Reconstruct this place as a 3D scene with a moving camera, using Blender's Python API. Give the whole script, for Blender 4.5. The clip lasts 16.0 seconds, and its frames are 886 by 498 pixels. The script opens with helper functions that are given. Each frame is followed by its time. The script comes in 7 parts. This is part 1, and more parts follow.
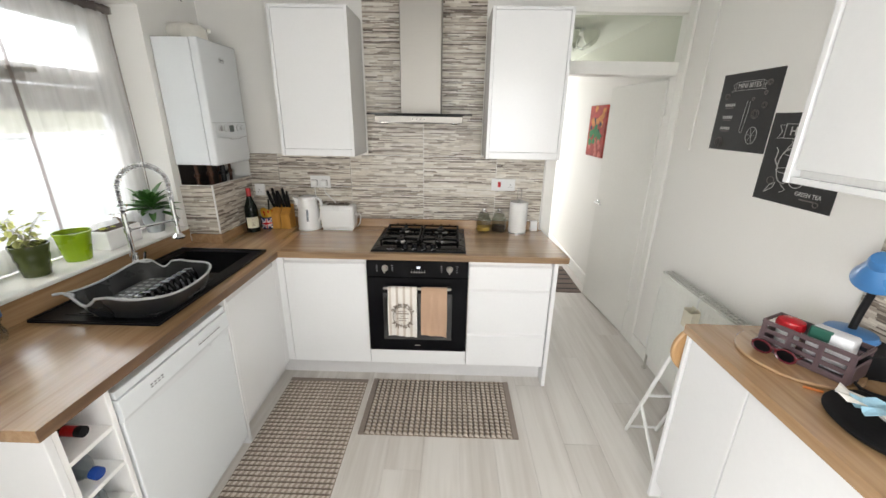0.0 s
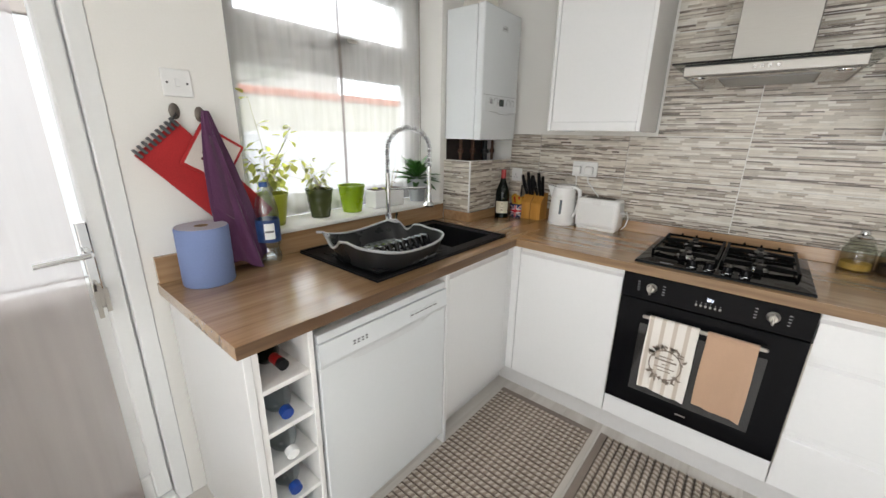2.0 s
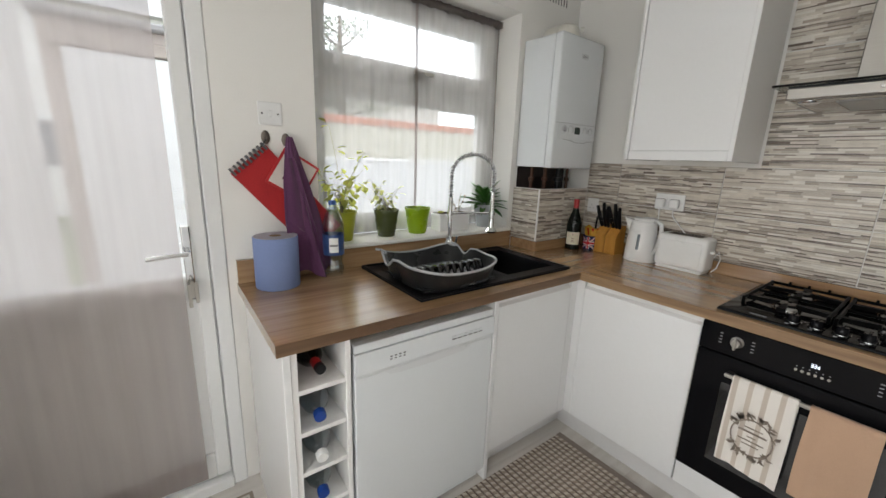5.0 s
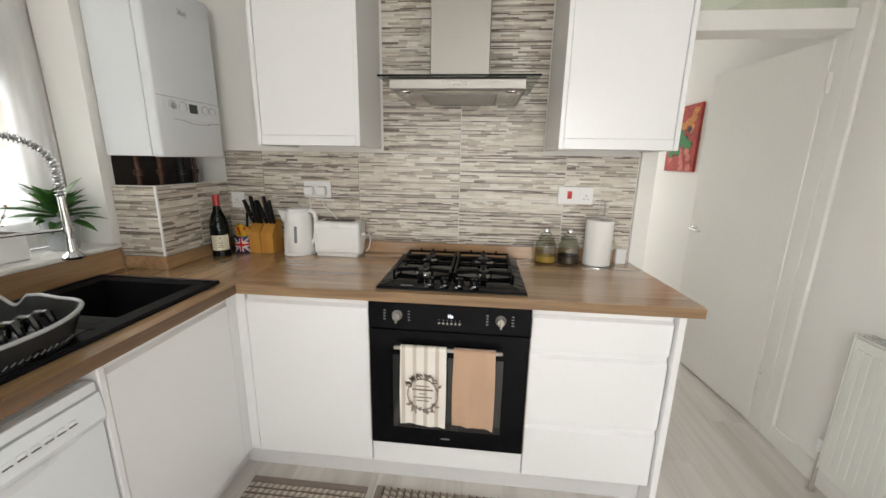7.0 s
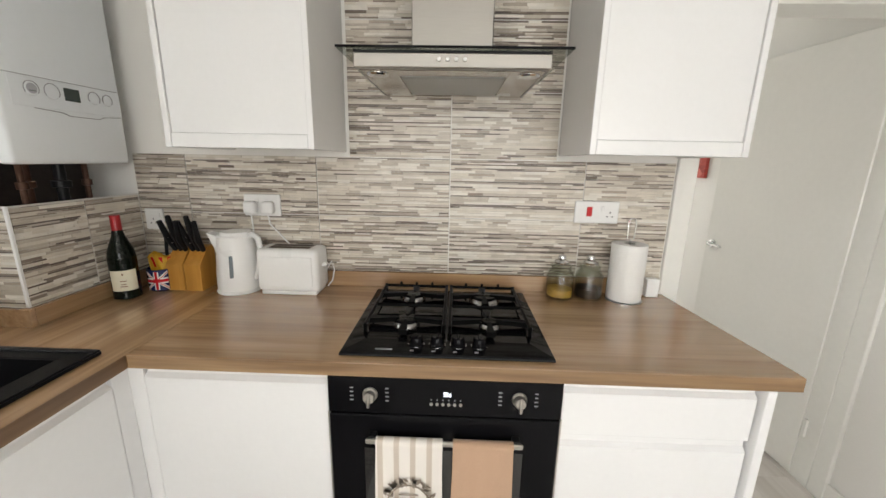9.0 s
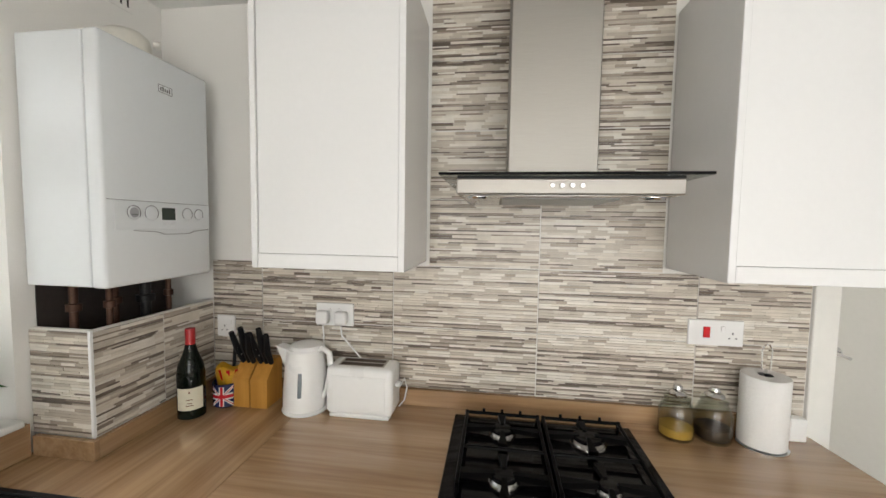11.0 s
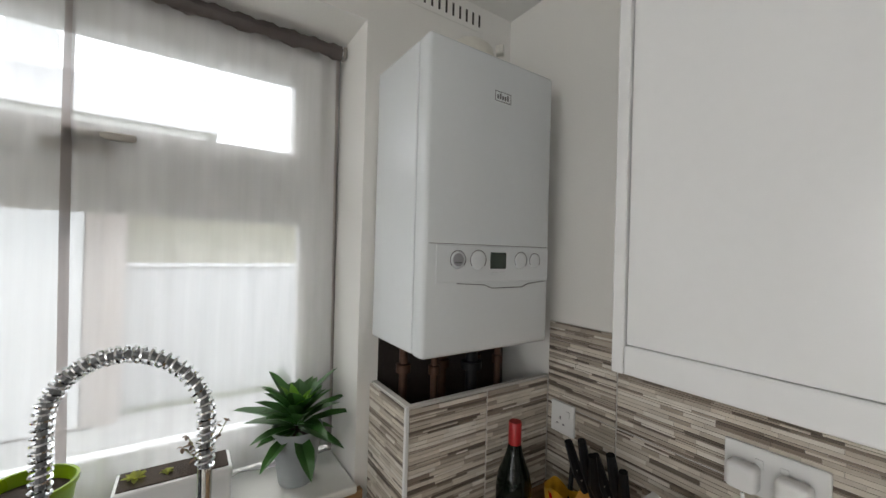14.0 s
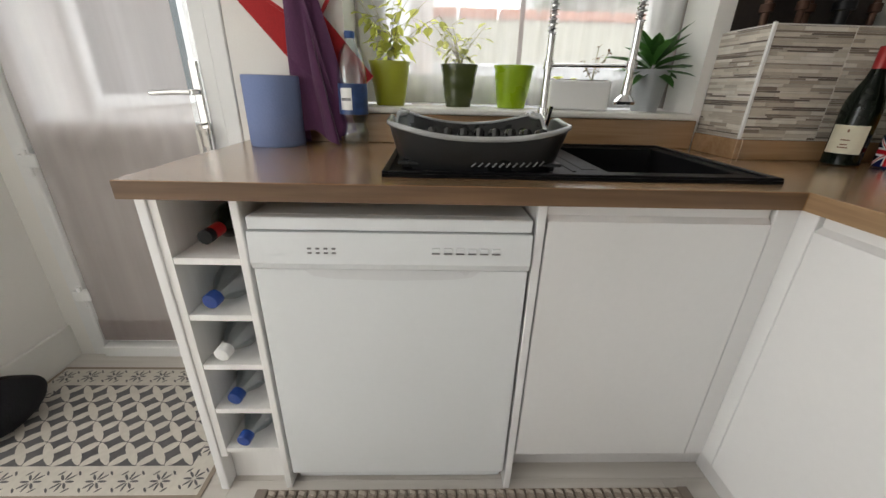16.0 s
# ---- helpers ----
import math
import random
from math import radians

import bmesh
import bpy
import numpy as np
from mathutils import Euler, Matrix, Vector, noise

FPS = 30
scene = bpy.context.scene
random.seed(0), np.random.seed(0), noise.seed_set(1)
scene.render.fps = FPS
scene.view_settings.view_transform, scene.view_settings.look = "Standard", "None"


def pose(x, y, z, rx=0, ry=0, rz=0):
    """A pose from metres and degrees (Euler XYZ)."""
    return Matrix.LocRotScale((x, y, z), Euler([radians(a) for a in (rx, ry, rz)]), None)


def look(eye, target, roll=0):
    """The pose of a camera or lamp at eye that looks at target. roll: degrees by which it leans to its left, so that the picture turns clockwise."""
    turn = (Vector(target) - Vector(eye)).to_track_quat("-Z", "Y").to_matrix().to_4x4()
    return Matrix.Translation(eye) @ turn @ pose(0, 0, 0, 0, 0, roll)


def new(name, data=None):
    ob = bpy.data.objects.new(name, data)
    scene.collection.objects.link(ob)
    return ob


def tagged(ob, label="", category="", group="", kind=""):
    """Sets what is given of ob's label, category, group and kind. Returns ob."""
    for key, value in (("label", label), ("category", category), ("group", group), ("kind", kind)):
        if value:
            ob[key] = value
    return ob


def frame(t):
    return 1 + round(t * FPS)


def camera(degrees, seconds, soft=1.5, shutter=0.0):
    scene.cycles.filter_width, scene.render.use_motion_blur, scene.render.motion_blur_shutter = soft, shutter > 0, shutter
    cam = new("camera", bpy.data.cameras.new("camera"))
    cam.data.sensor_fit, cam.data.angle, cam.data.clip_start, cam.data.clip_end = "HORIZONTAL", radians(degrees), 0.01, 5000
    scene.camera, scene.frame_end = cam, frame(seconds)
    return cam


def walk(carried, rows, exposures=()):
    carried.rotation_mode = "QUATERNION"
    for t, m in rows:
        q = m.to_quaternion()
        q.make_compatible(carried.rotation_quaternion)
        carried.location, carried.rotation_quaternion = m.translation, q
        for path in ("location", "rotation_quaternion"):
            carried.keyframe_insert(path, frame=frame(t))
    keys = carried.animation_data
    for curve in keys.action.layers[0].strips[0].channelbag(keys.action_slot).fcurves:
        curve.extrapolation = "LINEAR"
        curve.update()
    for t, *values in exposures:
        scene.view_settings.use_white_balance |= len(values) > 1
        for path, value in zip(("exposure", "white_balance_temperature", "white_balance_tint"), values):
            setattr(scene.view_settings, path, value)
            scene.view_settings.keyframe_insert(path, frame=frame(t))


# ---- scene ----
cam = camera(99.0, 16.0)
PATH = [
    (0, (1.658, -2.731, 1.669), (1.618, -0.838, 1.024), 0.9),
    (0.5, (1.659, -2.614, 1.655), (1.573, -0.719, 1.023), 0.7),
    (1, (1.543, -2.487, 1.566), (1.355, -0.59, 0.96), 0.7),
    (1.5, (1.497, -2.392, 1.515), (0.96, -0.563, 0.912), 0.8),
    (2, (1.526, -2.307, 1.42), (0.307, -0.832, 0.838), 1.1),
    (2.5, (1.568, -2.293, 1.453), (-0.001, -1.195, 0.876), 1.5),
    (3, (1.583, -2.29, 1.477), (-0.075, -1.324, 0.911), 1.6),
    (5.5, (1.632, -2.12, 1.406), (0.177, -0.809, 1.004), 1.5),
    (6, (1.596, -2.024, 1.426), (0.59, -0.357, 0.97), 0.7),
    (6.5, (1.554, -1.991, 1.445), (1.033, -0.122, 0.959), 0.9),
    (7, (1.568, -1.939, 1.4), (1.374, -0.003, 0.939), 1.0),
    (7.5, (1.57, -1.865, 1.361), (1.501, 0.079, 0.899), 1.1),
    (8, (1.578, -1.814, 1.353), (1.523, 0.131, 0.89), 1.0),
    (8.5, (1.559, -1.697, 1.331), (1.5, 0.249, 0.878), 1.1),
    (9, (1.476, -1.495, 1.424), (1.417, 0.451, 0.966), 1.1),
    (11.5, (1.178, -1.258, 1.592), (0.708, 0.684, 1.555), 0.9),
    (12, (0.999, -1.076, 1.625), (0.032, 0.674, 1.635), 0.9),
    (12.5, (0.863, -0.927, 1.675), (-0.432, 0.599, 1.671), 1.3),
    (13, (0.828, -0.842, 1.681), (-0.646, 0.511, 1.681), 1.4),
    (13.5, (0.839, -0.804, 1.672), (-0.749, 0.41, 1.681), 1.4),
    (14, (0.93, -0.878, 1.618), (-0.727, 0.243, 1.629), 1.6),
    (14.5, (1.114, -1.108, 1.445), (-0.609, -0.09, 1.467), 1.7),
    (15, (1.255, -1.298, 1.284), (-0.598, -0.571, 1.094), 1.8),
    (15.5, (1.314, -1.361, 1.135), (-0.607, -1.089, 0.647), 1.3),
    (16, (1.353, -1.386, 1.088), (-0.486, -1.324, 0.303), 1.5),
]
EXPOSURES = [(0, 1.29, 6350, 10), (3, 1.07, 6260, 10), (5.5, 0.82, 6360, 10), (7, 1.25, 6490, 10), (9, 1.36, 6540, 10), (11.5, 1.42, 6450, 10),
             (12.5, 0.93, 6270, 10), (14.5, 0.76, 6310, 10), (15, 0.88, 6360, 10), (15.5, 0.74, 6420, 10), (16, 0.98, 6480, 10)]
walk(cam, [(t, look(eye, target, roll)) for t, eye, target, roll in PATH], EXPOSURES)

# ---- world, sun, exposure ----
world = bpy.data.worlds.new("world")
scene.world = world
world.use_nodes = True
wn = world.node_tree
sky = wn.nodes.new("ShaderNodeTexSky")
sky.sky_type = "NISHITA"
sky.sun_disc = False
sky.sun_elevation = radians(48)
sky.sun_rotation = radians(250)
sky.air_density, sky.dust_density, sky.ozone_density = 1.0, 4.0, 1.0
haze = wn.nodes.new("ShaderNodeMixRGB")
haze.inputs[0].default_value = 0.75
haze.inputs[2].default_value = (13.5, 13.7, 13.9, 1)
wn.links.new(sky.outputs[0], haze.inputs[1])
wn.links.new(haze.outputs[0], wn.nodes["Background"].inputs[0])
wn.nodes["Background"].inputs[1].default_value = 0.135

sun = new("sun", bpy.data.lights.new("sun", "SUN"))
sun.data.energy, sun.data.angle, sun.data.color = 0.7, radians(25), (1, 0.97, 0.92)
sun.matrix_world = look((-10, -4, 11), (0, 0, 0))

# fill lamp added behind the start of the walk, in an invented south window
south_fill = new("south_fill_light", bpy.data.lights.new("south_fill_light", "AREA"))
south_fill.data.shape, south_fill.data.size, south_fill.data.size_y = "RECTANGLE", 1.4, 1.3
south_fill.data.energy, south_fill.data.color = 8.0, (1.0, 0.985, 0.955)
south_fill.matrix_world = look((2.3, -4.42, 1.5), (1.9, 0, 1.3))
# second fill lamp, added to brighten the east wall from an invented side window
side = new("side_fill_light", bpy.data.lights.new("side_fill_light", "AREA"))
side.data.shape, side.data.size, side.data.size_y = "RECTANGLE", 1.0, 1.25
side.data.energy, side.data.color = 19.5, (1.0, 0.985, 0.955)
side.matrix_world = look((0.60, -3.7, 1.5), (3.1, -3.0, 1.4))
# area lamp added at the hall's unseen far end, to brighten the hall
hall_fill = new("hall_fill_light", bpy.data.lights.new("hall_fill_light", "AREA"))
hall_fill.data.shape, hall_fill.data.size, hall_fill.data.size_y = "RECTANGLE", 0.85, 1.7
hall_fill.data.energy, hall_fill.data.color = 12.0, (1.0, 0.985, 0.95)
hall_fill.matrix_world = look((2.66, 3.98, 1.25), (2.66, 0, 1.2))


# ---- materials ----
def nodes_of(name):
    m = bpy.data.materials.new(name)
    m.use_nodes = True
    return m, m.node_tree.nodes, m.node_tree.links, m.node_tree.nodes["Principled BSDF"]


def surface(name, col, rough=0.5, metal=0.0, vary=0.06, scale=6.0, bump=0.0, bscale=60.0, coat=0.0, stretch=(1, 1, 1), rvary=0.08, sheen=0.0, spec=0.5):
    """Plain surface with broad stains and fine grain."""
    m, n, l, p = nodes_of(name)
    tc = n.new("ShaderNodeTexCoord")
    mp = n.new("ShaderNodeMapping")
    mp.inputs["Scale"].default_value = stretch
    l.new(tc.outputs["Object"], mp.inputs[0])
    big, fine = n.new("ShaderNodeTexNoise"), n.new("ShaderNodeTexNoise")
    big.inputs["Scale"].default_value, big.inputs["Detail"].default_value = scale, 4
    fine.inputs["Scale"].default_value, fine.inputs["Detail"].default_value = bscale, 3
    l.new(mp.outputs[0], big.inputs[0])
    l.new(mp.outputs[0], fine.inputs[0])
    both = n.new("ShaderNodeMath")
    both.operation = "ADD"
    l.new(big.outputs[0], both.inputs[0])
    l.new(fine.outputs[0], both.inputs[1])
    ramp = n.new("ShaderNodeMapRange")
    ramp.inputs[1].default_value, ramp.inputs[2].default_value = 0.6, 1.4
    ramp.inputs[3].default_value, ramp.inputs[4].default_value = 1 - vary, 1 + vary
    l.new(both.outputs[0], ramp.inputs[0])
    mul = n.new("ShaderNodeVectorMath")
    mul.operation = "SCALE"
    mul.inputs[0].default_value = col[:3]
    l.new(ramp.outputs[0], mul.inputs["Scale"])
    l.new(mul.outputs[0], p.inputs["Base Color"])
    rr = n.new("ShaderNodeMapRange")
    rr.inputs[3].default_value, rr.inputs[4].default_value = max(0.02, rough - rvary), min(1, rough + rvary)
    l.new(big.outputs[0], rr.inputs[0])
    l.new(rr.outputs[0], p.inputs["Roughness"])
    p.inputs["Metallic"].default_value = metal
    p.inputs["Coat Weight"].default_value = coat
    p.inputs["Specular IOR Level"].default_value = spec
    p.inputs["Coat Roughness"].default_value = 0.08
    p.inputs["Sheen Weight"].default_value = sheen
    if bump:
        b = n.new("ShaderNodeBump")
        b.inputs["Strength"].default_value, b.inputs["Distance"].default_value = bump, 0.002
        l.new(fine.outputs[0], b.inputs["Height"])
        l.new(b.outputs[0], p.inputs["Normal"])
    return m


def wood(name, dark, light, axis="x", rough=0.38, fine=1.0, pieces=False, sheen=0.0):
    """Wood grain that runs along one axis; pieces: each piece its own tone."""
    m, n, l, p = nodes_of(name)
    tc = n.new("ShaderNodeTexCoord")
    mp = n.new("ShaderNodeMapping")
    s = {"x": (0.7, 14, 14), "y": (14, 0.7, 14), "z": (14, 14, 0.7)}[axis]
    mp.inputs["Scale"].default_value = [k * fine for k in s]
    l.new(tc.outputs["Object"], mp.inputs[0])
    source = mp.outputs[0]
    if pieces:
        info = n.new("ShaderNodeObjectInfo")
        add = n.new("ShaderNodeVectorMath")
        add.operation = "MULTIPLY_ADD"
        add.inputs[1].default_value = (37, 53, 11)
        l.new(info.outputs["Random"], add.inputs[0])
        l.new(mp.outputs[0], add.inputs[2])
        source = add.outputs[0]
    a, b = n.new("ShaderNodeTexNoise"), n.new("ShaderNodeTexNoise")
    a.inputs["Scale"].default_value, a.inputs["Detail"].default_value, a.inputs["Distortion"].default_value = 1.2, 6, 0.6
    b.inputs["Scale"].default_value, b.inputs["Detail"].default_value = 6.0, 4
    l.new(source, a.inputs[0])
    l.new(source, b.inputs[0])
    mix = n.new("ShaderNodeMath")
    mix.operation = "MULTIPLY_ADD"
    mix.inputs[1].default_value = 0.45
    l.new(b.outputs[0], mix.inputs[0])
    l.new(a.outputs[0], mix.inputs[2])
    top = mix.outputs[0]
    if pieces:
        tone = n.new("ShaderNodeMath")
        tone.operation = "MULTIPLY_ADD"
        tone.inputs[1].default_value = 0.16
        l.new(info.outputs["Random"], tone.inputs[0])
        l.new(top, tone.inputs[2])
        top = tone.outputs[0]
    r = n.new("ShaderNodeValToRGB")
    r.color_ramp.elements[0].position, r.color_ramp.elements[0].color = 0.45, (*dark, 1)
    r.color_ramp.elements[1].position, r.color_ramp.elements[1].color = 0.95, (*light, 1)
    l.new(top, r.inputs[0])
    l.new(r.outputs[0], p.inputs["Base Color"])
    p.inputs["Roughness"].default_value = rough
    p.inputs["Coat Weight"].default_value, p.inputs["Coat Roughness"].default_value = sheen, 0.24
    bp = n.new("ShaderNodeBump")
    bp.inputs["Strength"].default_value, bp.inputs["Distance"].default_value = 0.15, 0.001
    l.new(b.outputs[0], bp.inputs["Height"])
    l.new(bp.outputs[0], p.inputs["Normal"])
    return m


def islands(name, cols, rough=0.35, bump=0.3):
    """Colour per island of the mesh, shifted per object."""
    m, n, l, p = nodes_of(name)
    g, info = n.new("ShaderNodeNewGeometry"), n.new("ShaderNodeObjectInfo")
    add, fr = n.new("ShaderNodeMath"), n.new("ShaderNodeMath")
    add.operation, fr.operation = "ADD", "FRACT"
    l.new(g.outputs["Random Per Island"], add.inputs[0])
    l.new(info.outputs["Random"], add.inputs[1])
    l.new(add.outputs[0], fr.inputs[0])
    r = n.new("ShaderNodeValToRGB")
    r.color_ramp.interpolation = "CONSTANT"
    while len(r.color_ramp.elements) < len(cols):
        r.color_ramp.elements.new(0.5)
    for e, (pos, c) in zip(r.color_ramp.elements, cols):
        e.position, e.color = pos, (*c, 1)
    l.new(fr.outputs[0], r.inputs[0])
    tc, mp, nz = n.new("ShaderNodeTexCoord"), n.new("ShaderNodeMapping"), n.new("ShaderNodeTexNoise")
    mp.inputs["Scale"].default_value = (8, 8, 160)
    l.new(tc.outputs["Object"], mp.inputs[0])
    l.new(mp.outputs[0], nz.inputs[0])
    nz.inputs["Scale"].default_value, nz.inputs["Detail"].default_value = 3, 3
    mr = n.new("ShaderNodeMapRange")
    mr.inputs[3].default_value, mr.inputs[4].default_value = 0.8, 1.18
    l.new(nz.outputs[0], mr.inputs[0])
    sc = n.new("ShaderNodeVectorMath")
    sc.operation = "SCALE"
    l.new(r.outputs[0], sc.inputs[0])
    l.new(mr.outputs[0], sc.inputs["Scale"])
    l.new(sc.outputs[0], p.inputs["Base Color"])
    p.inputs["Roughness"].default_value = rough
    bp = n.new("ShaderNodeBump")
    bp.inputs["Strength"].default_value, bp.inputs["Distance"].default_value = bump, 0.001
    l.new(nz.outputs[0], bp.inputs["Height"])
    l.new(bp.outputs[0], p.inputs["Normal"])
    return m


def voile(name, col, clear):
    """Net fabric: partly see-through, partly scattering the light on."""
    m, n, l, p = nodes_of(name)
    n.remove(p)
    out = n["Material Output"]
    tr, df, tl = n.new("ShaderNodeBsdfTransparent"), n.new("ShaderNodeBsdfDiffuse"), n.new("ShaderNodeBsdfTranslucent")
    df.inputs[0].default_value = tl.inputs[0].default_value = (*col, 1)
    half, mix = n.new("ShaderNodeMixShader"), n.new("ShaderNodeMixShader")
    half.inputs[0].default_value = 0.82
    l.new(df.outputs[0], half.inputs[1])
    l.new(tl.outputs[0], half.inputs[2])
    tc, mp, w = n.new("ShaderNodeTexCoord"), n.new("ShaderNodeMapping"), n.new("ShaderNodeTexNoise")
    mp.inputs["Scale"].default_value = (1, 30, 1.5)
    l.new(tc.outputs["Object"], mp.inputs[0])
    l.new(mp.outputs[0], w.inputs[0])
    w.inputs["Scale"].default_value, w.inputs["Detail"].default_value = 1.0, 5
    mr = n.new("ShaderNodeMapRange")
    mr.inputs[1].default_value, mr.inputs[2].default_value = 0.3, 0.7
    mr.inputs[3].default_value, mr.inputs[4].default_value = 1 - clear - 0.03, 1 - clear + 0.03
    l.new(w.outputs[0], mr.inputs[0])
    l.new(mr.outputs[0], mix.inputs[0])
    l.new(tr.outputs[0], mix.inputs[1])
    l.new(half.outputs[0], mix.inputs[2])
    l.new(mix.outputs[0], out.inputs[0])
    return m


def clear_glass(name, col=(1, 1, 1), rough=0.0, gloss=0.035):
    """Thin clear pane: lets light straight through, with surface gloss."""
    m, n, l, p = nodes_of(name)
    n.remove(p)
    tr, gl, mix, fr = n.new("ShaderNodeBsdfTransparent"), n.new("ShaderNodeBsdfGlossy"), n.new("ShaderNodeMixShader"), n.new("ShaderNodeLayerWeight")
    tr.inputs[0].default_value = (*col, 1)
    gl.inputs["Roughness"].default_value = rough
    fr.inputs[0].default_value = 0.5
    pw, ad = n.new("ShaderNodeMath"), n.new("ShaderNodeMath")
    pw.operation, ad.operation = "POWER", "MULTIPLY_ADD"
    pw.inputs[1].default_value, ad.inputs[1].default_value, ad.inputs[2].default_value = 4.0, 0.75, gloss
    l.new(fr.outputs["Facing"], pw.inputs[0])
    l.new(pw.outputs[0], ad.inputs[0])
    l.new(ad.outputs[0], mix.inputs[0])
    l.new(tr.outputs[0], mix.inputs[1])
    l.new(gl.outputs[0], mix.inputs[2])
    l.new(mix.outputs[0], n["Material Output"].inputs[0])
    return m


def glow(name, col, power):
    m, n, l, p = nodes_of(name)
    p.inputs["Base Color"].default_value = (*col, 1)
    p.inputs["Emission Color"].default_value = (*col, 1)
    p.inputs["Emission Strength"].default_value = power
    return m


PAINT = surface("wall_paint", (0.85, 0.835, 0.80), 0.75, vary=0.02, scale=1.5, bump=0.12, bscale=180)
CEIL = surface("ceiling_paint", (0.85, 0.845, 0.82), 0.8, vary=0.02, scale=1.2, bump=0.1, bscale=140)
WOODPAINT = surface("white_gloss_paint", (0.81, 0.80, 0.76), 0.32, vary=0.025, scale=3, bump=0.06, bscale=40)
GLOSS = surface("white_gloss_door", (0.80, 0.80, 0.80), 0.19, vary=0.015, scale=1.5, bump=0.0, rvary=0.05, coat=0.2)
CARCASS = surface("white_carcass", (0.84, 0.83, 0.815), 0.42, vary=0.05, scale=5, bump=0.12, bscale=70, stretch=(1, 1, 0.08))
PLINTH = surface("pale_plinth", (0.66, 0.65, 0.645), 0.4, vary=0.03)
ENAMEL = surface("white_enamel", (0.755, 0.78, 0.795), 0.25, vary=0.012, scale=2, rvary=0.04)
PLASTIC = surface("white_plastic", (0.83, 0.83, 0.82), 0.3, vary=0.015, scale=8)
UPVC = surface("white_upvc", (0.83, 0.835, 0.83), 0.3, vary=0.015, scale=4)
DARKSTEEL = surface("dark_burner_steel", (0.34, 0.335, 0.325), 0.22, 1.0, vary=0.15)
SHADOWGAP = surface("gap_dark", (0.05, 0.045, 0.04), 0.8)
TOP_X = wood("oak_worktop_lengthwise", (0.255, 0.143, 0.068), (0.465, 0.298, 0.160), "x", 0.22, sheen=0.9)
TOP_Y = wood("oak_worktop_crosswise", (0.255, 0.143, 0.068), (0.465, 0.298, 0.160), "y", 0.22, sheen=0.9)
# worktop oak again, darkened: the shade on the front edges as colour
EDGESHADE_Y = wood("oak_edge_shade_lengthwise", (0.085, 0.045, 0.022), (0.21, 0.125, 0.066), "y", 0.5)
EDGESHADE_X = wood("oak_edge_shade_crosswise", (0.15, 0.082, 0.038), (0.37, 0.24, 0.13), "x", 0.45)
PLANK = wood("pale_laminate", (0.485, 0.445, 0.40), (0.67, 0.64, 0.60), "y", 0.40, 0.55, True)
GROUT = surface("grout", (0.72, 0.70, 0.66), 0.8, vary=0.04, bump=0.2, bscale=200)
STRIPS = islands("strip_tile", [(0.0, (0.67, 0.615, 0.53)), (0.38, (0.75, 0.71, 0.64)), (0.62, (0.53, 0.475, 0.40)), (0.84, (0.41, 0.352, 0.29)), (0.94, (0.61, 0.555, 0.48))])
DARKSTRIP = islands("strip_tile_dark", [(0.0, (0.155, 0.122, 0.096)), (0.42, (0.27, 0.22, 0.175)), (0.76, (0.42, 0.36, 0.30))])
BLACKGLASS = surface("black_glass", (0.005, 0.005, 0.006), 0.05, vary=0.05, rvary=0.02, spec=0.10)
BLACKMAT = surface("black_matt", (0.010, 0.010, 0.011), 0.5, vary=0.15, bump=0.2, spec=0.18)
COMPOSITE = surface("black_composite", (0.008, 0.008, 0.009), 0.40, vary=0.3, bscale=300, bump=0.2, spec=0.10)
IRON = surface("cast_iron", (0.003, 0.003, 0.003), 0.38, vary=0.2, bump=0.2, bscale=200, spec=0.045)
STEEL = surface("brushed_steel", (0.44, 0.418, 0.385), 0.42, 1.0, vary=0.04, bump=0.04, bscale=30, stretch=(1, 1, 30))
HOODSTEEL = surface("hood_steel", (0.37, 0.352, 0.325), 0.52, 1.0, vary=0.05, bump=0.05, bscale=30, stretch=(1, 1, 30))
POLISHED = surface("polished_steel", (0.42, 0.40, 0.37), 0.16, 1.0, vary=0.03, rvary=0.05)
CHROME = surface("chrome", (0.72, 0.73, 0.74), 0.08, 1.0, vary=0.02, rvary=0.03)
GREYPLAST = surface("dark_grey_plastic", (0.010, 0.010, 0.011), 0.36, vary=0.08, spec=0.18)
# grey of the rack's rim and ribs, lightened with the window's sheen
SHEENGREY = surface("sheen_grey_plastic", (0.33, 0.335, 0.34), 0.18, vary=0.05)
RACKGREY = surface("rack_grey_plastic", (0.016, 0.017, 0.018), 0.28, vary=0.08, spec=0.3)
GLASS = clear_glass("window_glass", (0.97, 0.98, 0.975))
CLEAR = clear_glass("clear_plastic", (0.80, 0.87, 0.90), 0.08, 0.16)
PETGLASS = clear_glass("thick_clear_plastic", (0.60, 0.71, 0.76), 0.10, 0.30)
JARGLASS = clear_glass("jar_glass", (0.90, 0.91, 0.88), 0.02)
VOILE = voile("taupe_voile", (0.80, 0.785, 0.78), 0.63)
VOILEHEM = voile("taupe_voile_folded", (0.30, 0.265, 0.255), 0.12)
DOORVOILE = voile("door_voile", (0.56, 0.51, 0.495), 0.36)


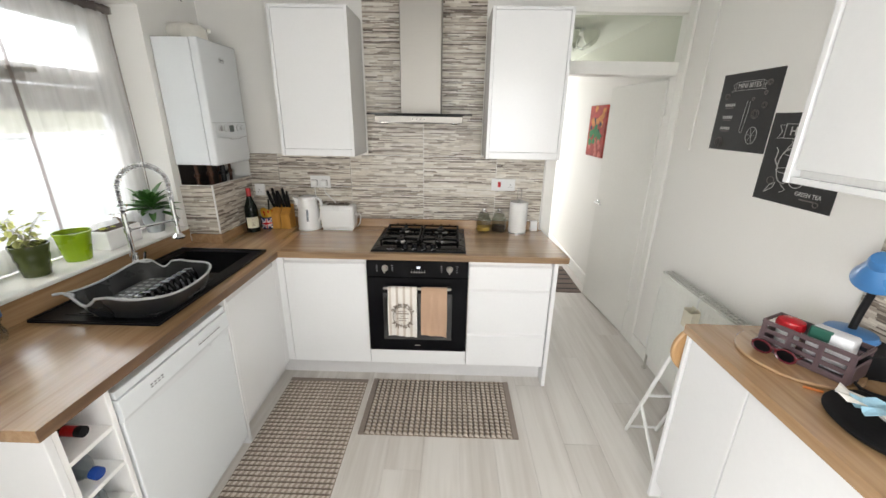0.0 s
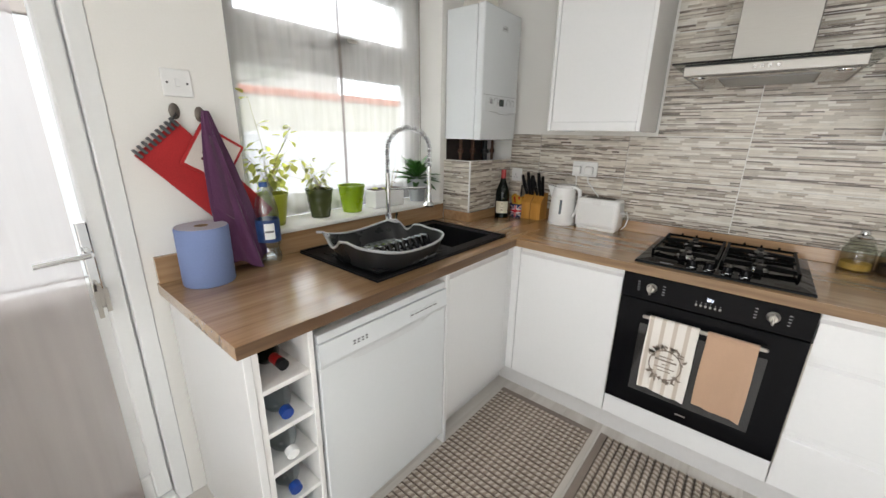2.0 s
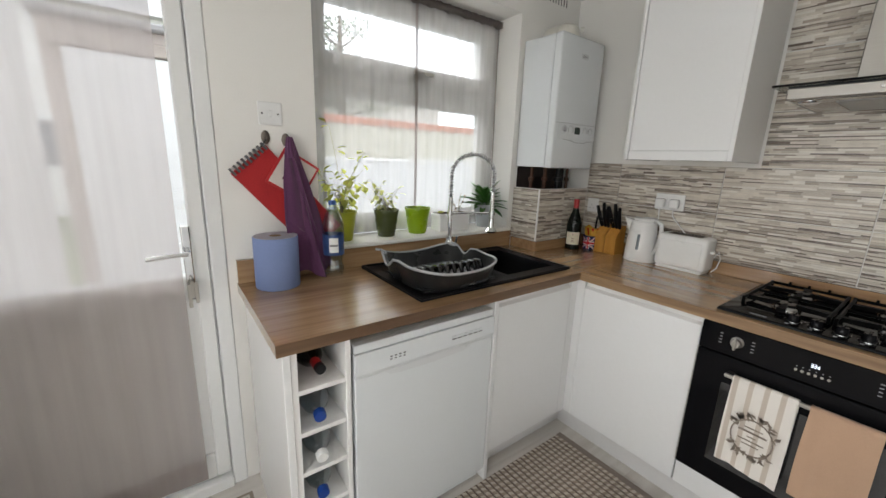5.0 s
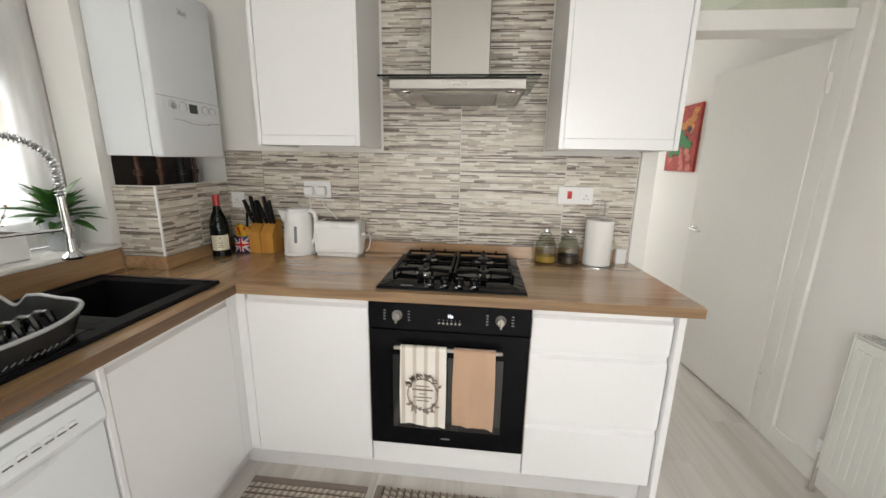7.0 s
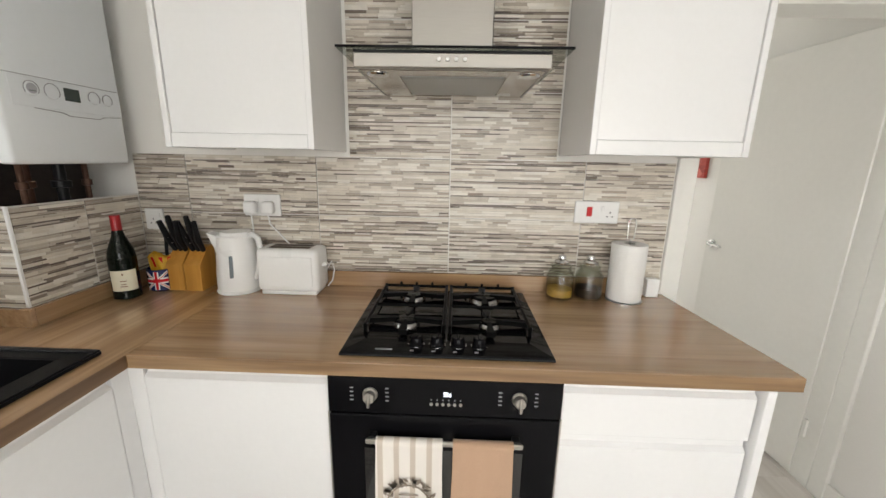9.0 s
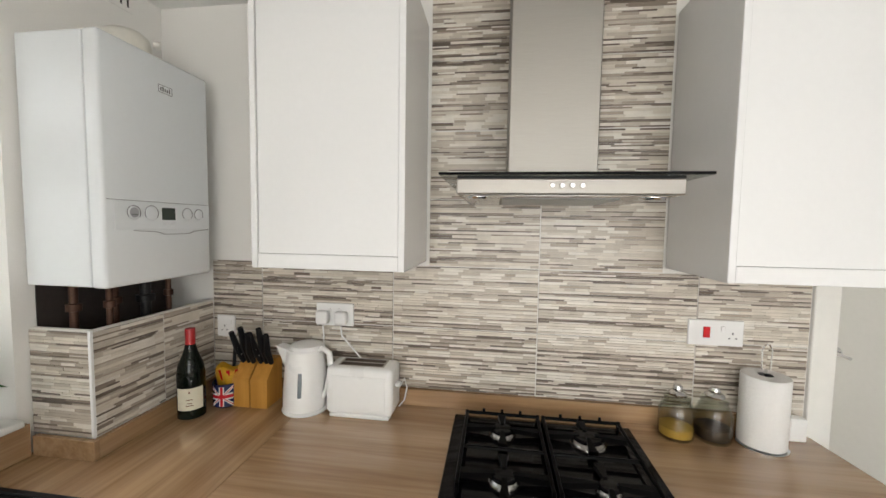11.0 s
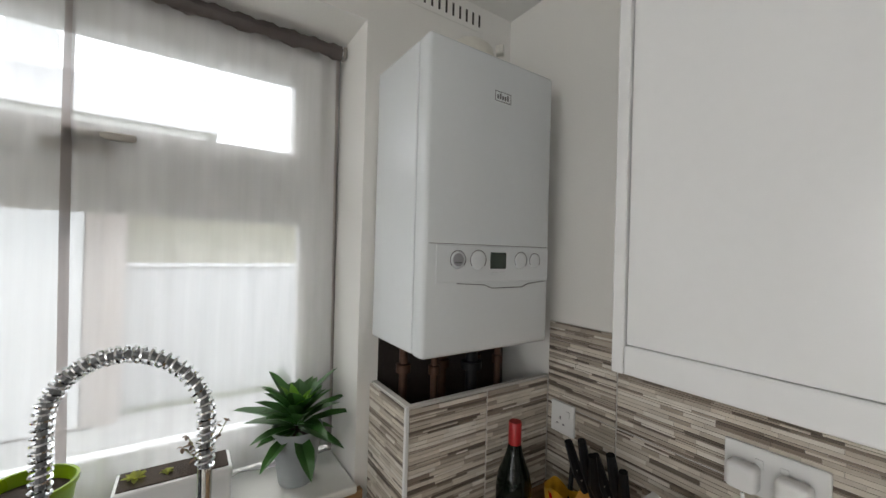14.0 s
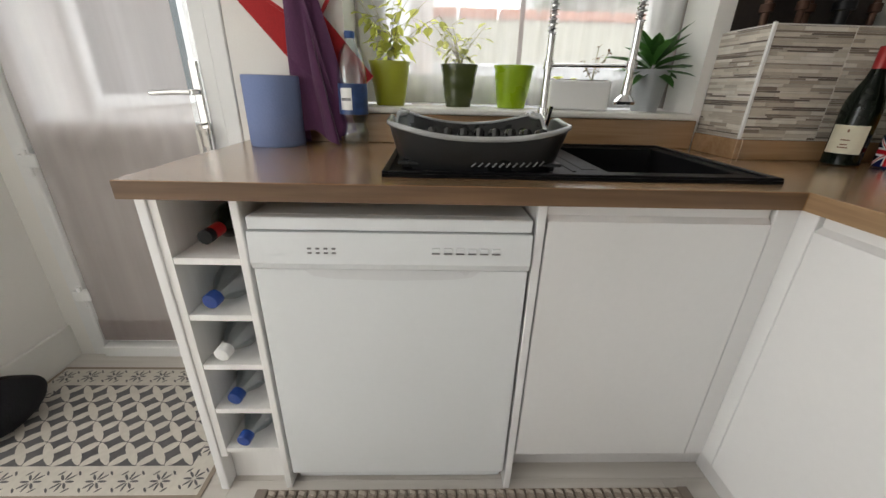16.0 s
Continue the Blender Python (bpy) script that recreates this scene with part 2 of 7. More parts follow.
# ---- mesh helpers ----
def part(name, bm, material, parent=None, label="", smooth=False):
    """Link a bmesh as one mesh object under a thing or a part; places are in the room's metres."""
    root = parent
    while root is not None and root.parent is not None:
        root = root.parent
    if root is not None and root.type == "EMPTY":
        bmesh.ops.translate(bm, verts=bm.verts, vec=-root.location)
    bmesh.ops.recalc_face_normals(bm, faces=bm.faces)
    if smooth:
        for f in bm.faces:
            f.smooth = True
    me = bpy.data.meshes.new(name)
    bm.to_mesh(me)
    bm.free()
    if smooth:
        me.set_sharp_from_angle(angle=radians(38))
    for k in material if isinstance(material, (list, tuple)) else [material]:
        me.materials.append(k)
    ob = new(name, me)
    ob.parent = parent
    if label:
        ob["label"] = label
    return ob


def thing(name, label, category, at=(0, 0, 0), group=""):
    ob = new(name)
    ob.location = at
    ob.empty_display_size = 0.05
    return tagged(ob, label, category, group)


def box(x0, x1, y0, y1, z0, z1, bev=0.0, seg=1, bm=None):
    own = bmesh.new()
    bmesh.ops.create_cube(own, size=1)
    bmesh.ops.scale(own, verts=own.verts, vec=(abs(x1 - x0), abs(y1 - y0), abs(z1 - z0)))
    bmesh.ops.translate(own, verts=own.verts, vec=((x0 + x1) / 2, (y0 + y1) / 2, (z0 + z1) / 2))
    if bev:
        bmesh.ops.bevel(own, geom=own.edges[:], offset=bev, segments=seg, profile=0.5, affect="EDGES")
    return merge(bm, own)


def merge(bm, own, m=None):
    if m is not None:
        bmesh.ops.transform(own, matrix=m, verts=own.verts)
    if bm is None:
        return own
    me = bpy.data.meshes.new("tmp")
    own.to_mesh(me)
    own.free()
    bm.from_mesh(me)
    bpy.data.meshes.remove(me)
    return bm


def lathe(prof, cx=0, cy=0, cz=0, seg=28, bm=None, m=None):
    own = bmesh.new()
    rings = []
    for r, z in prof:
        if r < 1e-5:
            rings.append([own.verts.new((0, 0, z))])
        else:
            rings.append([own.verts.new((r * math.cos(2 * math.pi * i / seg), r * math.sin(2 * math.pi * i / seg), z)) for i in range(seg)])
    for a, b in zip(rings, rings[1:]):
        for i in range(seg):
            j = (i + 1) % seg
            if len(a) == 1 and len(b) > 1:
                own.faces.new((a[0], b[i], b[j]))
            elif len(b) == 1 and len(a) > 1:
                own.faces.new((a[i], a[j], b[0]))
            elif len(a) > 1:
                own.faces.new((a[i], a[j], b[j], b[i]))
    if m is not None:
        bmesh.ops.transform(own, matrix=m, verts=own.verts)
    bmesh.ops.translate(own, verts=own.verts, vec=(cx, cy, cz))
    return merge(bm, own)


def rod(a, b, r, seg=12, bm=None, r2=None):
    """Capped straight bar from a to b."""
    a, b = Vector(a), Vector(b)
    own = lathe([(0, 0), (r, 0), (r if r2 is None else r2, (b - a).length), (0, (b - a).length)], seg=seg)
    m = Matrix.Translation(a) @ (b - a).to_track_quat("Z", "Y").to_matrix().to_4x4()
    return merge(bm, own, m)


def sweep(pts, r, seg=8, bm=None, closed=False):
    """Tube along points; r a number or a function of 0..1."""
    own = bmesh.new()
    pts = [Vector(p) for p in pts]
    n = len(pts)
    up, rings = None, []
    for i, p in enumerate(pts):
        d = (pts[(i + 1) % n] - pts[i - 1]) if closed else (pts[min(i + 1, n - 1)] - pts[max(i - 1, 0)])
        d.normalize()
        if up is None:
            up = d.orthogonal().normalized()
        up = (up - d * up.dot(d)).normalized()
        side = d.cross(up)
        rad = r(i / max(1, n - 1)) if callable(r) else r
        rings.append([own.verts.new(p + rad * (math.cos(2 * math.pi * k / seg) * up + math.sin(2 * math.pi * k / seg) * side)) for k in range(seg)])
    for i in range(n if closed else n - 1):
        a, b = rings[i], rings[(i + 1) % n]
        for k in range(seg):
            own.faces.new((a[k], a[(k + 1) % seg], b[(k + 1) % seg], b[k]))
    if not closed:
        own.faces.new(rings[0][::-1])
        own.faces.new(rings[-1])
    return merge(bm, own)


def prism(pts, z0, z1, bm=None, bev=0.0, m=None):
    """Upright prism over a flat outline."""
    own = bmesh.new()
    f = own.faces.new([own.verts.new((x, y, z0)) for x, y in pts])
    top = bmesh.ops.extrude_face_region(own, geom=[f])
    bmesh.ops.translate(own, verts=[v for v in top["geom"] if isinstance(v, bmesh.types.BMVert)], vec=(0, 0, z1 - z0))
    if bev:
        bmesh.ops.bevel(own, geom=own.edges[:], offset=bev, segments=2, profile=0.5, affect="EDGES")
    return merge(bm, own, m)


def sheet(fn, nu, nv, thick=0.0, bm=None):
    """Cloth-like sheet fn(u, v) with thickness along its normals."""
    own = bmesh.new()
    g = [[own.verts.new(fn(i / nu, j / nv)) for j in range(nv + 1)] for i in range(nu + 1)]
    for i in range(nu):
        for j in range(nv):
            own.faces.new((g[i][j], g[i + 1][j], g[i + 1][j + 1], g[i][j + 1]))
    if thick:
        bmesh.ops.recalc_face_normals(own, faces=own.faces)
        bmesh.ops.solidify(own, geom=own.faces[:], thickness=thick)
    return merge(bm, own)


def structure(ob, label=""):
    return tagged(ob, label, kind="structure")


def facing(x, y, z, normal):
    """Pose whose local x runs along a wall, y up and z out of it."""
    n = Vector(normal)
    up = Vector((0, 0, 1))
    side = up.cross(n)
    return Matrix(((side.x, up.x, n.x, x), (side.y, up.y, n.y, y), (side.z, up.z, n.z, z), (0, 0, 0, 1)))


def words(text, size, m, material, parent, label="", depth=0.0006):
    cu = bpy.data.curves.new("lettering", "FONT")
    cu.body, cu.size, cu.align_x, cu.align_y, cu.extrude = text, size, "CENTER", "CENTER", depth
    tmp = bpy.data.objects.new("lettering", cu)
    me = bpy.data.meshes.new_from_object(tmp)
    bpy.data.objects.remove(tmp)
    bm = bmesh.new()
    bm.from_mesh(me)
    bpy.data.meshes.remove(me)
    bmesh.ops.transform(bm, matrix=m, verts=bm.verts)
    return part("lettering", bm, material, parent, label)


# ---- structure ----
CEILING, EAST = 2.39, 3.12
WIN = (-1.665, -0.505, 1.005, 2.214)
DOOR = (-2.82, -2.03, 2.06)

floor = structure(part("floor", box(-0.3, EAST + 0.15, -4.5, 4.1, -0.12, -0.012), PLANK), "pale oak laminate plank floor")
b = bmesh.new()
box(-0.3, EAST + 0.2, -4.5, 4.1, CEILING, CEILING + 0.12, bm=b)
structure(part("ceiling", b, CEIL), "plain white painted ceiling")

b = bmesh.new()
T = -0.28
box(T, 0, -3.0, DOOR[0], 0, CEILING, bm=b)
box(T, 0, DOOR[0], DOOR[1], DOOR[2], CEILING, bm=b)
box(T, 0, DOOR[1], WIN[0], 0, CEILING, bm=b)
box(T, 0, WIN[0], WIN[1], 0, WIN[2], bm=b)
box(T, 0, WIN[0], WIN[1], WIN[3], CEILING, bm=b)
box(T, 0, WIN[1], 0.12, 0, CEILING, bm=b)
wall_west = structure(part("wall_west", b, PAINT), "off-white plastered kitchen wall with window and back door")
b = bmesh.new()
box(0, 2.31, 0, 0.12, 0, CEILING, bm=b)
box(2.31, EAST, 0.0, 0.12, 2.355, CEILING, bm=b)
wall_north = structure(part("wall_north", b, PAINT), "off-white plastered wall behind the cooker")
wall_east = structure(part("wall_east", box(EAST, EAST + 0.15, -4.5, 4.1, 0, CEILING), PAINT), "off-white plastered wall with posters")
b = bmesh.new()
box(0, 0.62, -3.0, -2.89, 0, CEILING, bm=b)
box(0.51, 0.62, -3.15, -3.0, 0, CEILING, bm=b)
box(0.51, 0.62, -4.4, -4.25, 0, CEILING, bm=b)
box(0.51, 0.62, -4.25, -3.15, 0, 0.85, bm=b)
box(0.51, 0.62, -4.25, -3.15, 2.15, CEILING, bm=b)
box(0.51, 1.60, -4.5, -4.4, 0, CEILING, bm=b)
box(3.0, EAST, -4.5, -4.4, 0, CEILING, bm=b)
box(1.60, 3.0, -4.5, -4.4, 0, 0.85, bm=b)
box(1.60, 3.0, -4.5, -4.4, 2.15, CEILING, bm=b)
structure(part("wall_south", b, PAINT), "off-white plastered wall")
b = bmesh.new()
box(2.1, 2.2, 0.12, 4.1, 0, CEILING, bm=b)
box(2.2, EAST, 4.0, 4.1, 0, 0.3, bm=b)
box(2.2, EAST, 4.0, 4.1, 2.2, CEILING, bm=b)
structure(part("wall_hall", b, PAINT), "off-white plastered hall wall")

# window added out of view, only to hold the south fill lamp
w3 = structure(thing("unseen_window_south", "unseen white framed window added round the south fill lamp", "window", (2.3, -4.45, 0.85)))
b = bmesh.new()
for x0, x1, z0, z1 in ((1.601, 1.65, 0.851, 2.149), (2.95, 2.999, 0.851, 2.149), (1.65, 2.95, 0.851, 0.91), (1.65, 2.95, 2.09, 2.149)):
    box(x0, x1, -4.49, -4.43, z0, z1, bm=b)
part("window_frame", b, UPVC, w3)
# unseen too: a frame made up round the side fill lamp
w4 = structure(thing("unseen_window_side", "unseen white framed window added round the side fill lamp", "window", (0.56, -3.7, 0.85)))
b = bmesh.new()
for y0, y1, z0, z1 in ((-4.249, -4.20, 0.851, 2.149), (-3.20, -3.151, 0.851, 2.149), (-4.20, -3.20, 0.851, 0.91), (-4.20, -3.20, 2.09, 2.149)):
    box(0.515, 0.575, y0, y1, z0, z1, bm=b)
part("window_frame", b, UPVC, w4)
# skirtings
b = bmesh.new()
box(0.0, 0.62, -2.89, -2.874, 0, 0.15, 0.004, bm=b)
box(EAST - 0.016, EAST, -4.4, 0.0, 0, 0.10, 0.004, bm=b)
box(EAST - 0.016, EAST, 0.12, 4.0, 0, 0.12, 0.004, bm=b)
structure(part("baseboard", b, WOODPAINT), "white painted skirting board")

# hall door frame with glazed transom light
b = bmesh.new()
box(2.311, 2.385, -0.012, 0.13, 0, 2.354, 0.003, bm=b)
box(3.100, 3.119, -0.012, 0.13, 0, 2.354, 0.003, bm=b)
box(2.385, 3.100, -0.008, 0.125, 1.965, 2.045, 0.003, bm=b)
box(2.385, 3.100, -0.008, 0.125, 2.318, 2.354, 0.003, bm=b)
structure(part("trim", b, WOODPAINT), "white painted door frame with a transom light")
w2 = structure(thing("window_2", "clear glass transom light above hall door", "window", (2.72, 0.06, 2.05)))
part("pane", box(2.385, 3.100, 0.058, 0.063, 2.045, 2.318), clear_glass("greenish_transom_glass", (0.89, 0.915, 0.86)), w2)
for q in w2.children:
    q.visible_shadow = False
b = bmesh.new()
box(EAST - 0.02, EAST - 0.001, -0.085, -0.012, 0, CEILING - 0.001, 0.004, bm=b)
structure(part("architrave", b, WOODPAINT), "white painted architrave")

# hall door leaf, standing open into the hall
d2 = structure(thing("door_2", "plain white flush door standing open into hall", "door", (0, 0, 0)))
part("leaf", box(-0.775, -0.014, 0, 0.036, 0.012, 1.952, 0.002), WOODPAINT, d2)
b = lathe([(0, 0), (0.024, 0), (0.024, 0.006), (0.01, 0.010), (0.01, 0.035), (0, 0.035)], m=pose(-0.72, 0, 0.97, 90), seg=16)
sweep([(-0.72, -0.032, 0.97), (-0.685, -0.036, 0.97), (-0.62, -0.036, 0.967)], 0.008, 8, b)
part("door_handle", b, CHROME, d2, "small chrome lever handle", True)
for z in (0.22, 1.72):
    part("hinge", box(-0.004, 0.012, -0.006, 0.012, z, z + 0.09, 0.002), WOODPAINT, d2)
d2.matrix_basis = pose(3.094, 0.06, 0, 0, 0, -84.5)


# ---- window ----
w1 = structure(thing("window_1", "white uPVC window with a top-hung light", "window", (-0.2, -1.08, 1.0)))


def pane_frame(x0, x1, y0, y1, z0, z1, w, bev=0.003):
    f = bmesh.new()
    box(x0, x1, y0, y0 + w, z0, z1, bev, bm=f)
    box(x0, x1, y1 - w, y1, z0, z1, bev, bm=f)
    box(x0, x1, y0 + w, y1 - w, z0, z0 + w, bev, bm=f)
    box(x0, x1, y0 + w, y1 - w, z1 - w, z1, bev, bm=f)
    return f


b = pane_frame(-0.26, -0.19, -1.663, -0.51, 1.03, 2.21, 0.05)
box(-0.26, -0.19, -1.613, -0.56, 1.735, 1.795, 0.004, bm=b)
part("window_frame", b, UPVC, w1)
part("sash", pane_frame(-0.245, -0.178, -1.625, -0.562, 1.80, 2.158, 0.076), UPVC, w1)
part("bead", pane_frame(-0.24, -0.195, -1.6125, -0.5605, 1.0805, 1.7345, 0.052, 0.003), UPVC, w1)
part("pane", box(-0.222, -0.217, -1.59, -0.58, 1.10, 1.72), GLASS, w1)
part("pane", box(-0.222, -0.217, -1.57, -0.62, 1.86, 2.10), GLASS, w1)
b = box(-0.178, -0.165, -1.13, -1.02, 1.805, 1.832, 0.004)
box(-0.17, -0.15, -1.10, -0.975, 1.838, 1.856, 0.005, 2, bm=b)
part("handle", b, STEEL, w1, "pale grey window handle", True)
for q in w1.children:
    if q.name.startswith("pane"):
        q.visible_shadow = False
part("window_sill", box(-0.19, 0.034, -1.70, -0.509, 1.0055, 1.026, 0.006, 2), WOODPAINT, w1, "white painted window board")


# ---- back door ----
d1 = structure(thing("door_1", "white uPVC half-glazed back door, closed", "door", (-0.03, -2.42, 0)))
b = bmesh.new()
box(-0.1, 0.006, -2.819, -2.765, 0.0, 2.059, 0.004, bm=b)
box(-0.1, 0.006, -2.085, -2.031, 0.0, 2.059, 0.004, bm=b)
box(-0.1, 0.006, -2.765, -2.085, 2.0, 2.059, 0.004, bm=b)
box(-0.1, 0.02, -2.765, -2.085, 0.0, 0.05, 0.004, bm=b)
part("frame", b, UPVC, d1)
b = bmesh.new()
box(-0.085, -0.012, -2.762, -2.715, 0.055, 1.995, 0.006, bm=b)
box(-0.085, -0.012, -2.140, -2.088, 0.055, 1.995, 0.006, bm=b)
box(-0.085, -0.012, -2.715, -2.140, 0.055, 0.17, 0.006, bm=b)
box(-0.085, -0.012, -2.715, -2.140, 0.865, 0.955, 0.006, bm=b)
box(-0.085, -0.012, -2.715, -2.140, 1.90, 1.995, 0.006, bm=b)
part("leaf", b, UPVC, d1)
part("lower_panel", box(-0.065, -0.03, -2.72, -2.135, 0.16, 0.87), UPVC, d1)
p_ = part("pane", box(-0.052, -0.046, -2.72, -2.135, 0.95, 1.905), GLASS, d1)
p_.visible_shadow = False
hb = part("handle_plate", box(-0.012, 0.0, -2.168, -2.138, 0.868, 1.15, 0.005, 2), CHROME, d1, "chrome lever handle plate")
b = rod((0, -2.153, 1.055), (0.045, -2.153, 1.055), 0.009)
sweep([(0.042, -2.153, 1.055), (0.046, -2.20, 1.055), (0.045, -2.275, 1.05)], 0.009, 10, b)
part("lever", b, CHROME, hb, "", True)
b = rod((0, -2.153, 0.955), (0.03, -2.153, 0.955), 0.004)
for k, (dy, dz) in enumerate(((0.0, -0.05), (0.012, -0.07), (-0.01, -0.085))):
    box(0.026 + 0.003 * k, 0.029 + 0.003 * k, -2.158 + dy, -2.146 + dy, 0.935 + dz, 0.965 + dz * 0.3, 0.001, bm=b)
part("keys", b, STEEL, hb, "bunch of keys in the lock")
for z in (0.27, 0.80, 1.55):
    b = box(-0.012, 0.02, -2.80, -2.735, z, z + 0.045, 0.008, 2)
    rod((0.012, -2.772, z - 0.03), (0.012, -2.772, z + 0.06), 0.008, bm=b)
    part("hinge", b, UPVC, d1, "white hinge cover", True)


def door_net(u, v):
    z = 0.085 + v * 1.91
    y = -2.742 + u * 0.566
    pull = 0.012 * math.sin(u * 34 + 1.5 * math.sin(3 * v)) * (0.35 + 0.65 * v)
    return (0.012 + 0.35 * pull + 0.004 * math.sin(9 * u), y + 0.01 * (1 - u) * math.sin(2.5 * v), z)


c = thing("door_curtain", "taupe voile curtain covering the back door glass", "curtain", (0.012, -2.44, 0.085))
part("net", sheet(door_net, 60, 24), DOORVOILE, c, smooth=True)
part("hem", sheet(lambda u, v: (0.016, -2.742 + u * 0.566, 0.085 + v * 0.10), 20, 2), DOORVOILE, c)
part("rod", rod((0.016, -2.75, 1.998), (0.016, -2.165, 1.998), 0.006), UPVC, c)

# window net curtains on a rod
for y0, y1, sgn in ((-1.655, -1.085, 1), (-1.085, -0.522, -1)):
    c = thing("net_curtain", "sheer taupe voile net curtain at the window", "curtain", (-0.165, y0, 1.04), "net curtains")

    def net(u, v, y0=y0, y1=y1):
        z = 1.035 + v * 1.14
        return (-0.152 + 0.006 * math.sin(u * 30 + 1.2 * math.sin(2 * v + y0)) + 0.0015 * math.sin(u * 71 + v), y0 + u * (y1 - y0), z)

    part("net", sheet(net, 170, 14), VOILE, c, smooth=True)
    for e in (y0 + 0.004, y1 - 0.004):
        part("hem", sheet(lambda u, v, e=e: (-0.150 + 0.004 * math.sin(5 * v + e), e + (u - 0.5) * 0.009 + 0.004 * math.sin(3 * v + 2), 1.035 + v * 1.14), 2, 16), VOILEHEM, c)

    def ruche(u, v, y0=y0, y1=y1):
        a = 2 * math.pi * v
        r = 0.015 + 0.0016 * math.sin(u * 60) + 0.0012 * math.sin(u * 133)
        return (-0.152 + r * math.cos(a), y0 + u * (y1 - y0), 2.182 + 1.35 * r * math.sin(a))

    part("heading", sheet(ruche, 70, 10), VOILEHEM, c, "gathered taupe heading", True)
t_ = thing("curtain_rod", "slim white curtain rod in the window reveal", "curtain rod", (-0.152, -1.09, 2.18))
part("rod", rod((-0.152, -1.66, 2.182), (-0.152, -0.515, 2.182), 0.008), UPVC, t_)
for y in (-1.662, -0.513):
    part("bracket", box(-0.165, -0.139, y - 0.004, y + 0.004, 2.165, 2.2, 0.002), STEEL, t_)


# ---- kitchen units ----
WT, TH = 0.91, 0.038
UND = WT - TH
FX, FY = 0.60, -0.60


def base_unit(x0, x1, y0, y1, front, label, drawers=(), top_z=UND - 0.001):
    """White base unit; front 'x' faces +x, 'y' faces -y. drawers: heights of the joints."""
    u = thing("base_cabinet", label, "cabinet", ((x0 + x1) / 2, (y0 + y1) / 2, 0.13), "white base cabinets")
    cuts = [0.135, *drawers, 0.868]
    g = 0.0018
    if front == "y":
        part("body", box(x0, x1, y0 + 0.024, y1, 0.13, UND - 0.001), CARCASS, u)
    else:
        part("body", box(x0, x1 - 0.024, y0, y1, 0.13, top_z), CARCASS, u)
        if top_z < 0.8:
            part("front_rail", box(x1 - 0.10, x1 - 0.024, y0, y1, top_z, UND - 0.001), CARCASS, u)
    for a, c in zip(cuts, cuts[1:]):
        top = c - 0.034
        if front == "y":
            f = box(x0 + g, x1 - g, y0 - 0.001, y0 + 0.02, a + g, top, 0.0025, 2)
            box(x0 + g, x1 - g, y0 + 0.012, y0 + 0.02, top, c - g, 0.001, bm=f)
            prism([(y0 + 0.001, top), (y0 + 0.018, top), (y0 + 0.018, top + 0.016)], x0 + g, x1 - g, f, m=Matrix(((0, 0, 1, 0), (1, 0, 0, 0), (0, 1, 0, 0), (0, 0, 0, 1))))
        else:
            f = box(x1 - 0.02, x1 + 0.001, y0 + g, y1 - g, a + g, top, 0.0025, 2)
            box(x1 - 0.02, x1 - 0.012, y0 + g, y1 - g, top, c - g, 0.001, bm=f)
            prism([(x1 - 0.001, top), (x1 - 0.018, top), (x1 - 0.018, top + 0.016)], y0 + g, y1 - g, f, m=Matrix(((1, 0, 0, 0), (0, 0, 1, 0), (0, 1, 0, 0), (0, 0, 0, 1))))
        part("drawer_front" if drawers else "door", f, GLOSS, u)
    return u


base_unit(0.64, 1.148, FY, -0.03, "y", "glossy white handleless corner base cabinet")
base_unit(1.772, 2.276, FY, -0.03, "y", "glossy white handleless three-drawer base cabinet", (0.395, 0.705))
base_unit(0.04, FX, -1.142, -0.652, "x", "glossy white handleless base cabinet under the sink", (), 0.70)
u = thing("corner_post", "glossy white filler post between base cabinets", "cabinet panel", (0.62, -0.62, 0.13))
b = box(0.58, 0.638, -0.598, -0.578, 0.135, 0.868, 0.002)
box(0.58, 0.598, -0.65, -0.598, 0.135, 0.868, 0.002, bm=b)
part("panel", b, GLOSS, u)
u = thing("end_panel", "glossy white end panel of the peninsula", "cabinet panel", (2.29, -0.3, 0))
part("panel", box(2.278, 2.302, -0.622, -0.001, 0.0, UND - 0.001, 0.002), GLOSS, u)
u = thing("end_panel", "white side panel beside the dishwasher", "cabinet panel", (0.3, -1.155, 0))
part("panel", box(0.02, 0.605, -1.164, -1.145, 0.0, UND - 0.001, 0.002), GLOSS, u)
u = thing("oven_housing", "white panel below the built-in oven", "cabinet panel", (1.46, -0.6, 0.13))
part("panel", box(1.15, 1.77, FY, -0.58, 0.135, 0.242, 0.002), GLOSS, u)
part("body", box(1.15, 1.77, -0.57, -0.03, 0.13, 0.235), CARCASS, u)
u = thing("plinth", "pale grey plinth below the base cabinets", "plinth", (1.4, -0.52, 0))
b = box(0.525, 2.277, -0.53, -0.512, 0, 0.13, 0.002)
part("board", b, PLINTH, u)
u = thing("plinth", "pale grey plinth below the sink cabinet", "plinth", (0.52, -0.8, 0))
part("board", box(0.505, 0.523, -1.144, -0.512, 0, 0.13, 0.002), PLINTH, u)

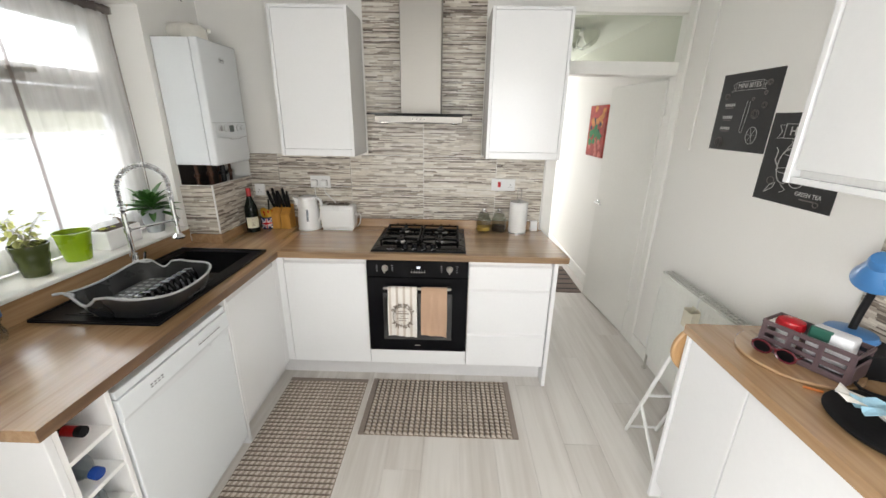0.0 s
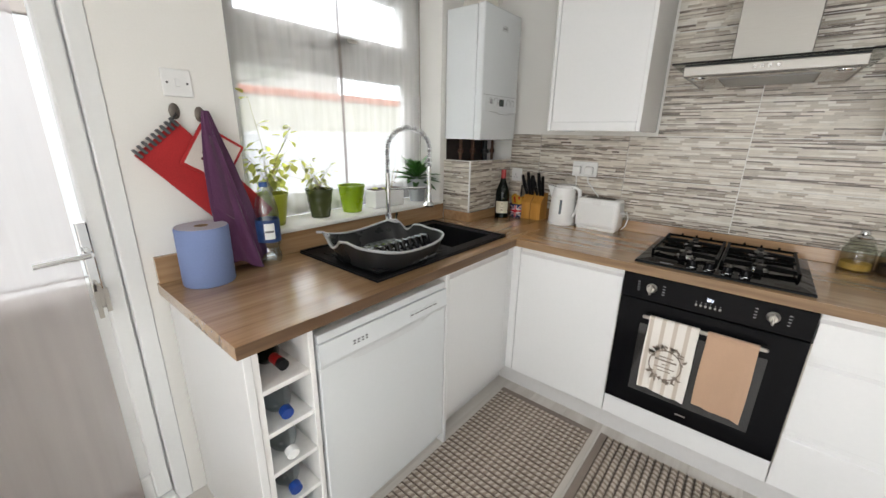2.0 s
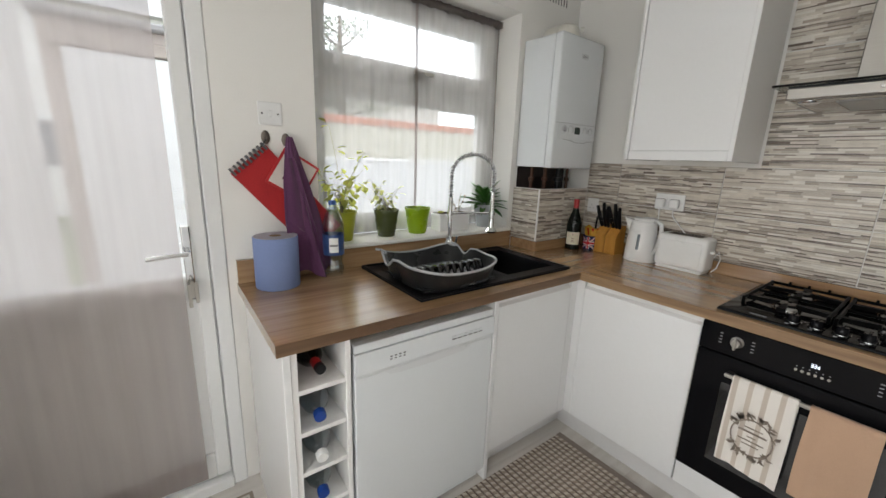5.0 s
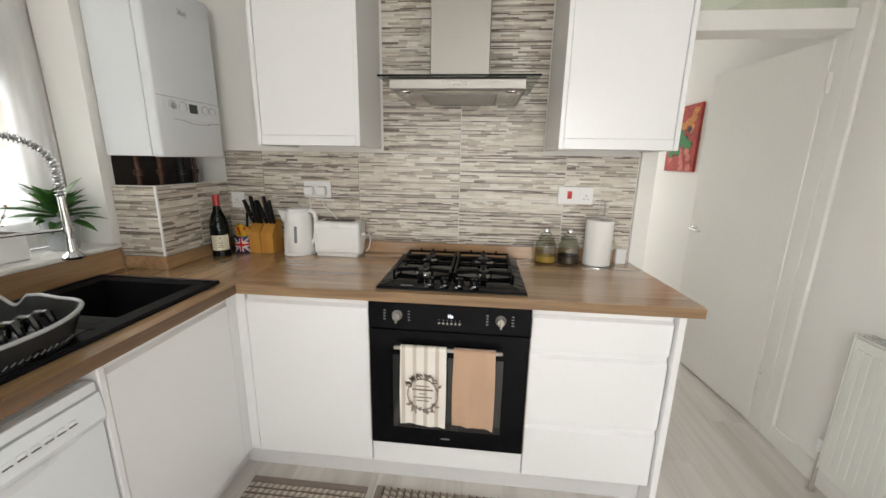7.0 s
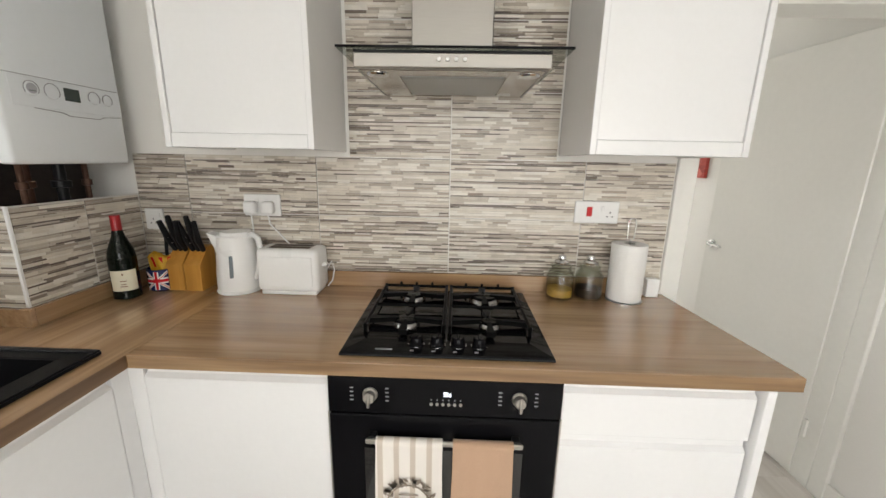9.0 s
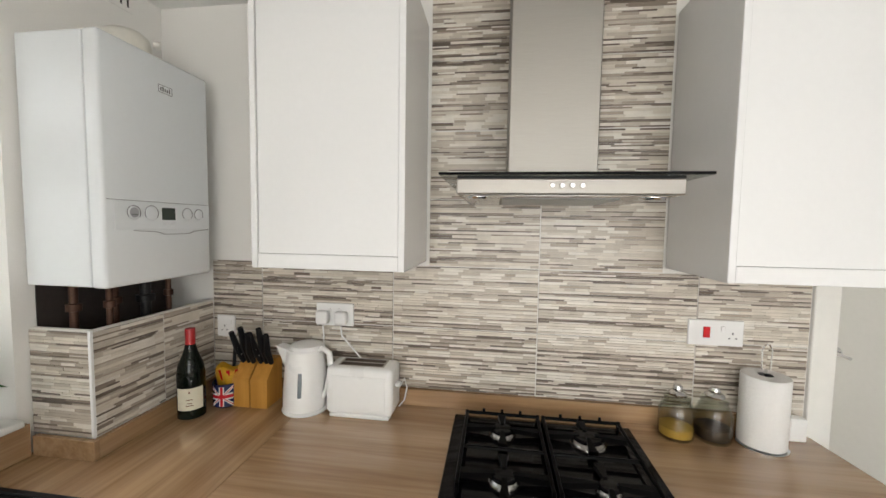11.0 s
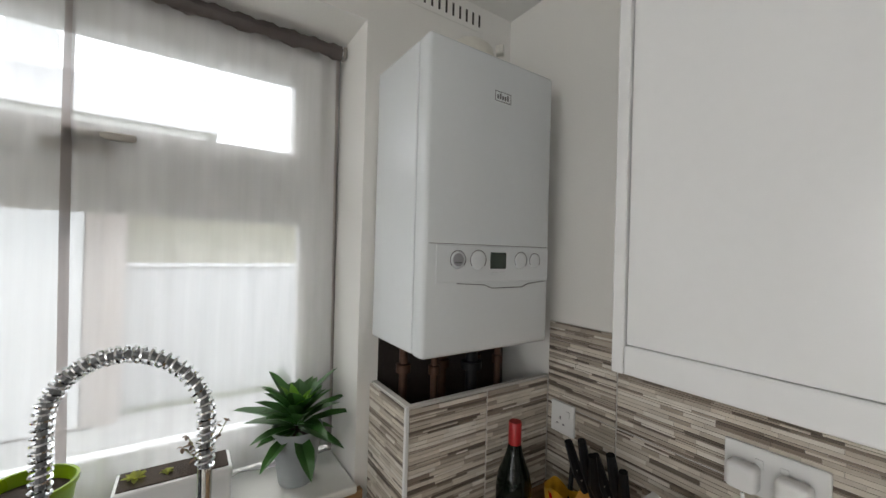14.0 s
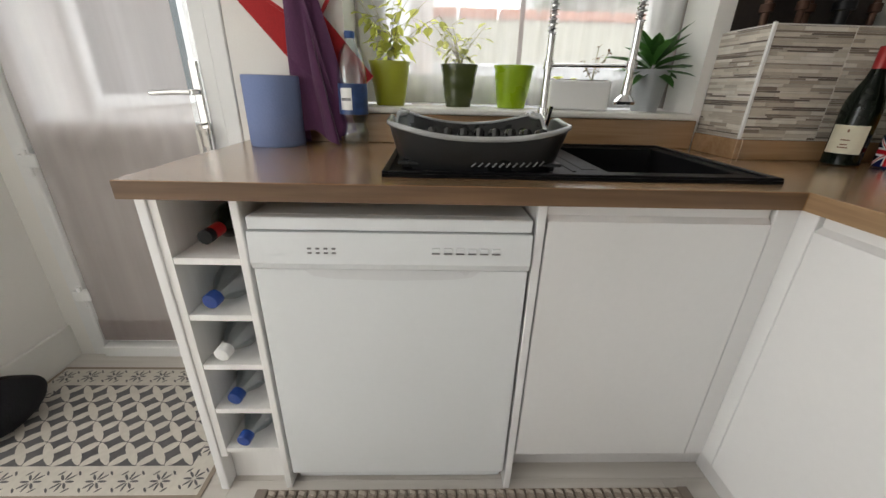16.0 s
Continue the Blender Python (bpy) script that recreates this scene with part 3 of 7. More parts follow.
# open bottle rack at the worktop's end
rk = thing("bottle_rack", "white open bottle rack cabinet, five cells", "bottle rack", (0.3, -1.88, 0))
part("side_panel", box(0.02, 0.603, -1.985, -1.962, 0, UND - 0.001, 0.002), GLOSS, rk)
part("side_panel", box(0.02, 0.60, -1.800, -1.782, 0, UND - 0.001, 0.002), CARCASS, rk)
part("back_panel", box(0.02, 0.035, -1.962, -1.80, 0, UND - 0.001), CARCASS, rk)
part("inner_side", box(0.035, 0.598, -1.962, -1.944, 0.13, UND - 0.002), CARCASS, rk)
for z in (0.720, 0.575, 0.432, 0.288, 0.145):
    part("shelf", box(0.036, 0.597, -1.9435, -1.8005, z, z + 0.016, 0.001), CARCASS, rk)
part("plinth_board", box(0.52, 0.56, -1.961, -1.801, 0, 0.144), CARCASS, rk)

# dishwasher
dw = thing("dishwasher", "white freestanding dishwasher under the worktop", "dishwasher", (0.3, -1.47, 0))
part("body", box(0.06, 0.575, -1.772, -1.17, 0.03, 0.833, 0.003), ENAMEL, dw)
part("top_strip", box(0.575, 0.602, -1.771, -1.171, 0.806, 0.834, 0.003, 2), ENAMEL, dw)
b = prism([(0.577, 0.718), (0.606, 0.718), (0.612, 0.733), (0.607, 0.803), (0.577, 0.803)], -1.772, -1.17, m=Matrix(((1, 0, 0, 0), (0, 0, 1, 0), (0, 1, 0, 0), (0, 0, 0, 1))))
cp = part("control_panel", b, ENAMEL, dw)
part("door", box(0.577, 0.603, -1.772, -1.17, 0.066, 0.716, 0.004, 2), ENAMEL, dw)
# grip recess as a thin raised plate, its shade put into darker enamel
grip = [(-1.665, 0.7165), (-1.645, 0.700), (-1.60, 0.6935), (-1.47, 0.690), (-1.34, 0.6935), (-1.295, 0.700), (-1.275, 0.7165)]
b = prism(grip, 0.6025, 0.6042, m=Matrix(((0, 0, 1, 0), (1, 0, 0, 0), (0, 1, 0, 0), (0, 0, 0, 1))))
part("grip_recess_shade", b, surface("enamel_recess_shade", (0.66, 0.675, 0.69), 0.3, vary=0.02), dw, "grip recess drawn as a shaded plate")
part("kickboard", box(0.545, 0.566, -1.77, -1.172, 0.004, 0.06, 0.002), ENAMEL, dw)
INK = surface("grey_print", (0.17, 0.17, 0.175), 0.5)
for k in range(6):
    bt = part("button", box(0.608, 0.6125, -1.385 + 0.026 * k, -1.367 + 0.026 * k, 0.763, 0.772, 0.001), ENAMEL, cp)
    part("marking", box(0.609, 0.6131, -1.385 + 0.026 * k, -1.367 + 0.026 * k, 0.7585, 0.7608), INK, cp)
for k in range(4):
    for z in (0.757, 0.767):
        part("marking", box(0.608, 0.6128, -1.648 + 0.017 * k, -1.640 + 0.017 * k, z, z + 0.0028), INK, cp)

# worktops, with the opening for the sink
wt = thing("worktop", "oak-effect laminate worktop along the window wall", "worktop", (0.3, -1.0, UND))
b = bmesh.new()
for x0, x1, y0, y1 in ((0.0, 0.62, -2.003, -0.985), (0.0, 0.10, -0.985, -0.665), (0.49, 0.62, -0.985, -0.665), (0.0, 0.62, -0.665, -0.0005)):
    box(x0 + 0.0005, x1, y0, y1, UND, WT, bm=b)
bmesh.ops.remove_doubles(b, verts=b.verts, dist=0.0001)
part("board", b, TOP_Y, wt)
# thin strip that carries the painted shade of the room-side edge
part("edge_shade", box(0.6202, 0.6216, -2.0035, -0.6225, UND + 0.0005, WT - 0.0012), EDGESHADE_Y, wt, "oak front strip with deep shade in its colour")
wt2 = thing("worktop", "oak-effect laminate worktop around the hob", "worktop", (1.5, -0.3, UND))
b = prism([(0.6208, -0.0005), (0.6208, -0.62), (2.363, -0.62), (2.363, -0.585), (2.32, -0.0005)], UND, WT, bev=0.0015)
part("board", b, TOP_X, wt2)
# same here, with the shade painted less deep
part("edge_shade", box(0.6235, 2.3615, -0.6216, -0.6202, UND + 0.0005, WT - 0.0012), EDGESHADE_X, wt2, "oak front strip with slight shade in its colour")
up_ = thing("upstand", "oak-effect upstand along the cooker wall", "upstand", (1.3, 0, WT))
part("board", box(0.205, 2.30, -0.02, -0.0005, WT + 0.0005, 0.972, 0.0015), TOP_X, up_)
up_ = thing("upstand", "oak-effect upstand below the window board", "upstand", (0.01, -1.2, WT))
part("board", box(0.0005, 0.02, -2.0, -0.489, WT + 0.0005, 1.004, 0.0015), TOP_Y, up_)
up_ = thing("upstand", "oak-effect upstand round the pipe boxing", "upstand", (0.2, -0.3, WT))
b = box(0.021, 0.222, -0.488, -0.472, WT + 0.0005, 0.968, 0.0015)
box(0.205, 0.222, -0.4715, -0.021, WT + 0.0005, 0.968, 0.0015, bm=b)
part("board", b, TOP_Y, up_)

# ---- wall cupboards ----


def wall_cupboard(x0, x1, label):
    u = thing("wall_cabinet", label, "cabinet", ((x0 + x1) / 2, -0.18, 1.447), "white wall cabinets")
    b = box(x0, x0 + 0.018, -0.352, -0.014, 1.447, 2.262, 0.0015)
    part("side_panel", b, GLOSS, u)
    part("side_panel", box(x1 - 0.018, x1, -0.352, -0.014, 1.447, 2.262, 0.0015), GLOSS, u)
    part("body", box(x0 + 0.018, x1 - 0.018, -0.318, -0.014, 1.458, 2.255), CARCASS, u)
    part("top_panel", box(x0 + 0.0185, x1 - 0.0185, -0.352, -0.319, 2.246, 2.262, 0.001), GLOSS, u)
    f = box(x0 + 0.0195, x1 - 0.0195, -0.346, -0.325, 1.4895, 2.2452, 0.0015, 2)
    part("door", f, GLOSS, u)
    f = box(x0 + 0.0185, x1 - 0.0185, -0.351, -0.319, 1.447, 1.489, 0.003, 2)
    part("grip_rail", f, GLOSS, u, "white bottom grip rail")
    return u


wall_cupboard(0.606, 1.055, "glossy white handleless wall cabinet beside the boiler")
wall_cupboard(1.860, 2.310, "glossy white handleless wall cabinet beside the hall door")

# ---- hood ----
hd = thing("cooker_hood", "steel chimney cooker hood with a glass canopy", "cooker hood", (1.46, -0.25, 1.66))
part("chimney", box(1.330, 1.578, -0.235, -0.012, 1.704, CEILING - 0.002, 0.003), HOODSTEEL, hd, "brushed steel chimney")
part("chimney_sleeve", box(1.334, 1.574, -0.231, -0.014, 2.05, CEILING - 0.004), HOODSTEEL, hd)
b = box(1.204, 1.712, -0.450, -0.012, 1.652, 1.689, 0.003)
part("body", b, HOODSTEEL, hd, "brushed steel body")
b = bmesh.new()
for x0, x1, y0, y1 in ((1.215, 1.31, -0.43, -0.02), (1.61, 1.70, -0.43, -0.02), (1.31, 1.61, -0.43, -0.36), (1.31, 1.61, -0.07, -0.02)):
    box(x0, x1, y0, y1, 1.6495, 1.6525, 0.001, bm=b)
part("underside", b, POLISHED, hd)
# black strip put in the gap below the glass, for its shade
part("gap_strip", box(1.206, 1.710, -0.4495, -0.43, 1.6892, 1.6942), BLACKMAT, hd, "black strip for the dark gap under the glass")
part("filter", box(1.315, 1.605, -0.355, -0.075, 1.6465, 1.6515, 0.002), surface("filter_mesh", (0.45, 0.46, 0.46), 0.45, 0.9, bump=0.8, bscale=400), hd, "grey metal grease filter")
part("glass_canopy", box(1.163, 1.762, -0.462, -0.02, 1.6945, 1.7025, 0.002), clear_glass("smoked_glass", (0.66, 0.69, 0.66)), hd, "smoked glass canopy")
part("front_edge", box(1.163, 1.762, -0.4645, -0.4625, 1.6955, 1.7015), BLACKGLASS, hd)
for k in range(4):
    part("button", rod((1.425 + 0.022 * k, -0.450, 1.672), (1.425 + 0.022 * k, -0.457, 1.672), 0.0052), DARKSTEEL, hd, smooth=True)
for x in (1.255, 1.665):
    part("spotlight", lathe([(0, 0), (0.026, 0), (0.03, 0.004), (0.03, 0.01), (0, 0.01)], x, -0.385, 1.6445), CHROME, hd, smooth=True)

# ---- oven ----
ov = thing("oven", "black glass built-in oven with steel handle", "oven", (1.46, -0.6, 0.243))
part("body", box(1.16, 1.76, -0.58, -0.06, 0.245, UND - 0.002), BLACKMAT, ov)
cpn = part("control_panel", box(1.152, 1.768, -0.618, -0.58, 0.762, 0.869, 0.002), BLACKGLASS, ov)
dr = part("door", box(1.152, 1.768, -0.618, -0.582, 0.246, 0.757, 0.003), BLACKGLASS, ov)
part("window_pane", box(1.245, 1.675, -0.6195, -0.6175, 0.33, 0.655), surface("oven_window", (0.02, 0.02, 0.021), 0.04, coat=0.6, rvary=0.02), dr, "dark oven window")
for x0 in (1.147, 1.769):
    part("trim_strip", box(x0, x0 + 0.004, -0.612, -0.59, 0.246, 0.757), STEEL, ov)
hnd = part("handle", box(1.256, 1.668, -0.654, -0.643, 0.694, 0.708, 0.003), STEEL, dr, "brushed steel bar handle")
for x in (1.272, 1.652):
    part("bracket", box(x - 0.011, x + 0.011, -0.645, -0.618, 0.695, 0.711, 0.003), BLACKMAT, hnd, "black handle bracket")
for x in (1.265, 1.656):
    k = lathe([(0, 0), (0.020, 0), (0.020, 0.004), (0.016, 0.008), (0.015, 0.022), (0.012, 0.025), (0, 0.025)], x, -0.618, 0.820, m=pose(0, 0, 0, 90), seg=20)
    box(x - 0.004, x + 0.004, -0.650, -0.642, 0.798, 0.842, 0.002, bm=k)
    part("knob", k, STEEL, cpn, "brushed steel knob", True)
WHITEINK = surface("white_print", (0.7, 0.7, 0.7), 0.5)
DIM = surface("grey_white_print", (0.32, 0.32, 0.33), 0.5)
for dx in (-0.05, 0.044):
    for kx in (1.265, 1.656):
        for kz in range(4):
            part("marking", box(kx + dx - 0.004, kx + dx + 0.005, -0.6188, -0.618, 0.800 + 0.012 * kz, 0.803 + 0.012 * kz), DIM, cpn)
for k in range(6):
    part("button", rod((1.426 + 0.0155 * k, -0.6175, 0.797), (1.426 + 0.0155 * k, -0.621, 0.797), 0.0042, 10), STEEL, cpn)
    part("marking", box(1.4245 + 0.0155 * k, 1.4275 + 0.0155 * k, -0.6188, -0.618, 0.808, 0.811), DIM, cpn)
LED = glow("led_white", (0.85, 0.9, 1.0), 1.6)
b = bmesh.new()
for k in range(3):
    x = 1.458 + 0.0072 * k
    for z in (0.820, 0.8255, 0.831):
        if (k, z) != (2, 0.831):
            box(x, x + 0.0042, -0.6189, -0.618, z, z + 0.0013, bm=b)
    box(x + 0.004, x + 0.0052, -0.6189, -0.618, 0.8205, 0.831, bm=b)
part("display", b, LED, cpn, "lit white clock digits")
part("badge", box(1.44, 1.477, -0.6188, -0.618, 0.285, 0.290), STEEL, dr)


HANDLE_Z = 0.703


def hung_towel(x0, x1, zb, zback, name, label, mat, grp="towels on the oven door"):
    t = thing(name, label, "towel", ((x0 + x1) / 2, -0.649, HANDLE_Z), grp)

    def fall(u, v):
        x = x0 + u * (x1 - x0)
        s = v * 1.0
        wav = 0.004 * math.sin(u * 9 + x0 * 7) + 0.002 * math.sin(u * 21)
        if s < 0.78:
            k = s / 0.78
            z = zb + (HANDLE_Z - zb) * k - 0.012 * (1 - k) * u * u
            return (x + 0.004 * math.sin(4 * k) * (u - 0.5), -0.6625 - (wav + 0.003) * (1 - k) ** 0.7, z)
        if s < 0.88:
            a = math.pi * (s - 0.78) / 0.10
            return (x, -0.6485 - 0.014 * math.cos(a), HANDLE_Z + 0.0105 * math.sin(a))
        k = (s - 0.88) / 0.12
        return (x, -0.6345 + 0.004 * k, HANDLE_Z - (HANDLE_Z - zback) * k)

    part("cloth", sheet(fall, 24, 60, 0.003), mat, t, smooth=True)
    return t


def striped(name, pale, dark, period):
    m, n, l, p = nodes_of(name)
    tc, sep = n.new("ShaderNodeTexCoord"), n.new("ShaderNodeSeparateXYZ")
    l.new(tc.outputs["Object"], sep.inputs[0])
    mul, sn = n.new("ShaderNodeMath"), n.new("ShaderNodeMath")
    mul.operation, sn.operation = "MULTIPLY", "SINE"
    mul.inputs[1].default_value = 2 * math.pi / period
    l.new(sep.outputs[0], mul.inputs[0])
    l.new(mul.outputs[0], sn.inputs[0])
    r = n.new("ShaderNodeValToRGB")
    r.color_ramp.elements[0].position, r.color_ramp.elements[0].color = 0.42, (*pale, 1)
    r.color_ramp.elements[1].position, r.color_ramp.elements[1].color = 0.58, (*dark, 1)
    l.new(sn.outputs[0], r.inputs[0])
    l.new(r.outputs[0], p.inputs["Base Color"])
    p.inputs["Roughness"].default_value = 0.9
    nz, bp = n.new("ShaderNodeTexNoise"), n.new("ShaderNodeBump")
    nz.inputs["Scale"].default_value = 400
    l.new(tc.outputs["Object"], nz.inputs[0])
    bp.inputs["Strength"].default_value, bp.inputs["Distance"].default_value = 0.3, 0.001
    l.new(nz.outputs[0], bp.inputs["Height"])
    l.new(bp.outputs[0], p.inputs["Normal"])
    return m


tw = hung_towel(1.284, 1.459, 0.385, 0.50, "tea_towel", "cream and beige striped tea towel with printed wreath", striped("tea_towel_stripes", (0.74, 0.70, 0.65), (0.54, 0.47, 0.40), 0.043))
hung_towel(1.486, 1.643, 0.392, 0.52, "tea_towel", "plain tan tea towel over the oven handle", surface("tan_cloth", (0.46, 0.30, 0.20), 0.92, vary=0.08, bump=0.5, bscale=350, sheen=0.3))
BROWNINK = surface("brown_print", (0.26, 0.215, 0.175), 0.9, vary=0.3)
b = bmesh.new()
cx, cz = 1.372, 0.522
sweep([(cx + 0.058 * math.cos(a / 24 * 2 * math.pi), -0.6705, cz + 0.066 * math.sin(a / 24 * 2 * math.pi)) for a in range(24)], 0.0022, 5, b, True)
random.seed(5)
for k in range(64):
    a = random.choice((0.5, 0.9, 1.3, 1.6, 1.9, 2.3, 2.7, 3.9, 4.3, 4.9, 5.4)) + random.uniform(-0.25, 0.25)
    r = random.uniform(0.056, 0.076)
    m = Matrix.Translation((cx + r * math.cos(a), -0.671, cz + 1.12 * r * math.sin(a))) @ pose(0, 0, 0, 0, math.degrees(-a) + random.uniform(-60, 60), 0)
    own = bmesh.new()
    own.faces.new([own.verts.new(q) for q in ((-0.011, 0, 0), (-0.002, 0, 0.0045), (0.011, 0, 0), (-0.002, 0, -0.0045))])
    merge(b, own, m)
for dz, w in ((0.034, 0.026), (0.017, 0.040), (0.001, 0.012), (-0.014, 0.036), (-0.029, 0.024)):
    box(cx - w, cx + w, -0.6716, -0.6706, cz + dz, cz + dz + (0.006 if w > 0.038 else 0.0035), bm=b)
part("printed_wreath", b, BROWNINK, tw, "brown printed leaf wreath")

# ---- hob ----
hb_ = thing("gas_hob", "black glass four-burner gas hob set in worktop", "hob", (1.46, -0.33, WT))
b = prism([(1.1745, -0.5862), (1.7515, -0.5862), (1.7515, -0.0718), (1.1745, -0.0718)], WT + 0.0005, 0.9165, bev=0.002)
part("rim", b, GREYPLAST, hb_)
b = bmesh.new()
v0 = [b.verts.new(q) for q in ((1.175, -0.585, 0.9165), (1.751, -0.585, 0.9165), (1.751, -0.073, 0.9165), (1.175, -0.073, 0.9165))]
v1 = [b.verts.new(q) for q in ((1.178, -0.582, 0.921), (1.748, -0.582, 0.921), (1.748, -0.076, 0.921), (1.178, -0.076, 0.921))]
v2 = [b.verts.new(q) for q in ((1.232, -0.515, 0.928), (1.694, -0.515, 0.928), (1.694, -0.10, 0.928), (1.232, -0.10, 0.928))]
for lo, hi in ((v0, v1), (v1, v2)):
    for i in range(4):
        b.faces.new((lo[i], lo[(i + 1) % 4], hi[(i + 1) % 4], hi[i]))
b.faces.new(v2)
part("glass_plate", b, BLACKGLASS, hb_)
for x, y, r in ((1.335, -0.415, 0.036), (1.335, -0.195, 0.036), (1.59, -0.415, 0.028), (1.59, -0.195, 0.048)):
    bn = part("burner", lathe([(0, 0), (r * 1.15, 0), (r * 1.1, 0.008), (r * 0.95, 0.014), (r * 0.9, 0.014), (0, 0.014)], x, y, 0.9281), DARKSTEEL, hb_, "steel burner ring", True)
    part("burner_cap", lathe([(0, 0.0142), (r * 0.86, 0.0142), (r * 0.9, 0.018), (r * 0.82, 0.022), (0, 0.023)], x, y, 0.9281), BLACKGLASS, bn, "black burner cap", True)
for k in range(4):
    x = 1.378 + 0.058 * k
    kb = lathe([(0, 0), (0.0215, 0), (0.0215, 0.003), (0.018, 0.005), (0.0165, 0.022), (0.014, 0.025), (0, 0.025)], x, -0.535, 0.9255, seg=24)
    box(x - 0.0035, x + 0.0035, -0.552, -0.518, 0.948, 0.9545, 0.002, bm=kb)
    kn = part("knob", kb, BLACKGLASS, hb_, "black hob knob with a chrome ring", True)
    part("ring", lathe([(0.0185, 0.0), (0.0225, 0.0), (0.0225, 0.0028), (0.0185, 0.0028)], x, -0.535, 0.9245, seg=24), CHROME, kn, smooth=True)
    part("marking", box(x - 0.014, x - 0.004, -0.5712, -0.5640, 0.9222, 0.9228), DIM, hb_)
for x0, x1 in ((1.215, 1.455), (1.465, 1.708)):
    b = bmesh.new()
    for y in (-0.105,):
        rod((x0, y, 0.9475), (x1, y, 0.9475), 0.0055, 8, b)
    for x in (x0 + 0.004, x1 - 0.004):
        rod((x, -0.47, 0.9475), (x, -0.105, 0.9475), 0.0055, 8, b)
    rod((x0, -0.305, 0.9475), (x1, -0.305, 0.9475), 0.0055, 8, b)
    xm = (x0 + x1) / 2
    for yc in (-0.415, -0.195):
        for dx, dy in ((1, 0), (-1, 0), (0, 1), (0, -1)):
            a = (xm + 0.022 * dx, yc + 0.022 * dy, 0.950)
            e = (xm + (0.118 if dx else 0) * dx, yc + (0.085 if dy else 0) * dy, 0.9475)
            ux, uy = (1, 0) if dx else (0, 1)
            own = bmesh.new()
            quad = [(a[0] - 0.005 * uy, a[1] - 0.005 * ux), (a[0] + 0.005 * uy, a[1] + 0.005 * ux), (e[0] + 0.013 * uy, e[1] + 0.013 * ux), (e[0] - 0.013 * uy, e[1] - 0.013 * ux)]
            lo = [own.verts.new((qx, qy, 0.940 if q < 2 else 0.934)) for q, (qx, qy) in enumerate(quad)]
            hi = [own.verts.new((qx, qy, 0.954 if q < 2 else 0.950)) for q, (qx, qy) in enumerate(quad)]
            own.faces.new(lo[::-1])
            own.faces.new(hi)
            for q in range(4):
                own.faces.new((lo[q], lo[(q + 1) % 4], hi[(q + 1) % 4], hi[q]))
            merge(b, own)
    for x in (x0 + 0.004, x1 - 0.004):
        for y in (-0.468, -0.107):
            rod((x, y, 0.9225), (x, y, 0.954), 0.006, 8, b)
    for y in (-0.105,):
        for x in (x0 + 0.06, xm, x1 - 0.06):
            rod((x, y, 0.946), (x, y + 0.004, 0.962), 0.006, 8, b, 0.004)
    part("pan_support", b, IRON, hb_, "black cast-iron pan support", True)
part("badge", box(1.268, 1.315, -0.568, -0.562, 0.9222, 0.9234), DIM, hb_)

# ---- boiler and pipe boxing ----
bo = thing("boiler", "white wall-hung gas boiler above the pipe boxing", "boiler", (0.13, -0.28, 1.390))
part("back_case", box(0.008, 0.215, -0.472, -0.095, 1.393, 2.075, 0.004, 2), ENAMEL, bo)
part("front_case", box(0.2165, 0.264, -0.474, -0.092, 1.390, 2.078, 0.010, 3), ENAMEL, bo, smooth=True)
pl = part("control_panel", box(0.2635, 0.2662, -0.445, -0.098, 1.550, 1.632, 0.001), ENAMEL, bo)
for y, r in ((-0.390, 0.020), (-0.333, 0.022), (-0.199, 0.020), (-0.150, 0.018)):
    k = lathe([(0, 0), (r, 0), (r, 0.001), (r * 0.92, 0.0035), (r * 0.85, 0.004), (0, 0.004)], 0.266, y, 1.600, m=pose(0, 0, 0, 0, 90, 0), seg=24)
    kd = part("gauge" if y < -0.38 else "dial", k, ENAMEL, pl, "", True)
    part("ring", sweep([(0.2685, y + r * 1.03 * math.cos(a * math.pi / 10), 1.600 + r * 1.03 * math.sin(a * math.pi / 10)) for a in range(-2, 13)], 0.0009, 4), INK, kd)
    if y < -0.38:
        part("gauge_face", rod((0.2698, y, 1.600), (0.2703, y, 1.600), r * 0.72, 20), surface("gauge_grey_face", (0.36, 0.36, 0.38), 0.3), kd, "grey gauge face")
        part("needle", box(0.2704, 0.2709, y - 0.009, y + 0.009, 1.5925, 1.5955), INK, kd)
part("display", box(0.2655, 0.2675, -0.296, -0.246, 1.580, 1.618, 0.001), surface("lcd", (0.06, 0.075, 0.065), 0.15), pl, "dark green-grey display")
for y in (-0.293, -0.266):
    part("button", box(0.2655, 0.2675, y, y + 0.02, 1.566, 1.573, 0.001), ENAMEL, pl)
b = sweep([(0.2655, -0.39, 1.548), (0.2655, -0.31, 1.543), (0.2655, -0.29, 1.535), (0.2655, -0.19, 1.535), (0.2655, -0.17, 1.543), (0.2655, -0.105, 1.548)], 0.0012, 4)
part("seam", b, INK, pl)
part("panel_seam", box(0.2636, 0.2645, -0.464, -0.102, 1.6335, 1.6350), INK, bo)
part("badge", pane_frame(0.2638, 0.2645, -0.293, -0.242, 1.973, 1.997, 0.0015, 0), INK, bo, "small printed badge frame")
b = bmesh.new()
for k, h in enumerate((0.010, 0.013, 0.009, 0.009, 0.013)):
    box(0.2638, 0.2646, -0.286 + 0.0078 * k, -0.2815 + 0.0078 * k, 1.979, 1.979 + h, bm=b)
part("badge_bars", b, INK, bo)
fl = lathe([(0, 0), (0.068, 0), (0.068, 0.05), (0.062, 0.075), (0.045, 0.09), (0, 0.094)], 0.13, -0.27, 2.0765, seg=28)
part("flue_elbow", fl, surface("cream_flue", (0.74, 0.72, 0.65), 0.4), bo, "cream flue elbow", True)
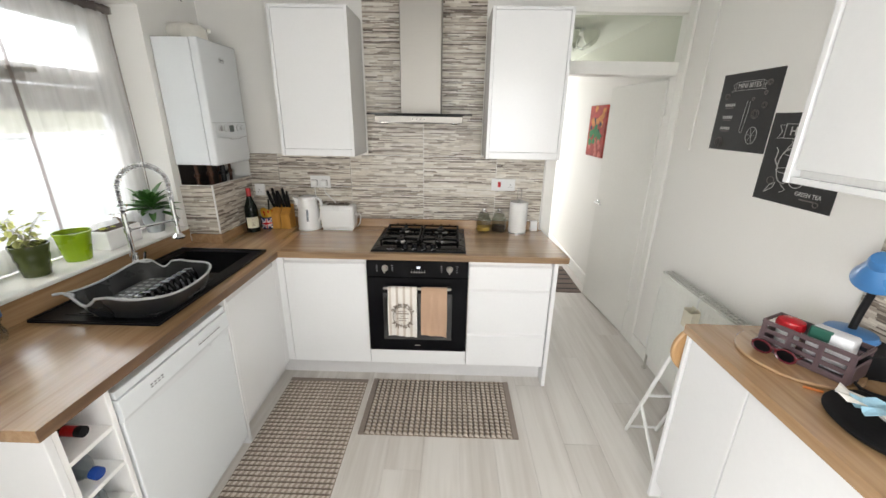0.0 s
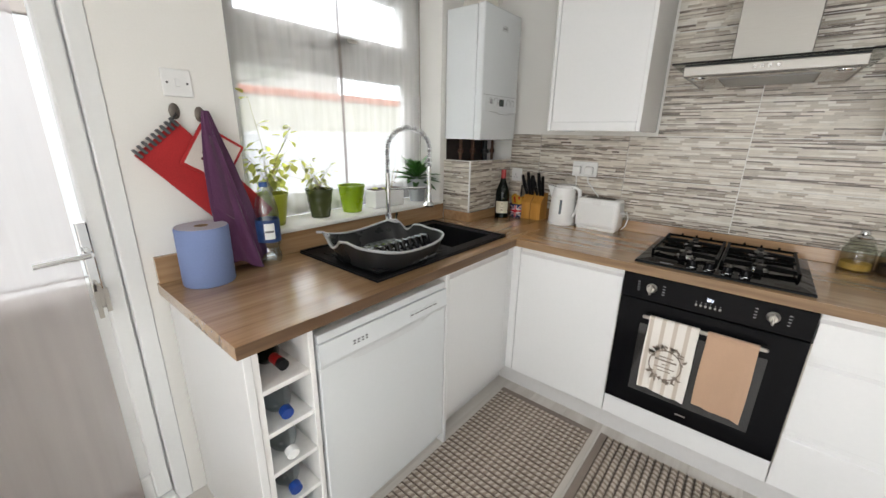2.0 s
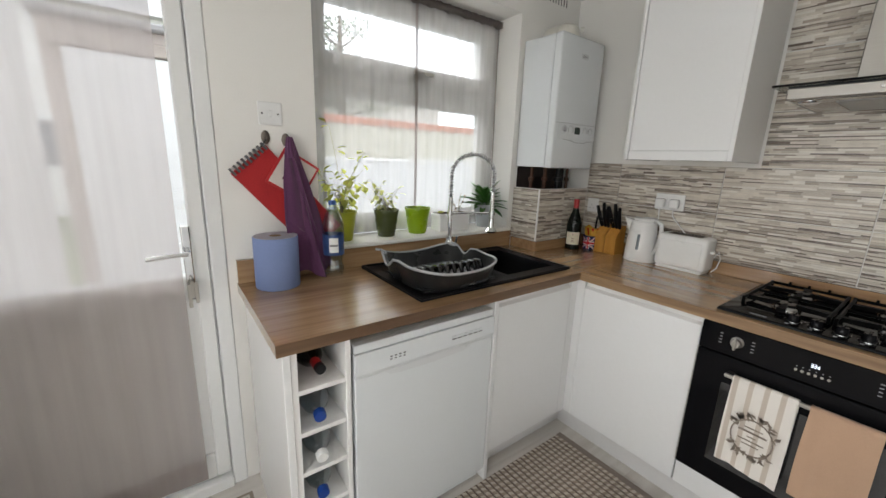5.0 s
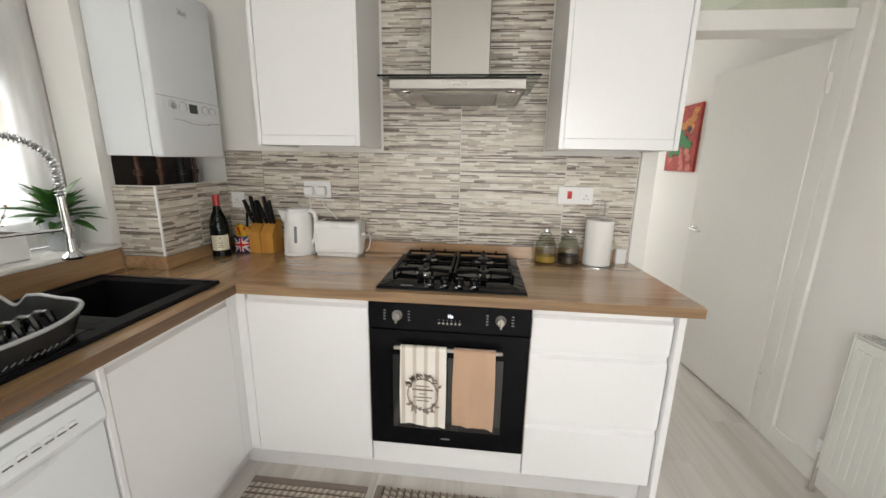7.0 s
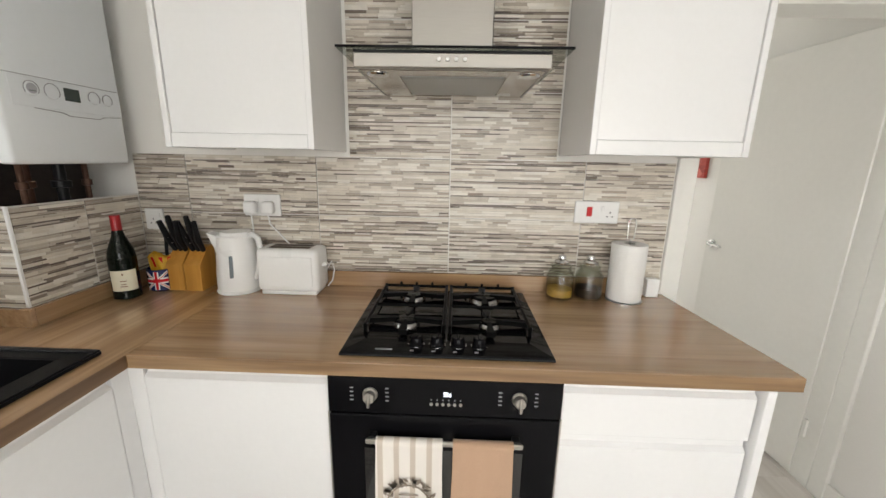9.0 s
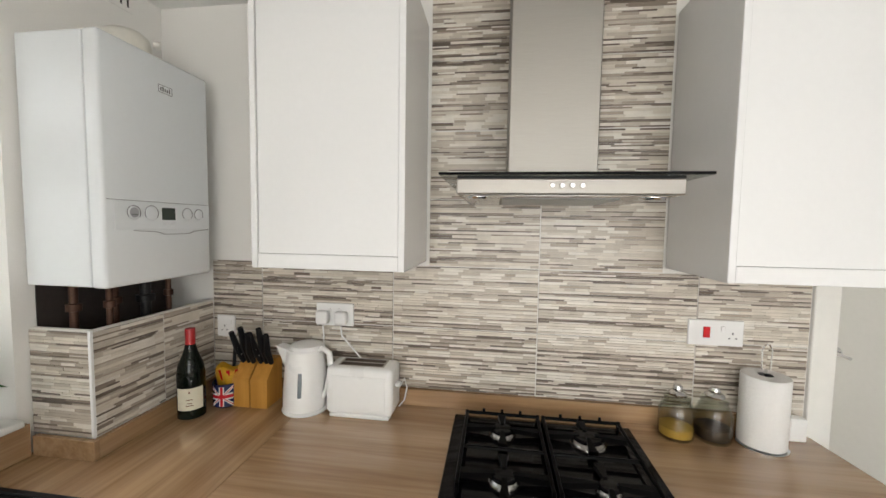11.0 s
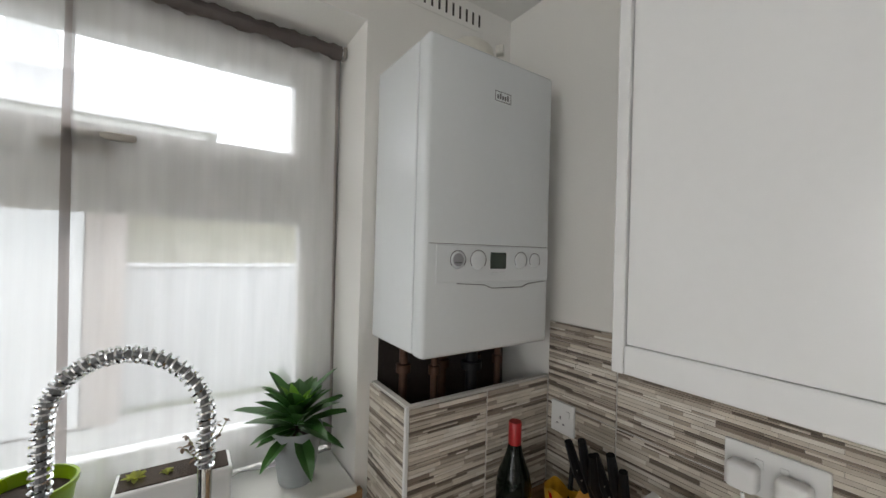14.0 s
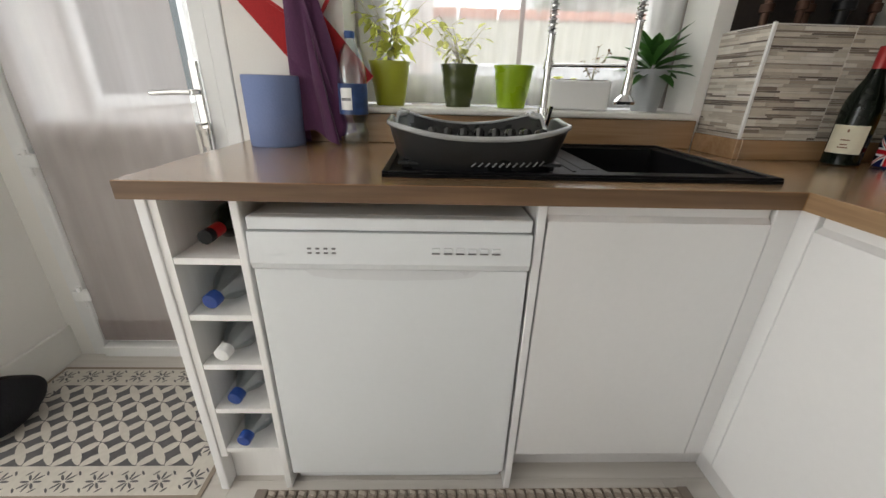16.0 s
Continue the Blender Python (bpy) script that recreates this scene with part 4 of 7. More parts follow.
fl = rod((0.13, -0.27, 2.132), (0.002, -0.27, 2.132), 0.050, 20)
lathe([(0, 0), (0.014, 0), (0.014, 0.02), (0, 0.02)], 0.175, -0.215, 2.15, m=pose(0, 0, 0, 0, 90, 40), seg=12, bm=fl)
part("flue_pipe", fl, surface("cream_flue_pipe", (0.74, 0.72, 0.66), 0.4), bo, "", True)
COPPER = surface("dull_copper", (0.085, 0.042, 0.027), 0.55, 0.6, vary=0.3)
for k, (x, y, r, m_) in enumerate(((0.09, -0.42, 0.011, COPPER), (0.14, -0.36, 0.009, COPPER), (0.10, -0.31, 0.012, COPPER), (0.15, -0.25, 0.016, GREYPLAST), (0.10, -0.20, 0.011, COPPER), (0.14, -0.15, 0.009, COPPER))):
    b = rod((x, y, 0.95), (x, y, 1.392), r, 12)
    lathe([(r, 0), (r * 1.7, 0.002), (r * 1.7, 0.022), (r, 0.024)], x, y, 1.31, seg=12, bm=b)
    part("pipe", b, m_, bo, "copper pipe" if m_ == COPPER else "dark grey hose", True)

bx = structure(part("pipe_boxing", box(0.184, 0.198, -0.464, -0.001, WT + 0.001, 1.27), GROUT), "tiled low boxing below the boiler")
structure(part("pipe_boxing", box(0.0005, 0.184, -0.464, -0.45, WT + 0.001, 1.27), GROUT), "tiled low boxing below the boiler")
# dark sheet over the off-white wall: the pipe gap's shade as colour
GAPSHADE = surface("pipe_gap_shade", (0.035, 0.026, 0.022), 0.7, vary=0.3)
structure(part("panel", box(0.0008, 0.004, -0.449, -0.001, 1.0, 1.4), GAPSHADE), "dark sheet for the shade behind the boiler pipes")


# ---- strip tiles ----
def tile(w, h, m, parent, seed):
    """One splashback tile: thin glazed strips on a grouted slab."""
    rnd = random.Random(seed)
    vs, fs, mi = [], [], []

    def slab(x0, x1, y0, y1, z0, z1, k, ch=0.0):
        i = len(vs)
        vs.extend([(x0, y0, z0), (x1, y0, z0), (x1, y1, z0), (x0, y1, z0), (x0 + ch, y0 + ch, z1), (x1 - ch, y0 + ch, z1), (x1 - ch, y1 - ch, z1), (x0 + ch, y1 - ch, z1)])
        fs.extend([(i + 4, i + 5, i + 6, i + 7), (i, i + 1, i + 5, i + 4), (i + 1, i + 2, i + 6, i + 5), (i + 2, i + 3, i + 7, i + 6), (i + 3, i, i + 4, i + 7)])
        mi.extend([k] * 5)

    slab(0, w, 0, h, 0.0005, 0.004, 2)
    y = 0.001
    while y < h - 0.003:
        rh = min(rnd.choice((0.0046, 0.0052, 0.0052, 0.0085, 0.0095, 0.0105)), h - 0.001 - y)
        x = 0.001
        e = rnd.uniform(0.015, 0.09)
        while x < w - 0.002:
            e = min(e, w - 0.001)
            if w - 0.001 - e < 0.02:
                e = w - 0.001
            dark = rnd.random() < (0.72 if rh < 0.0065 else 0.02)
            slab(x, e, y, y + rh - 0.0004, 0.004, 0.0055 + rnd.uniform(0, 0.0018), 1 if dark else 0, 0.0004)
            x = e + 0.0001
            e += rnd.uniform(0.035, 0.105)
        y += rh
    me = bpy.data.meshes.new("tile")
    me.from_pydata(vs, [], fs)
    me.polygons.foreach_set("material_index", mi)
    for k in (STRIPS, DARKSTRIP, GROUT):
        me.materials.append(k)
    ob = new("tile", me)
    ob.parent = parent
    ob.matrix_basis = m
    return ob


seed = 0
cols = (0.2, 0.410, 0.931, 1.453, 1.970, 2.306)
for zlo, zhi in ((0.9725, 1.200), (1.2015, 1.428)):
    for a, c in zip(cols, cols[1:]):
        seed += 1
        tile(c - a - 0.002, zhi - zlo, facing(a + 0.001, 0, zlo, (0, -1, 0)), wall_north, seed)
for k in range(4):
    zlo = 1.4295 + k * 0.24
    for a, c in ((1.063, 1.453), (1.453, 1.857)):
        seed += 1
        tile(c - a - 0.002, 0.2385, facing(a + 0.001, 0, zlo, (0, -1, 0)), wall_north, seed)
tile(0.2245, 0.299, facing(0.198, -0.464, 0.9685, (1, 0, 0)), bx, 90)
tile(0.2245, 0.299, facing(0.198, -0.237, 0.9685, (1, 0, 0)), bx, 91)
tile(0.196, 0.299, facing(0.001, -0.464, 0.9685, (0, -1, 0)), bx, 92)
part("edge_trim", box(0.197, 0.2055, -0.4735, -0.4645, 0.9685, 1.272, 0.001), PLASTIC, bx)


# ---- sink, tap, drying rack ----
sk = thing("sink", "black composite inset sink with drainer", "sink", (0.3, -1.05, WT))
b = bmesh.new()
for x0, x1, y0, y1 in ((0.045, 0.556, -1.493, -0.985), (0.045, 0.10, -0.985, -0.665), (0.49, 0.556, -0.985, -0.665), (0.045, 0.556, -0.665, -0.620)):
    box(x0, x1, y0, y1, WT + 0.0005, WT + 0.008, bm=b)
bmesh.ops.remove_doubles(b, verts=b.verts, dist=0.0001)
part("deck", b, COMPOSITE, sk)
b = pane_frame(0, 0.006, -1.493, -0.620, 0.045, 0.556, 0.016, 0.002)
bmesh.ops.transform(b, matrix=Matrix(((0, 0, 1, 0), (0, 1, 0, 0), (1, 0, 0, WT + 0.0082), (0, 0, 0, 1))), verts=b.verts)
part("raised_rim", b, COMPOSITE, sk)
b = bmesh.new()
loops = []
for inset, z in ((0, WT + 0.007), (0.006, WT + 0.007), (0.014, 0.728), (0.022, 0.72)):
    loops.append([b.verts.new((x, y, z)) for x, y in ((0.100 + inset, -0.985 + inset), (0.490 - inset, -0.985 + inset), (0.490 - inset, -0.665 - inset), (0.100 + inset, -0.665 - inset))])
loops.insert(0, [b.verts.new((x, y, 0.712)) for x, y in ((0.100, -0.985), (0.490, -0.985), (0.490, -0.665), (0.100, -0.665))])
for p, q in zip(loops, loops[1:]):
    for k in range(4):
        b.faces.new((p[k], p[(k + 1) % 4], q[(k + 1) % 4], q[k]))
b.faces.new(loops[-1])
b.faces.new(loops[0][::-1])
part("bowl", b, COMPOSITE, sk)
part("drain", lathe([(0, 0), (0.04, 0), (0.043, 0.003), (0.03, 0.004), (0, 0.001)], 0.295, -0.82, 0.7205), STEEL, sk, "", True)
for k in range(7):
    part("drainer_ridge", box(0.14, 0.50, -1.44 + 0.062 * k, -1.43 + 0.062 * k, WT + 0.0081, WT + 0.0105, 0.001), COMPOSITE, sk)
part("drain_channel", box(0.12, 0.47, -1.035, -1.000, WT + 0.0081, WT + 0.0092, 0.0003), COMPOSITE, sk)

tp = thing("kitchen_tap", "chrome spring-neck kitchen tap behind sink", "tap", (0.13, -1.05, WT + 0.008))
b = lathe([(0, 0), (0.028, 0), (0.028, 0.006), (0.022, 0.012), (0.020, 0.07), (0.017, 0.075), (0.017, 0.12), (0, 0.12)], 0.13, -1.05, WT + 0.008)
part("base", b, CHROME, tp, smooth=True)
b = rod((0.13, -1.05, 0.965), (0.185, -1.055, 0.972), 0.014, 14)
sweep([(0.165, -1.05, 0.97), (0.172, -1.045, 1.0), (0.18, -1.04, 1.045)], 0.0055, 8, b)
part("lever", b, CHROME, tp, smooth=True)
part("riser", rod((0.13, -1.05, 1.03), (0.13, -1.05, 1.235), 0.0105, 16), CHROME, tp, smooth=True)
arc = [Vector((0.13, -1.05, 1.235)), Vector((0.13, -1.05, 1.30))]
for k in range(25):
    a = math.pi * k / 24
    s = (1 - math.cos(a)) / 2
    arc.append(Vector((0.13 + 0.085 * s, -1.05 + 0.205 * s, 1.34 + 0.105 * math.sin(a))))
arc += [Vector((0.215, -0.845, 1.30)), Vector((0.215, -0.845, 1.26))]
part("hose", sweep(arc, 0.0062, 8), surface("grey_hose", (0.22, 0.22, 0.225), 0.35, vary=0.05), tp, "", True)
coil, n_, turns = [], 900, 46
seglen = [(q - p).length for p, q in zip(arc, arc[1:])]
total = sum(seglen)
for k in range(n_):
    d, i = total * k / (n_ - 1), 0
    while i < len(seglen) - 1 and d > seglen[i]:
        d -= seglen[i]
        i += 1
    f = d / seglen[i]
    t0 = (arc[i + 1] - arc[i]).normalized()
    c = arc[i].lerp(arc[i + 1], min(1, f))
    side = Vector((0.924, -0.383, 0))
    upv = t0.cross(side).normalized()
    a = 2 * math.pi * turns * k / n_
    coil.append(c + 0.0125 * (math.cos(a) * side + math.sin(a) * upv))
part("spring", sweep(coil, 0.0021, 4), CHROME, tp, "chrome coil spring", True)
b = rod((0.215, -0.845, 1.262), (0.215, -0.845, 1.12), 0.0105, 14)
lathe([(0, 0.004), (0.010, 0), (0.029, 0.001), (0.031, 0.009), (0.015, 0.026), (0.012, 0.07), (0, 0.07)], 0.215, -0.845, 1.055, seg=20, bm=b)
part("spray_head", b, CHROME, tp, smooth=True)
b = sweep([(0.13, -1.05, 1.155), (0.215, -0.845, 1.155)], 0.0055, 8)
lathe([(0.0108, 0), (0.016, 0), (0.016, 0.02), (0.0108, 0.02)], 0.215, -0.845, 1.145, seg=16, bm=b)
lathe([(0.0108, 0), (0.015, 0), (0.015, 0.02), (0.0108, 0.02)], 0.13, -1.05, 1.145, seg=16, bm=b)
part("holder_arm", b, CHROME, tp, smooth=True)

dr_ = thing("dish_rack", "dark grey plastic dish drying rack on the drainer", "dish rack", (0.375, -1.285, WT + 0.0085))


# rim height of the rack's short ends, from the window side to the room side
RIM = ((-1.01, 1.022), (-0.74, 1.024), (-0.44, 0.984), (-0.14, 1.022), (0.4, 1.014), (1.01, 1.016))


def tub(cx, cy, hx, hy, a, v, grow=1.0):
    """Point of the rack's wall: a round the outline, v from foot to rim."""
    e = 0.48
    c, s = math.cos(a), math.sin(a)
    ux = math.copysign(abs(c) ** e, c)
    uy = math.copysign(abs(s) ** e, s)
    rim = RIM[-1][1]
    for (u0, z0), (u1, z1) in zip(RIM, RIM[1:]):
        if u0 <= ux <= u1:
            rim = z0 + (z1 - z0) * (0.5 - 0.5 * math.cos(math.pi * (ux - u0) / (u1 - u0)))
            break
    rim -= (0.024 if ux > 0 else 0.034) * (1 - min(1.0, abs(uy)) ** 2) * min(1.0, abs(ux)) ** 3
    foot = WT + 0.0125
    w = (0.86 + 0.14 * v ** 0.8) * grow
    if ux < 0:
        w2 = w + 0.20 * v ** 2 * min(1.0, -ux) * grow
        return (cx + hx * ux * w2, cy + hy * uy * (w + 0.04 * v ** 2 * -ux), foot + (rim - foot) * v)
    return (cx + hx * ux * w, cy + hy * uy * w, foot + (rim - foot) * v)


CXR, CYR, HXR, HYR = 0.378, -1.283, 0.187, 0.203
b = bmesh.new()
NA, NV = 144, 8
rings = [[b.verts.new(tub(CXR, CYR, HXR, HYR, 2 * math.pi * i / NA, j / NV)) for i in range(NA)] for j in range(NV + 1)]
inner = [[b.verts.new(tub(CXR, CYR, HXR - 0.005, HYR - 0.005, 2 * math.pi * i / NA, j / NV)) for i in range(NA)] for j in range(NV + 1)]
for r_ in (rings, inner):
    for p, q in zip(r_, r_[1:]):
        for i in range(NA):
            b.faces.new((p[i], p[(i + 1) % NA], q[(i + 1) % NA], q[i]))
for i in range(NA):
    b.faces.new((rings[0][i], rings[0][(i + 1) % NA], inner[0][(i + 1) % NA], inner[0][i]))
part("tub", b, RACKGREY, dr_, smooth=True)
part("rim", sweep([Vector(tub(CXR, CYR, HXR, HYR, 2 * math.pi * i / NA, 1.0)) + Vector((0, 0, 0.001)) for i in range(NA)], 0.0056, 8, closed=True), SHEENGREY, dr_, "grey rolled rim with window sheen in its colour", True)
b = box(CXR - 0.155, CXR + 0.155, CYR - 0.178, CYR + 0.178, WT + 0.024, WT + 0.031, 0.002)
part("tray_floor", b, RACKGREY, dr_)
b = bmesh.new()
for i in range(7):
    for j in range(10):
        box(CXR - 0.13 + 0.036 * i, CXR - 0.108 + 0.036 * i, CYR - 0.16 + 0.034 * j, CYR - 0.148 + 0.034 * j, WT + 0.0311, WT + 0.0335, 0.001, bm=b)
tagged(part("tray_ribs", b, SHEENGREY, dr_), kind="stuff")
# raised bars, paler than the tub: light through drain slots put into colour
SLOTGLINT = surface("slot_glint_plastic", (0.06, 0.06, 0.062), 0.35, vary=0.05)
for k in range(11):
    off = -0.016 + 0.0148 * k
    ang = math.copysign(math.asin(min(1.0, (abs(off) / (HYR * 0.9)) ** (1 / 0.48))), off)
    lo, hi = tub(CXR, CYR, HXR + 0.0008, HYR, ang, 0.17), tub(CXR, CYR, HXR + 0.0008, HYR, ang, 0.29)
    slot = sweep([(lo[0], CYR + off - 0.003, lo[2]), (hi[0], CYR + off + 0.005, hi[2])], 0.0022, 6)
    part("drain_slot_glint", slot, SLOTGLINT, dr_, "paler slanted bar for light through a drain slot")
PRONG = surface("black_prong_plastic", (0.008, 0.008, 0.009), 0.16, vary=0.1, spec=0.5)
for j in range(9):
    y = CYR - 0.15 + 0.036 * j
    part("plate_prong", sweep([(CXR + 0.015, y, WT + 0.031), (CXR + 0.03, y + 0.004, WT + 0.066), (CXR + 0.055, y + 0.008, WT + 0.082), (CXR + 0.085, y + 0.009, WT + 0.087), (CXR + 0.10, y + 0.009, WT + 0.06), (CXR + 0.105, y + 0.009, WT + 0.031)], lambda f: 0.006 + 0.006 * math.sin(math.pi * f) ** 2, 8), PRONG, dr_, "black plate prong", True)
for sx in (-1, 1):
    for sy in (-1, 1):
        part("foot", box(CXR + sx * 0.12 - 0.014, CXR + sx * 0.12 + 0.014, CYR + sy * 0.15 - 0.02, CYR + sy * 0.15 + 0.02, WT + 0.0108, WT + 0.0242, 0.003), GREYPLAST, dr_)
for sy in (-1, 1):
    part("grip", sweep([(CXR - 0.215, CYR + sy * 0.196, 1.024), (CXR - 0.200, CYR + sy * 0.176, 1.022), (CXR - 0.150, CYR + sy * 0.178, 1.018), (CXR - 0.135, CYR + sy * 0.200, 1.014)], 0.0055, 6), SHEENGREY, dr_, "", True)
b = lathe([(0, 0), (0.016, 0.002), (0.02, 0.012), (0.012, 0.022), (0, 0.024)], 0.50, -1.40, WT + 0.0085, seg=10)
lathe([(0, 0), (0.012, 0.002), (0.015, 0.009), (0.008, 0.018), (0, 0.02)], 0.495, -1.375, WT + 0.0085, seg=9, bm=b)
cl = thing("scrubber", "small white crumpled dish scrubber on the drainer", "scrubber", (0.5, -1.39, WT + 0.0085))
part("pad", b, PLASTIC, cl, smooth=True)

# ---- window-board plants ----
SOIL = surface("soil", (0.045, 0.03, 0.02), 0.95, vary=0.4, bump=0.8, bscale=250)


def pot(x, y, r, h, mat, label, name="plant_pot", ribs=0, soil=True, cat="plant pot"):
    t = thing(name, label, cat, (x, y, 1.0265), "pots on the window board")
    prof = [(0, 0), (r * 0.68, 0), (r * 0.70, 0.004)]
    n = 16
    for k in range(1, n + 1):
        v = k / n
        rib = 0.0012 * math.sin(v * 3.14 * 2 * ribs) if ribs else 0
        prof.append((r * (0.70 + 0.28 * v ** 0.9) + rib, h * v * 0.93 + 0.004))
    prof += [(r * 1.02, h * 0.94), (r * 1.02, h), (r * 0.95, h), (r * 0.93, h * 0.85), (r * 0.66, 0.01), (0, 0.01)]
    part("pot", lathe(prof, x, y, 1.0265, 32), mat, t, smooth=True)
    if soil:
        part("soil", lathe([(0, h * 0.84), (r * 0.5, h * 0.85), (r * 0.9, h * 0.82), (r * 0.9, h * 0.80), (0, h * 0.80)], x, y, 1.0265, 20), SOIL, t)
    return t


def leaf_mesh(b, at, d, up, length, width, fold=0.25):
    d, up = Vector(d).normalized(), Vector(up)
    side = d.cross(up)
    if side.length < 0.01:
        side = Vector((1, 0, 0))
    side.normalize()
    nrm = side.cross(d)
    at = Vector(at)
    pts = []
    for f, w in ((0, 0.05), (0.25, 0.8), (0.55, 1.0), (0.82, 0.6), (1, 0.02)):
        c = at + d * length * f - nrm * length * 0.18 * f * f
        pts.append([b.verts.new(c + side * width * w / 2 + nrm * fold * width * w / 2), b.verts.new(c), b.verts.new(c - side * width * w / 2 + nrm * fold * width * w / 2)])
    for p, q in zip(pts, pts[1:]):
        b.faces.new((p[0], p[1], q[1], q[0]))
        b.faces.new((p[1], p[2], q[2], q[1]))


def leafy(name, col, rough=0.5, trans=0.35):
    m, n, l, p = nodes_of(name)
    g, r = n.new("ShaderNodeNewGeometry"), n.new("ShaderNodeValToRGB")
    r.color_ramp.elements[0].color = (*[k * 0.7 for k in col], 1)
    r.color_ramp.elements[1].color = (*[min(1, k * 1.35) for k in col], 1)
    l.new(g.outputs["Random Per Island"], r.inputs[0])
    l.new(r.outputs[0], p.inputs["Base Color"])
    p.inputs["Roughness"].default_value = rough
    tl, mx = n.new("ShaderNodeBsdfTranslucent"), n.new("ShaderNodeMixShader")
    l.new(r.outputs[0], tl.inputs[0])
    mx.inputs[0].default_value = trans
    l.new(p.outputs[0], mx.inputs[1])
    l.new(tl.outputs[0], mx.inputs[2])
    l.new(mx.outputs[0], n["Material Output"].inputs[0])
    return m


PALELEAF = leafy("pale_green_leaf", (0.64, 0.66, 0.17), 0.5, 0.8)
DULLLEAF = leafy("dull_green_leaf", (0.56, 0.57, 0.22), 0.5, 0.8)
DARKLEAF = leafy("dark_green_leaf", (0.045, 0.13, 0.025), 0.35, 0.2)
STEM = surface("green_brown_stem", (0.20, 0.18, 0.09), 0.7)


def sprig(t, x, y, z, stems, height, spread, mat, seed, leaf=0.03, tall=None):
    rnd = random.Random(seed)
    st, lv = bmesh.new(), bmesh.new()
    for k in range(stems):
        h = height * rnd.uniform(0.45, 1.0)
        a = rnd.uniform(0, 2 * math.pi)
        sp = spread * rnd.uniform(0.3, 1)
        if tall and k == 0:
            h, a, sp = tall, 4.3, spread * 0.25
        pts = []
        for i in range(8):
            f = i / 7
            bend = sp * f ** 1.6
            pts.append(Vector((x + 0.4 * bend * math.cos(a) + rnd.uniform(-0.004, 0.004), y + bend * math.sin(a) + rnd.uniform(-0.005, 0.005), z + h * (f - 0.12 * f * f))))
        sweep(pts, lambda f: 0.0017 * (1 - 0.6 * f), 5, st)
        for i in range(2, 8):
            for s in (0, 1, 2):
                if rnd.random() < 0.42:
                    b2 = rnd.uniform(0, 2 * math.pi)
                    d = Vector((0.5 * math.cos(b2), math.sin(b2), rnd.uniform(-1.1, 0.5)))
                    tip = pts[i] + d * rnd.uniform(0.006, 0.03)
                    sweep([pts[i], tip], 0.0006, 3, st)
                    leaf_mesh(lv, tip, d, (0, 0, 1), leaf * rnd.uniform(0.45, 0.95), leaf * rnd.uniform(0.42, 0.68))
    part("stalk", st, STEM, t)
    part("foliage", lv, mat, t)


p1 = pot(-0.075, -1.535, 0.069, 0.138, surface("yellow_green_glaze", (0.36, 0.38, 0.03), 0.3), "yellow-green pot with a pale leggy seedling", "potted_plant", cat="potted plant")
sprig(p1, -0.075, -1.535, 1.14, 14, 0.34, 0.20, PALELEAF, 3, 0.052, 0.46)
p2 = pot(-0.08, -1.298, 0.063, 0.135, surface("dark_olive_glaze", (0.055, 0.068, 0.02), 0.25), "ribbed dark olive pot with a sparse plant", "potted_plant", 13, cat="potted plant")
sprig(p2, -0.08, -1.298, 1.14, 11, 0.19, 0.15, DULLLEAF, 8, 0.036)
pot(-0.08, -1.110, 0.068, 0.136, surface("lime_glaze", (0.24, 0.37, 0.006), 0.28), "lime green pot with soil and no plant")
pl_ = thing("window_planter", "white rectangular planter with small succulents", "planter", (-0.08, -0.885, 1.0265), "pots on the window board")
b = box(-0.125, -0.035, -0.99, -0.78, 1.0267, 1.121, 0.005, 2)
part("trough", b, PLASTIC, pl_)
part("soil", box(-0.118, -0.042, -0.983, -0.787, 1.1212, 1.1235, 0.001), SOIL, pl_)
b = bmesh.new()
for cx_, cy_, s_ in ((-0.08, -0.955, 0.024), (-0.075, -0.90, 0.014)):
    for k in range(16):
        a = k * 2.4
        leaf_mesh(b, (cx_, cy_, 1.1235), (math.cos(a), math.sin(a), 0.35 + 0.05 * k), (0, 0, 1), s_ * (1.1 - 0.03 * k), s_ * 0.5)
part("rosettes", b, PALELEAF, pl_)
b, st = bmesh.new(), bmesh.new()
rnd_ = random.Random(4)
for k in range(5):
    a = k * 1.3
    pts = [Vector((-0.08 + 0.02 * f * math.cos(a), -0.835 + 0.045 * f * math.sin(a), 1.123 + 0.10 * f * (1 - 0.13 * k))) for f in (0, 0.33, 0.66, 1)]
    sweep(pts, 0.0013, 5, st)
    for q in pts[1:]:
        for s in range(3):
            leaf_mesh(b, q, (rnd_.uniform(-1, 1), rnd_.uniform(-1, 1), rnd_.uniform(-0.2, 0.8)), (0, 0, 1), 0.016, 0.009)
part("stalk", st, STEM, pl_)
part("sprig", b, leafy("reddish_leaf", (0.16, 0.10, 0.06)), pl_)
p5 = pot(-0.075, -0.632, 0.061, 0.135, surface("pale_grey_glaze", (0.33, 0.35, 0.36), 0.4), "pale grey pot with a dark green leafy plant", "potted_plant", cat="potted plant")
b = bmesh.new()
rnd_ = random.Random(11)
for k in range(40):
    a = k * 2.399 + rnd_.uniform(-0.45, 0.45)
    lift = -0.15 + 2.2 * (k / 40) ** 1.3 + rnd_.uniform(-0.2, 0.25)
    d = Vector((math.cos(a), math.sin(a), lift))
    leaf_mesh(b, (-0.075 + 0.008 * math.cos(a), -0.632 + 0.008 * math.sin(a), 1.148 + 0.0012 * k), d, (0, 0, 1), rnd_.uniform(0.085, 0.165), rnd_.uniform(0.034, 0.052), 0.4)
b2 = bmesh.new()
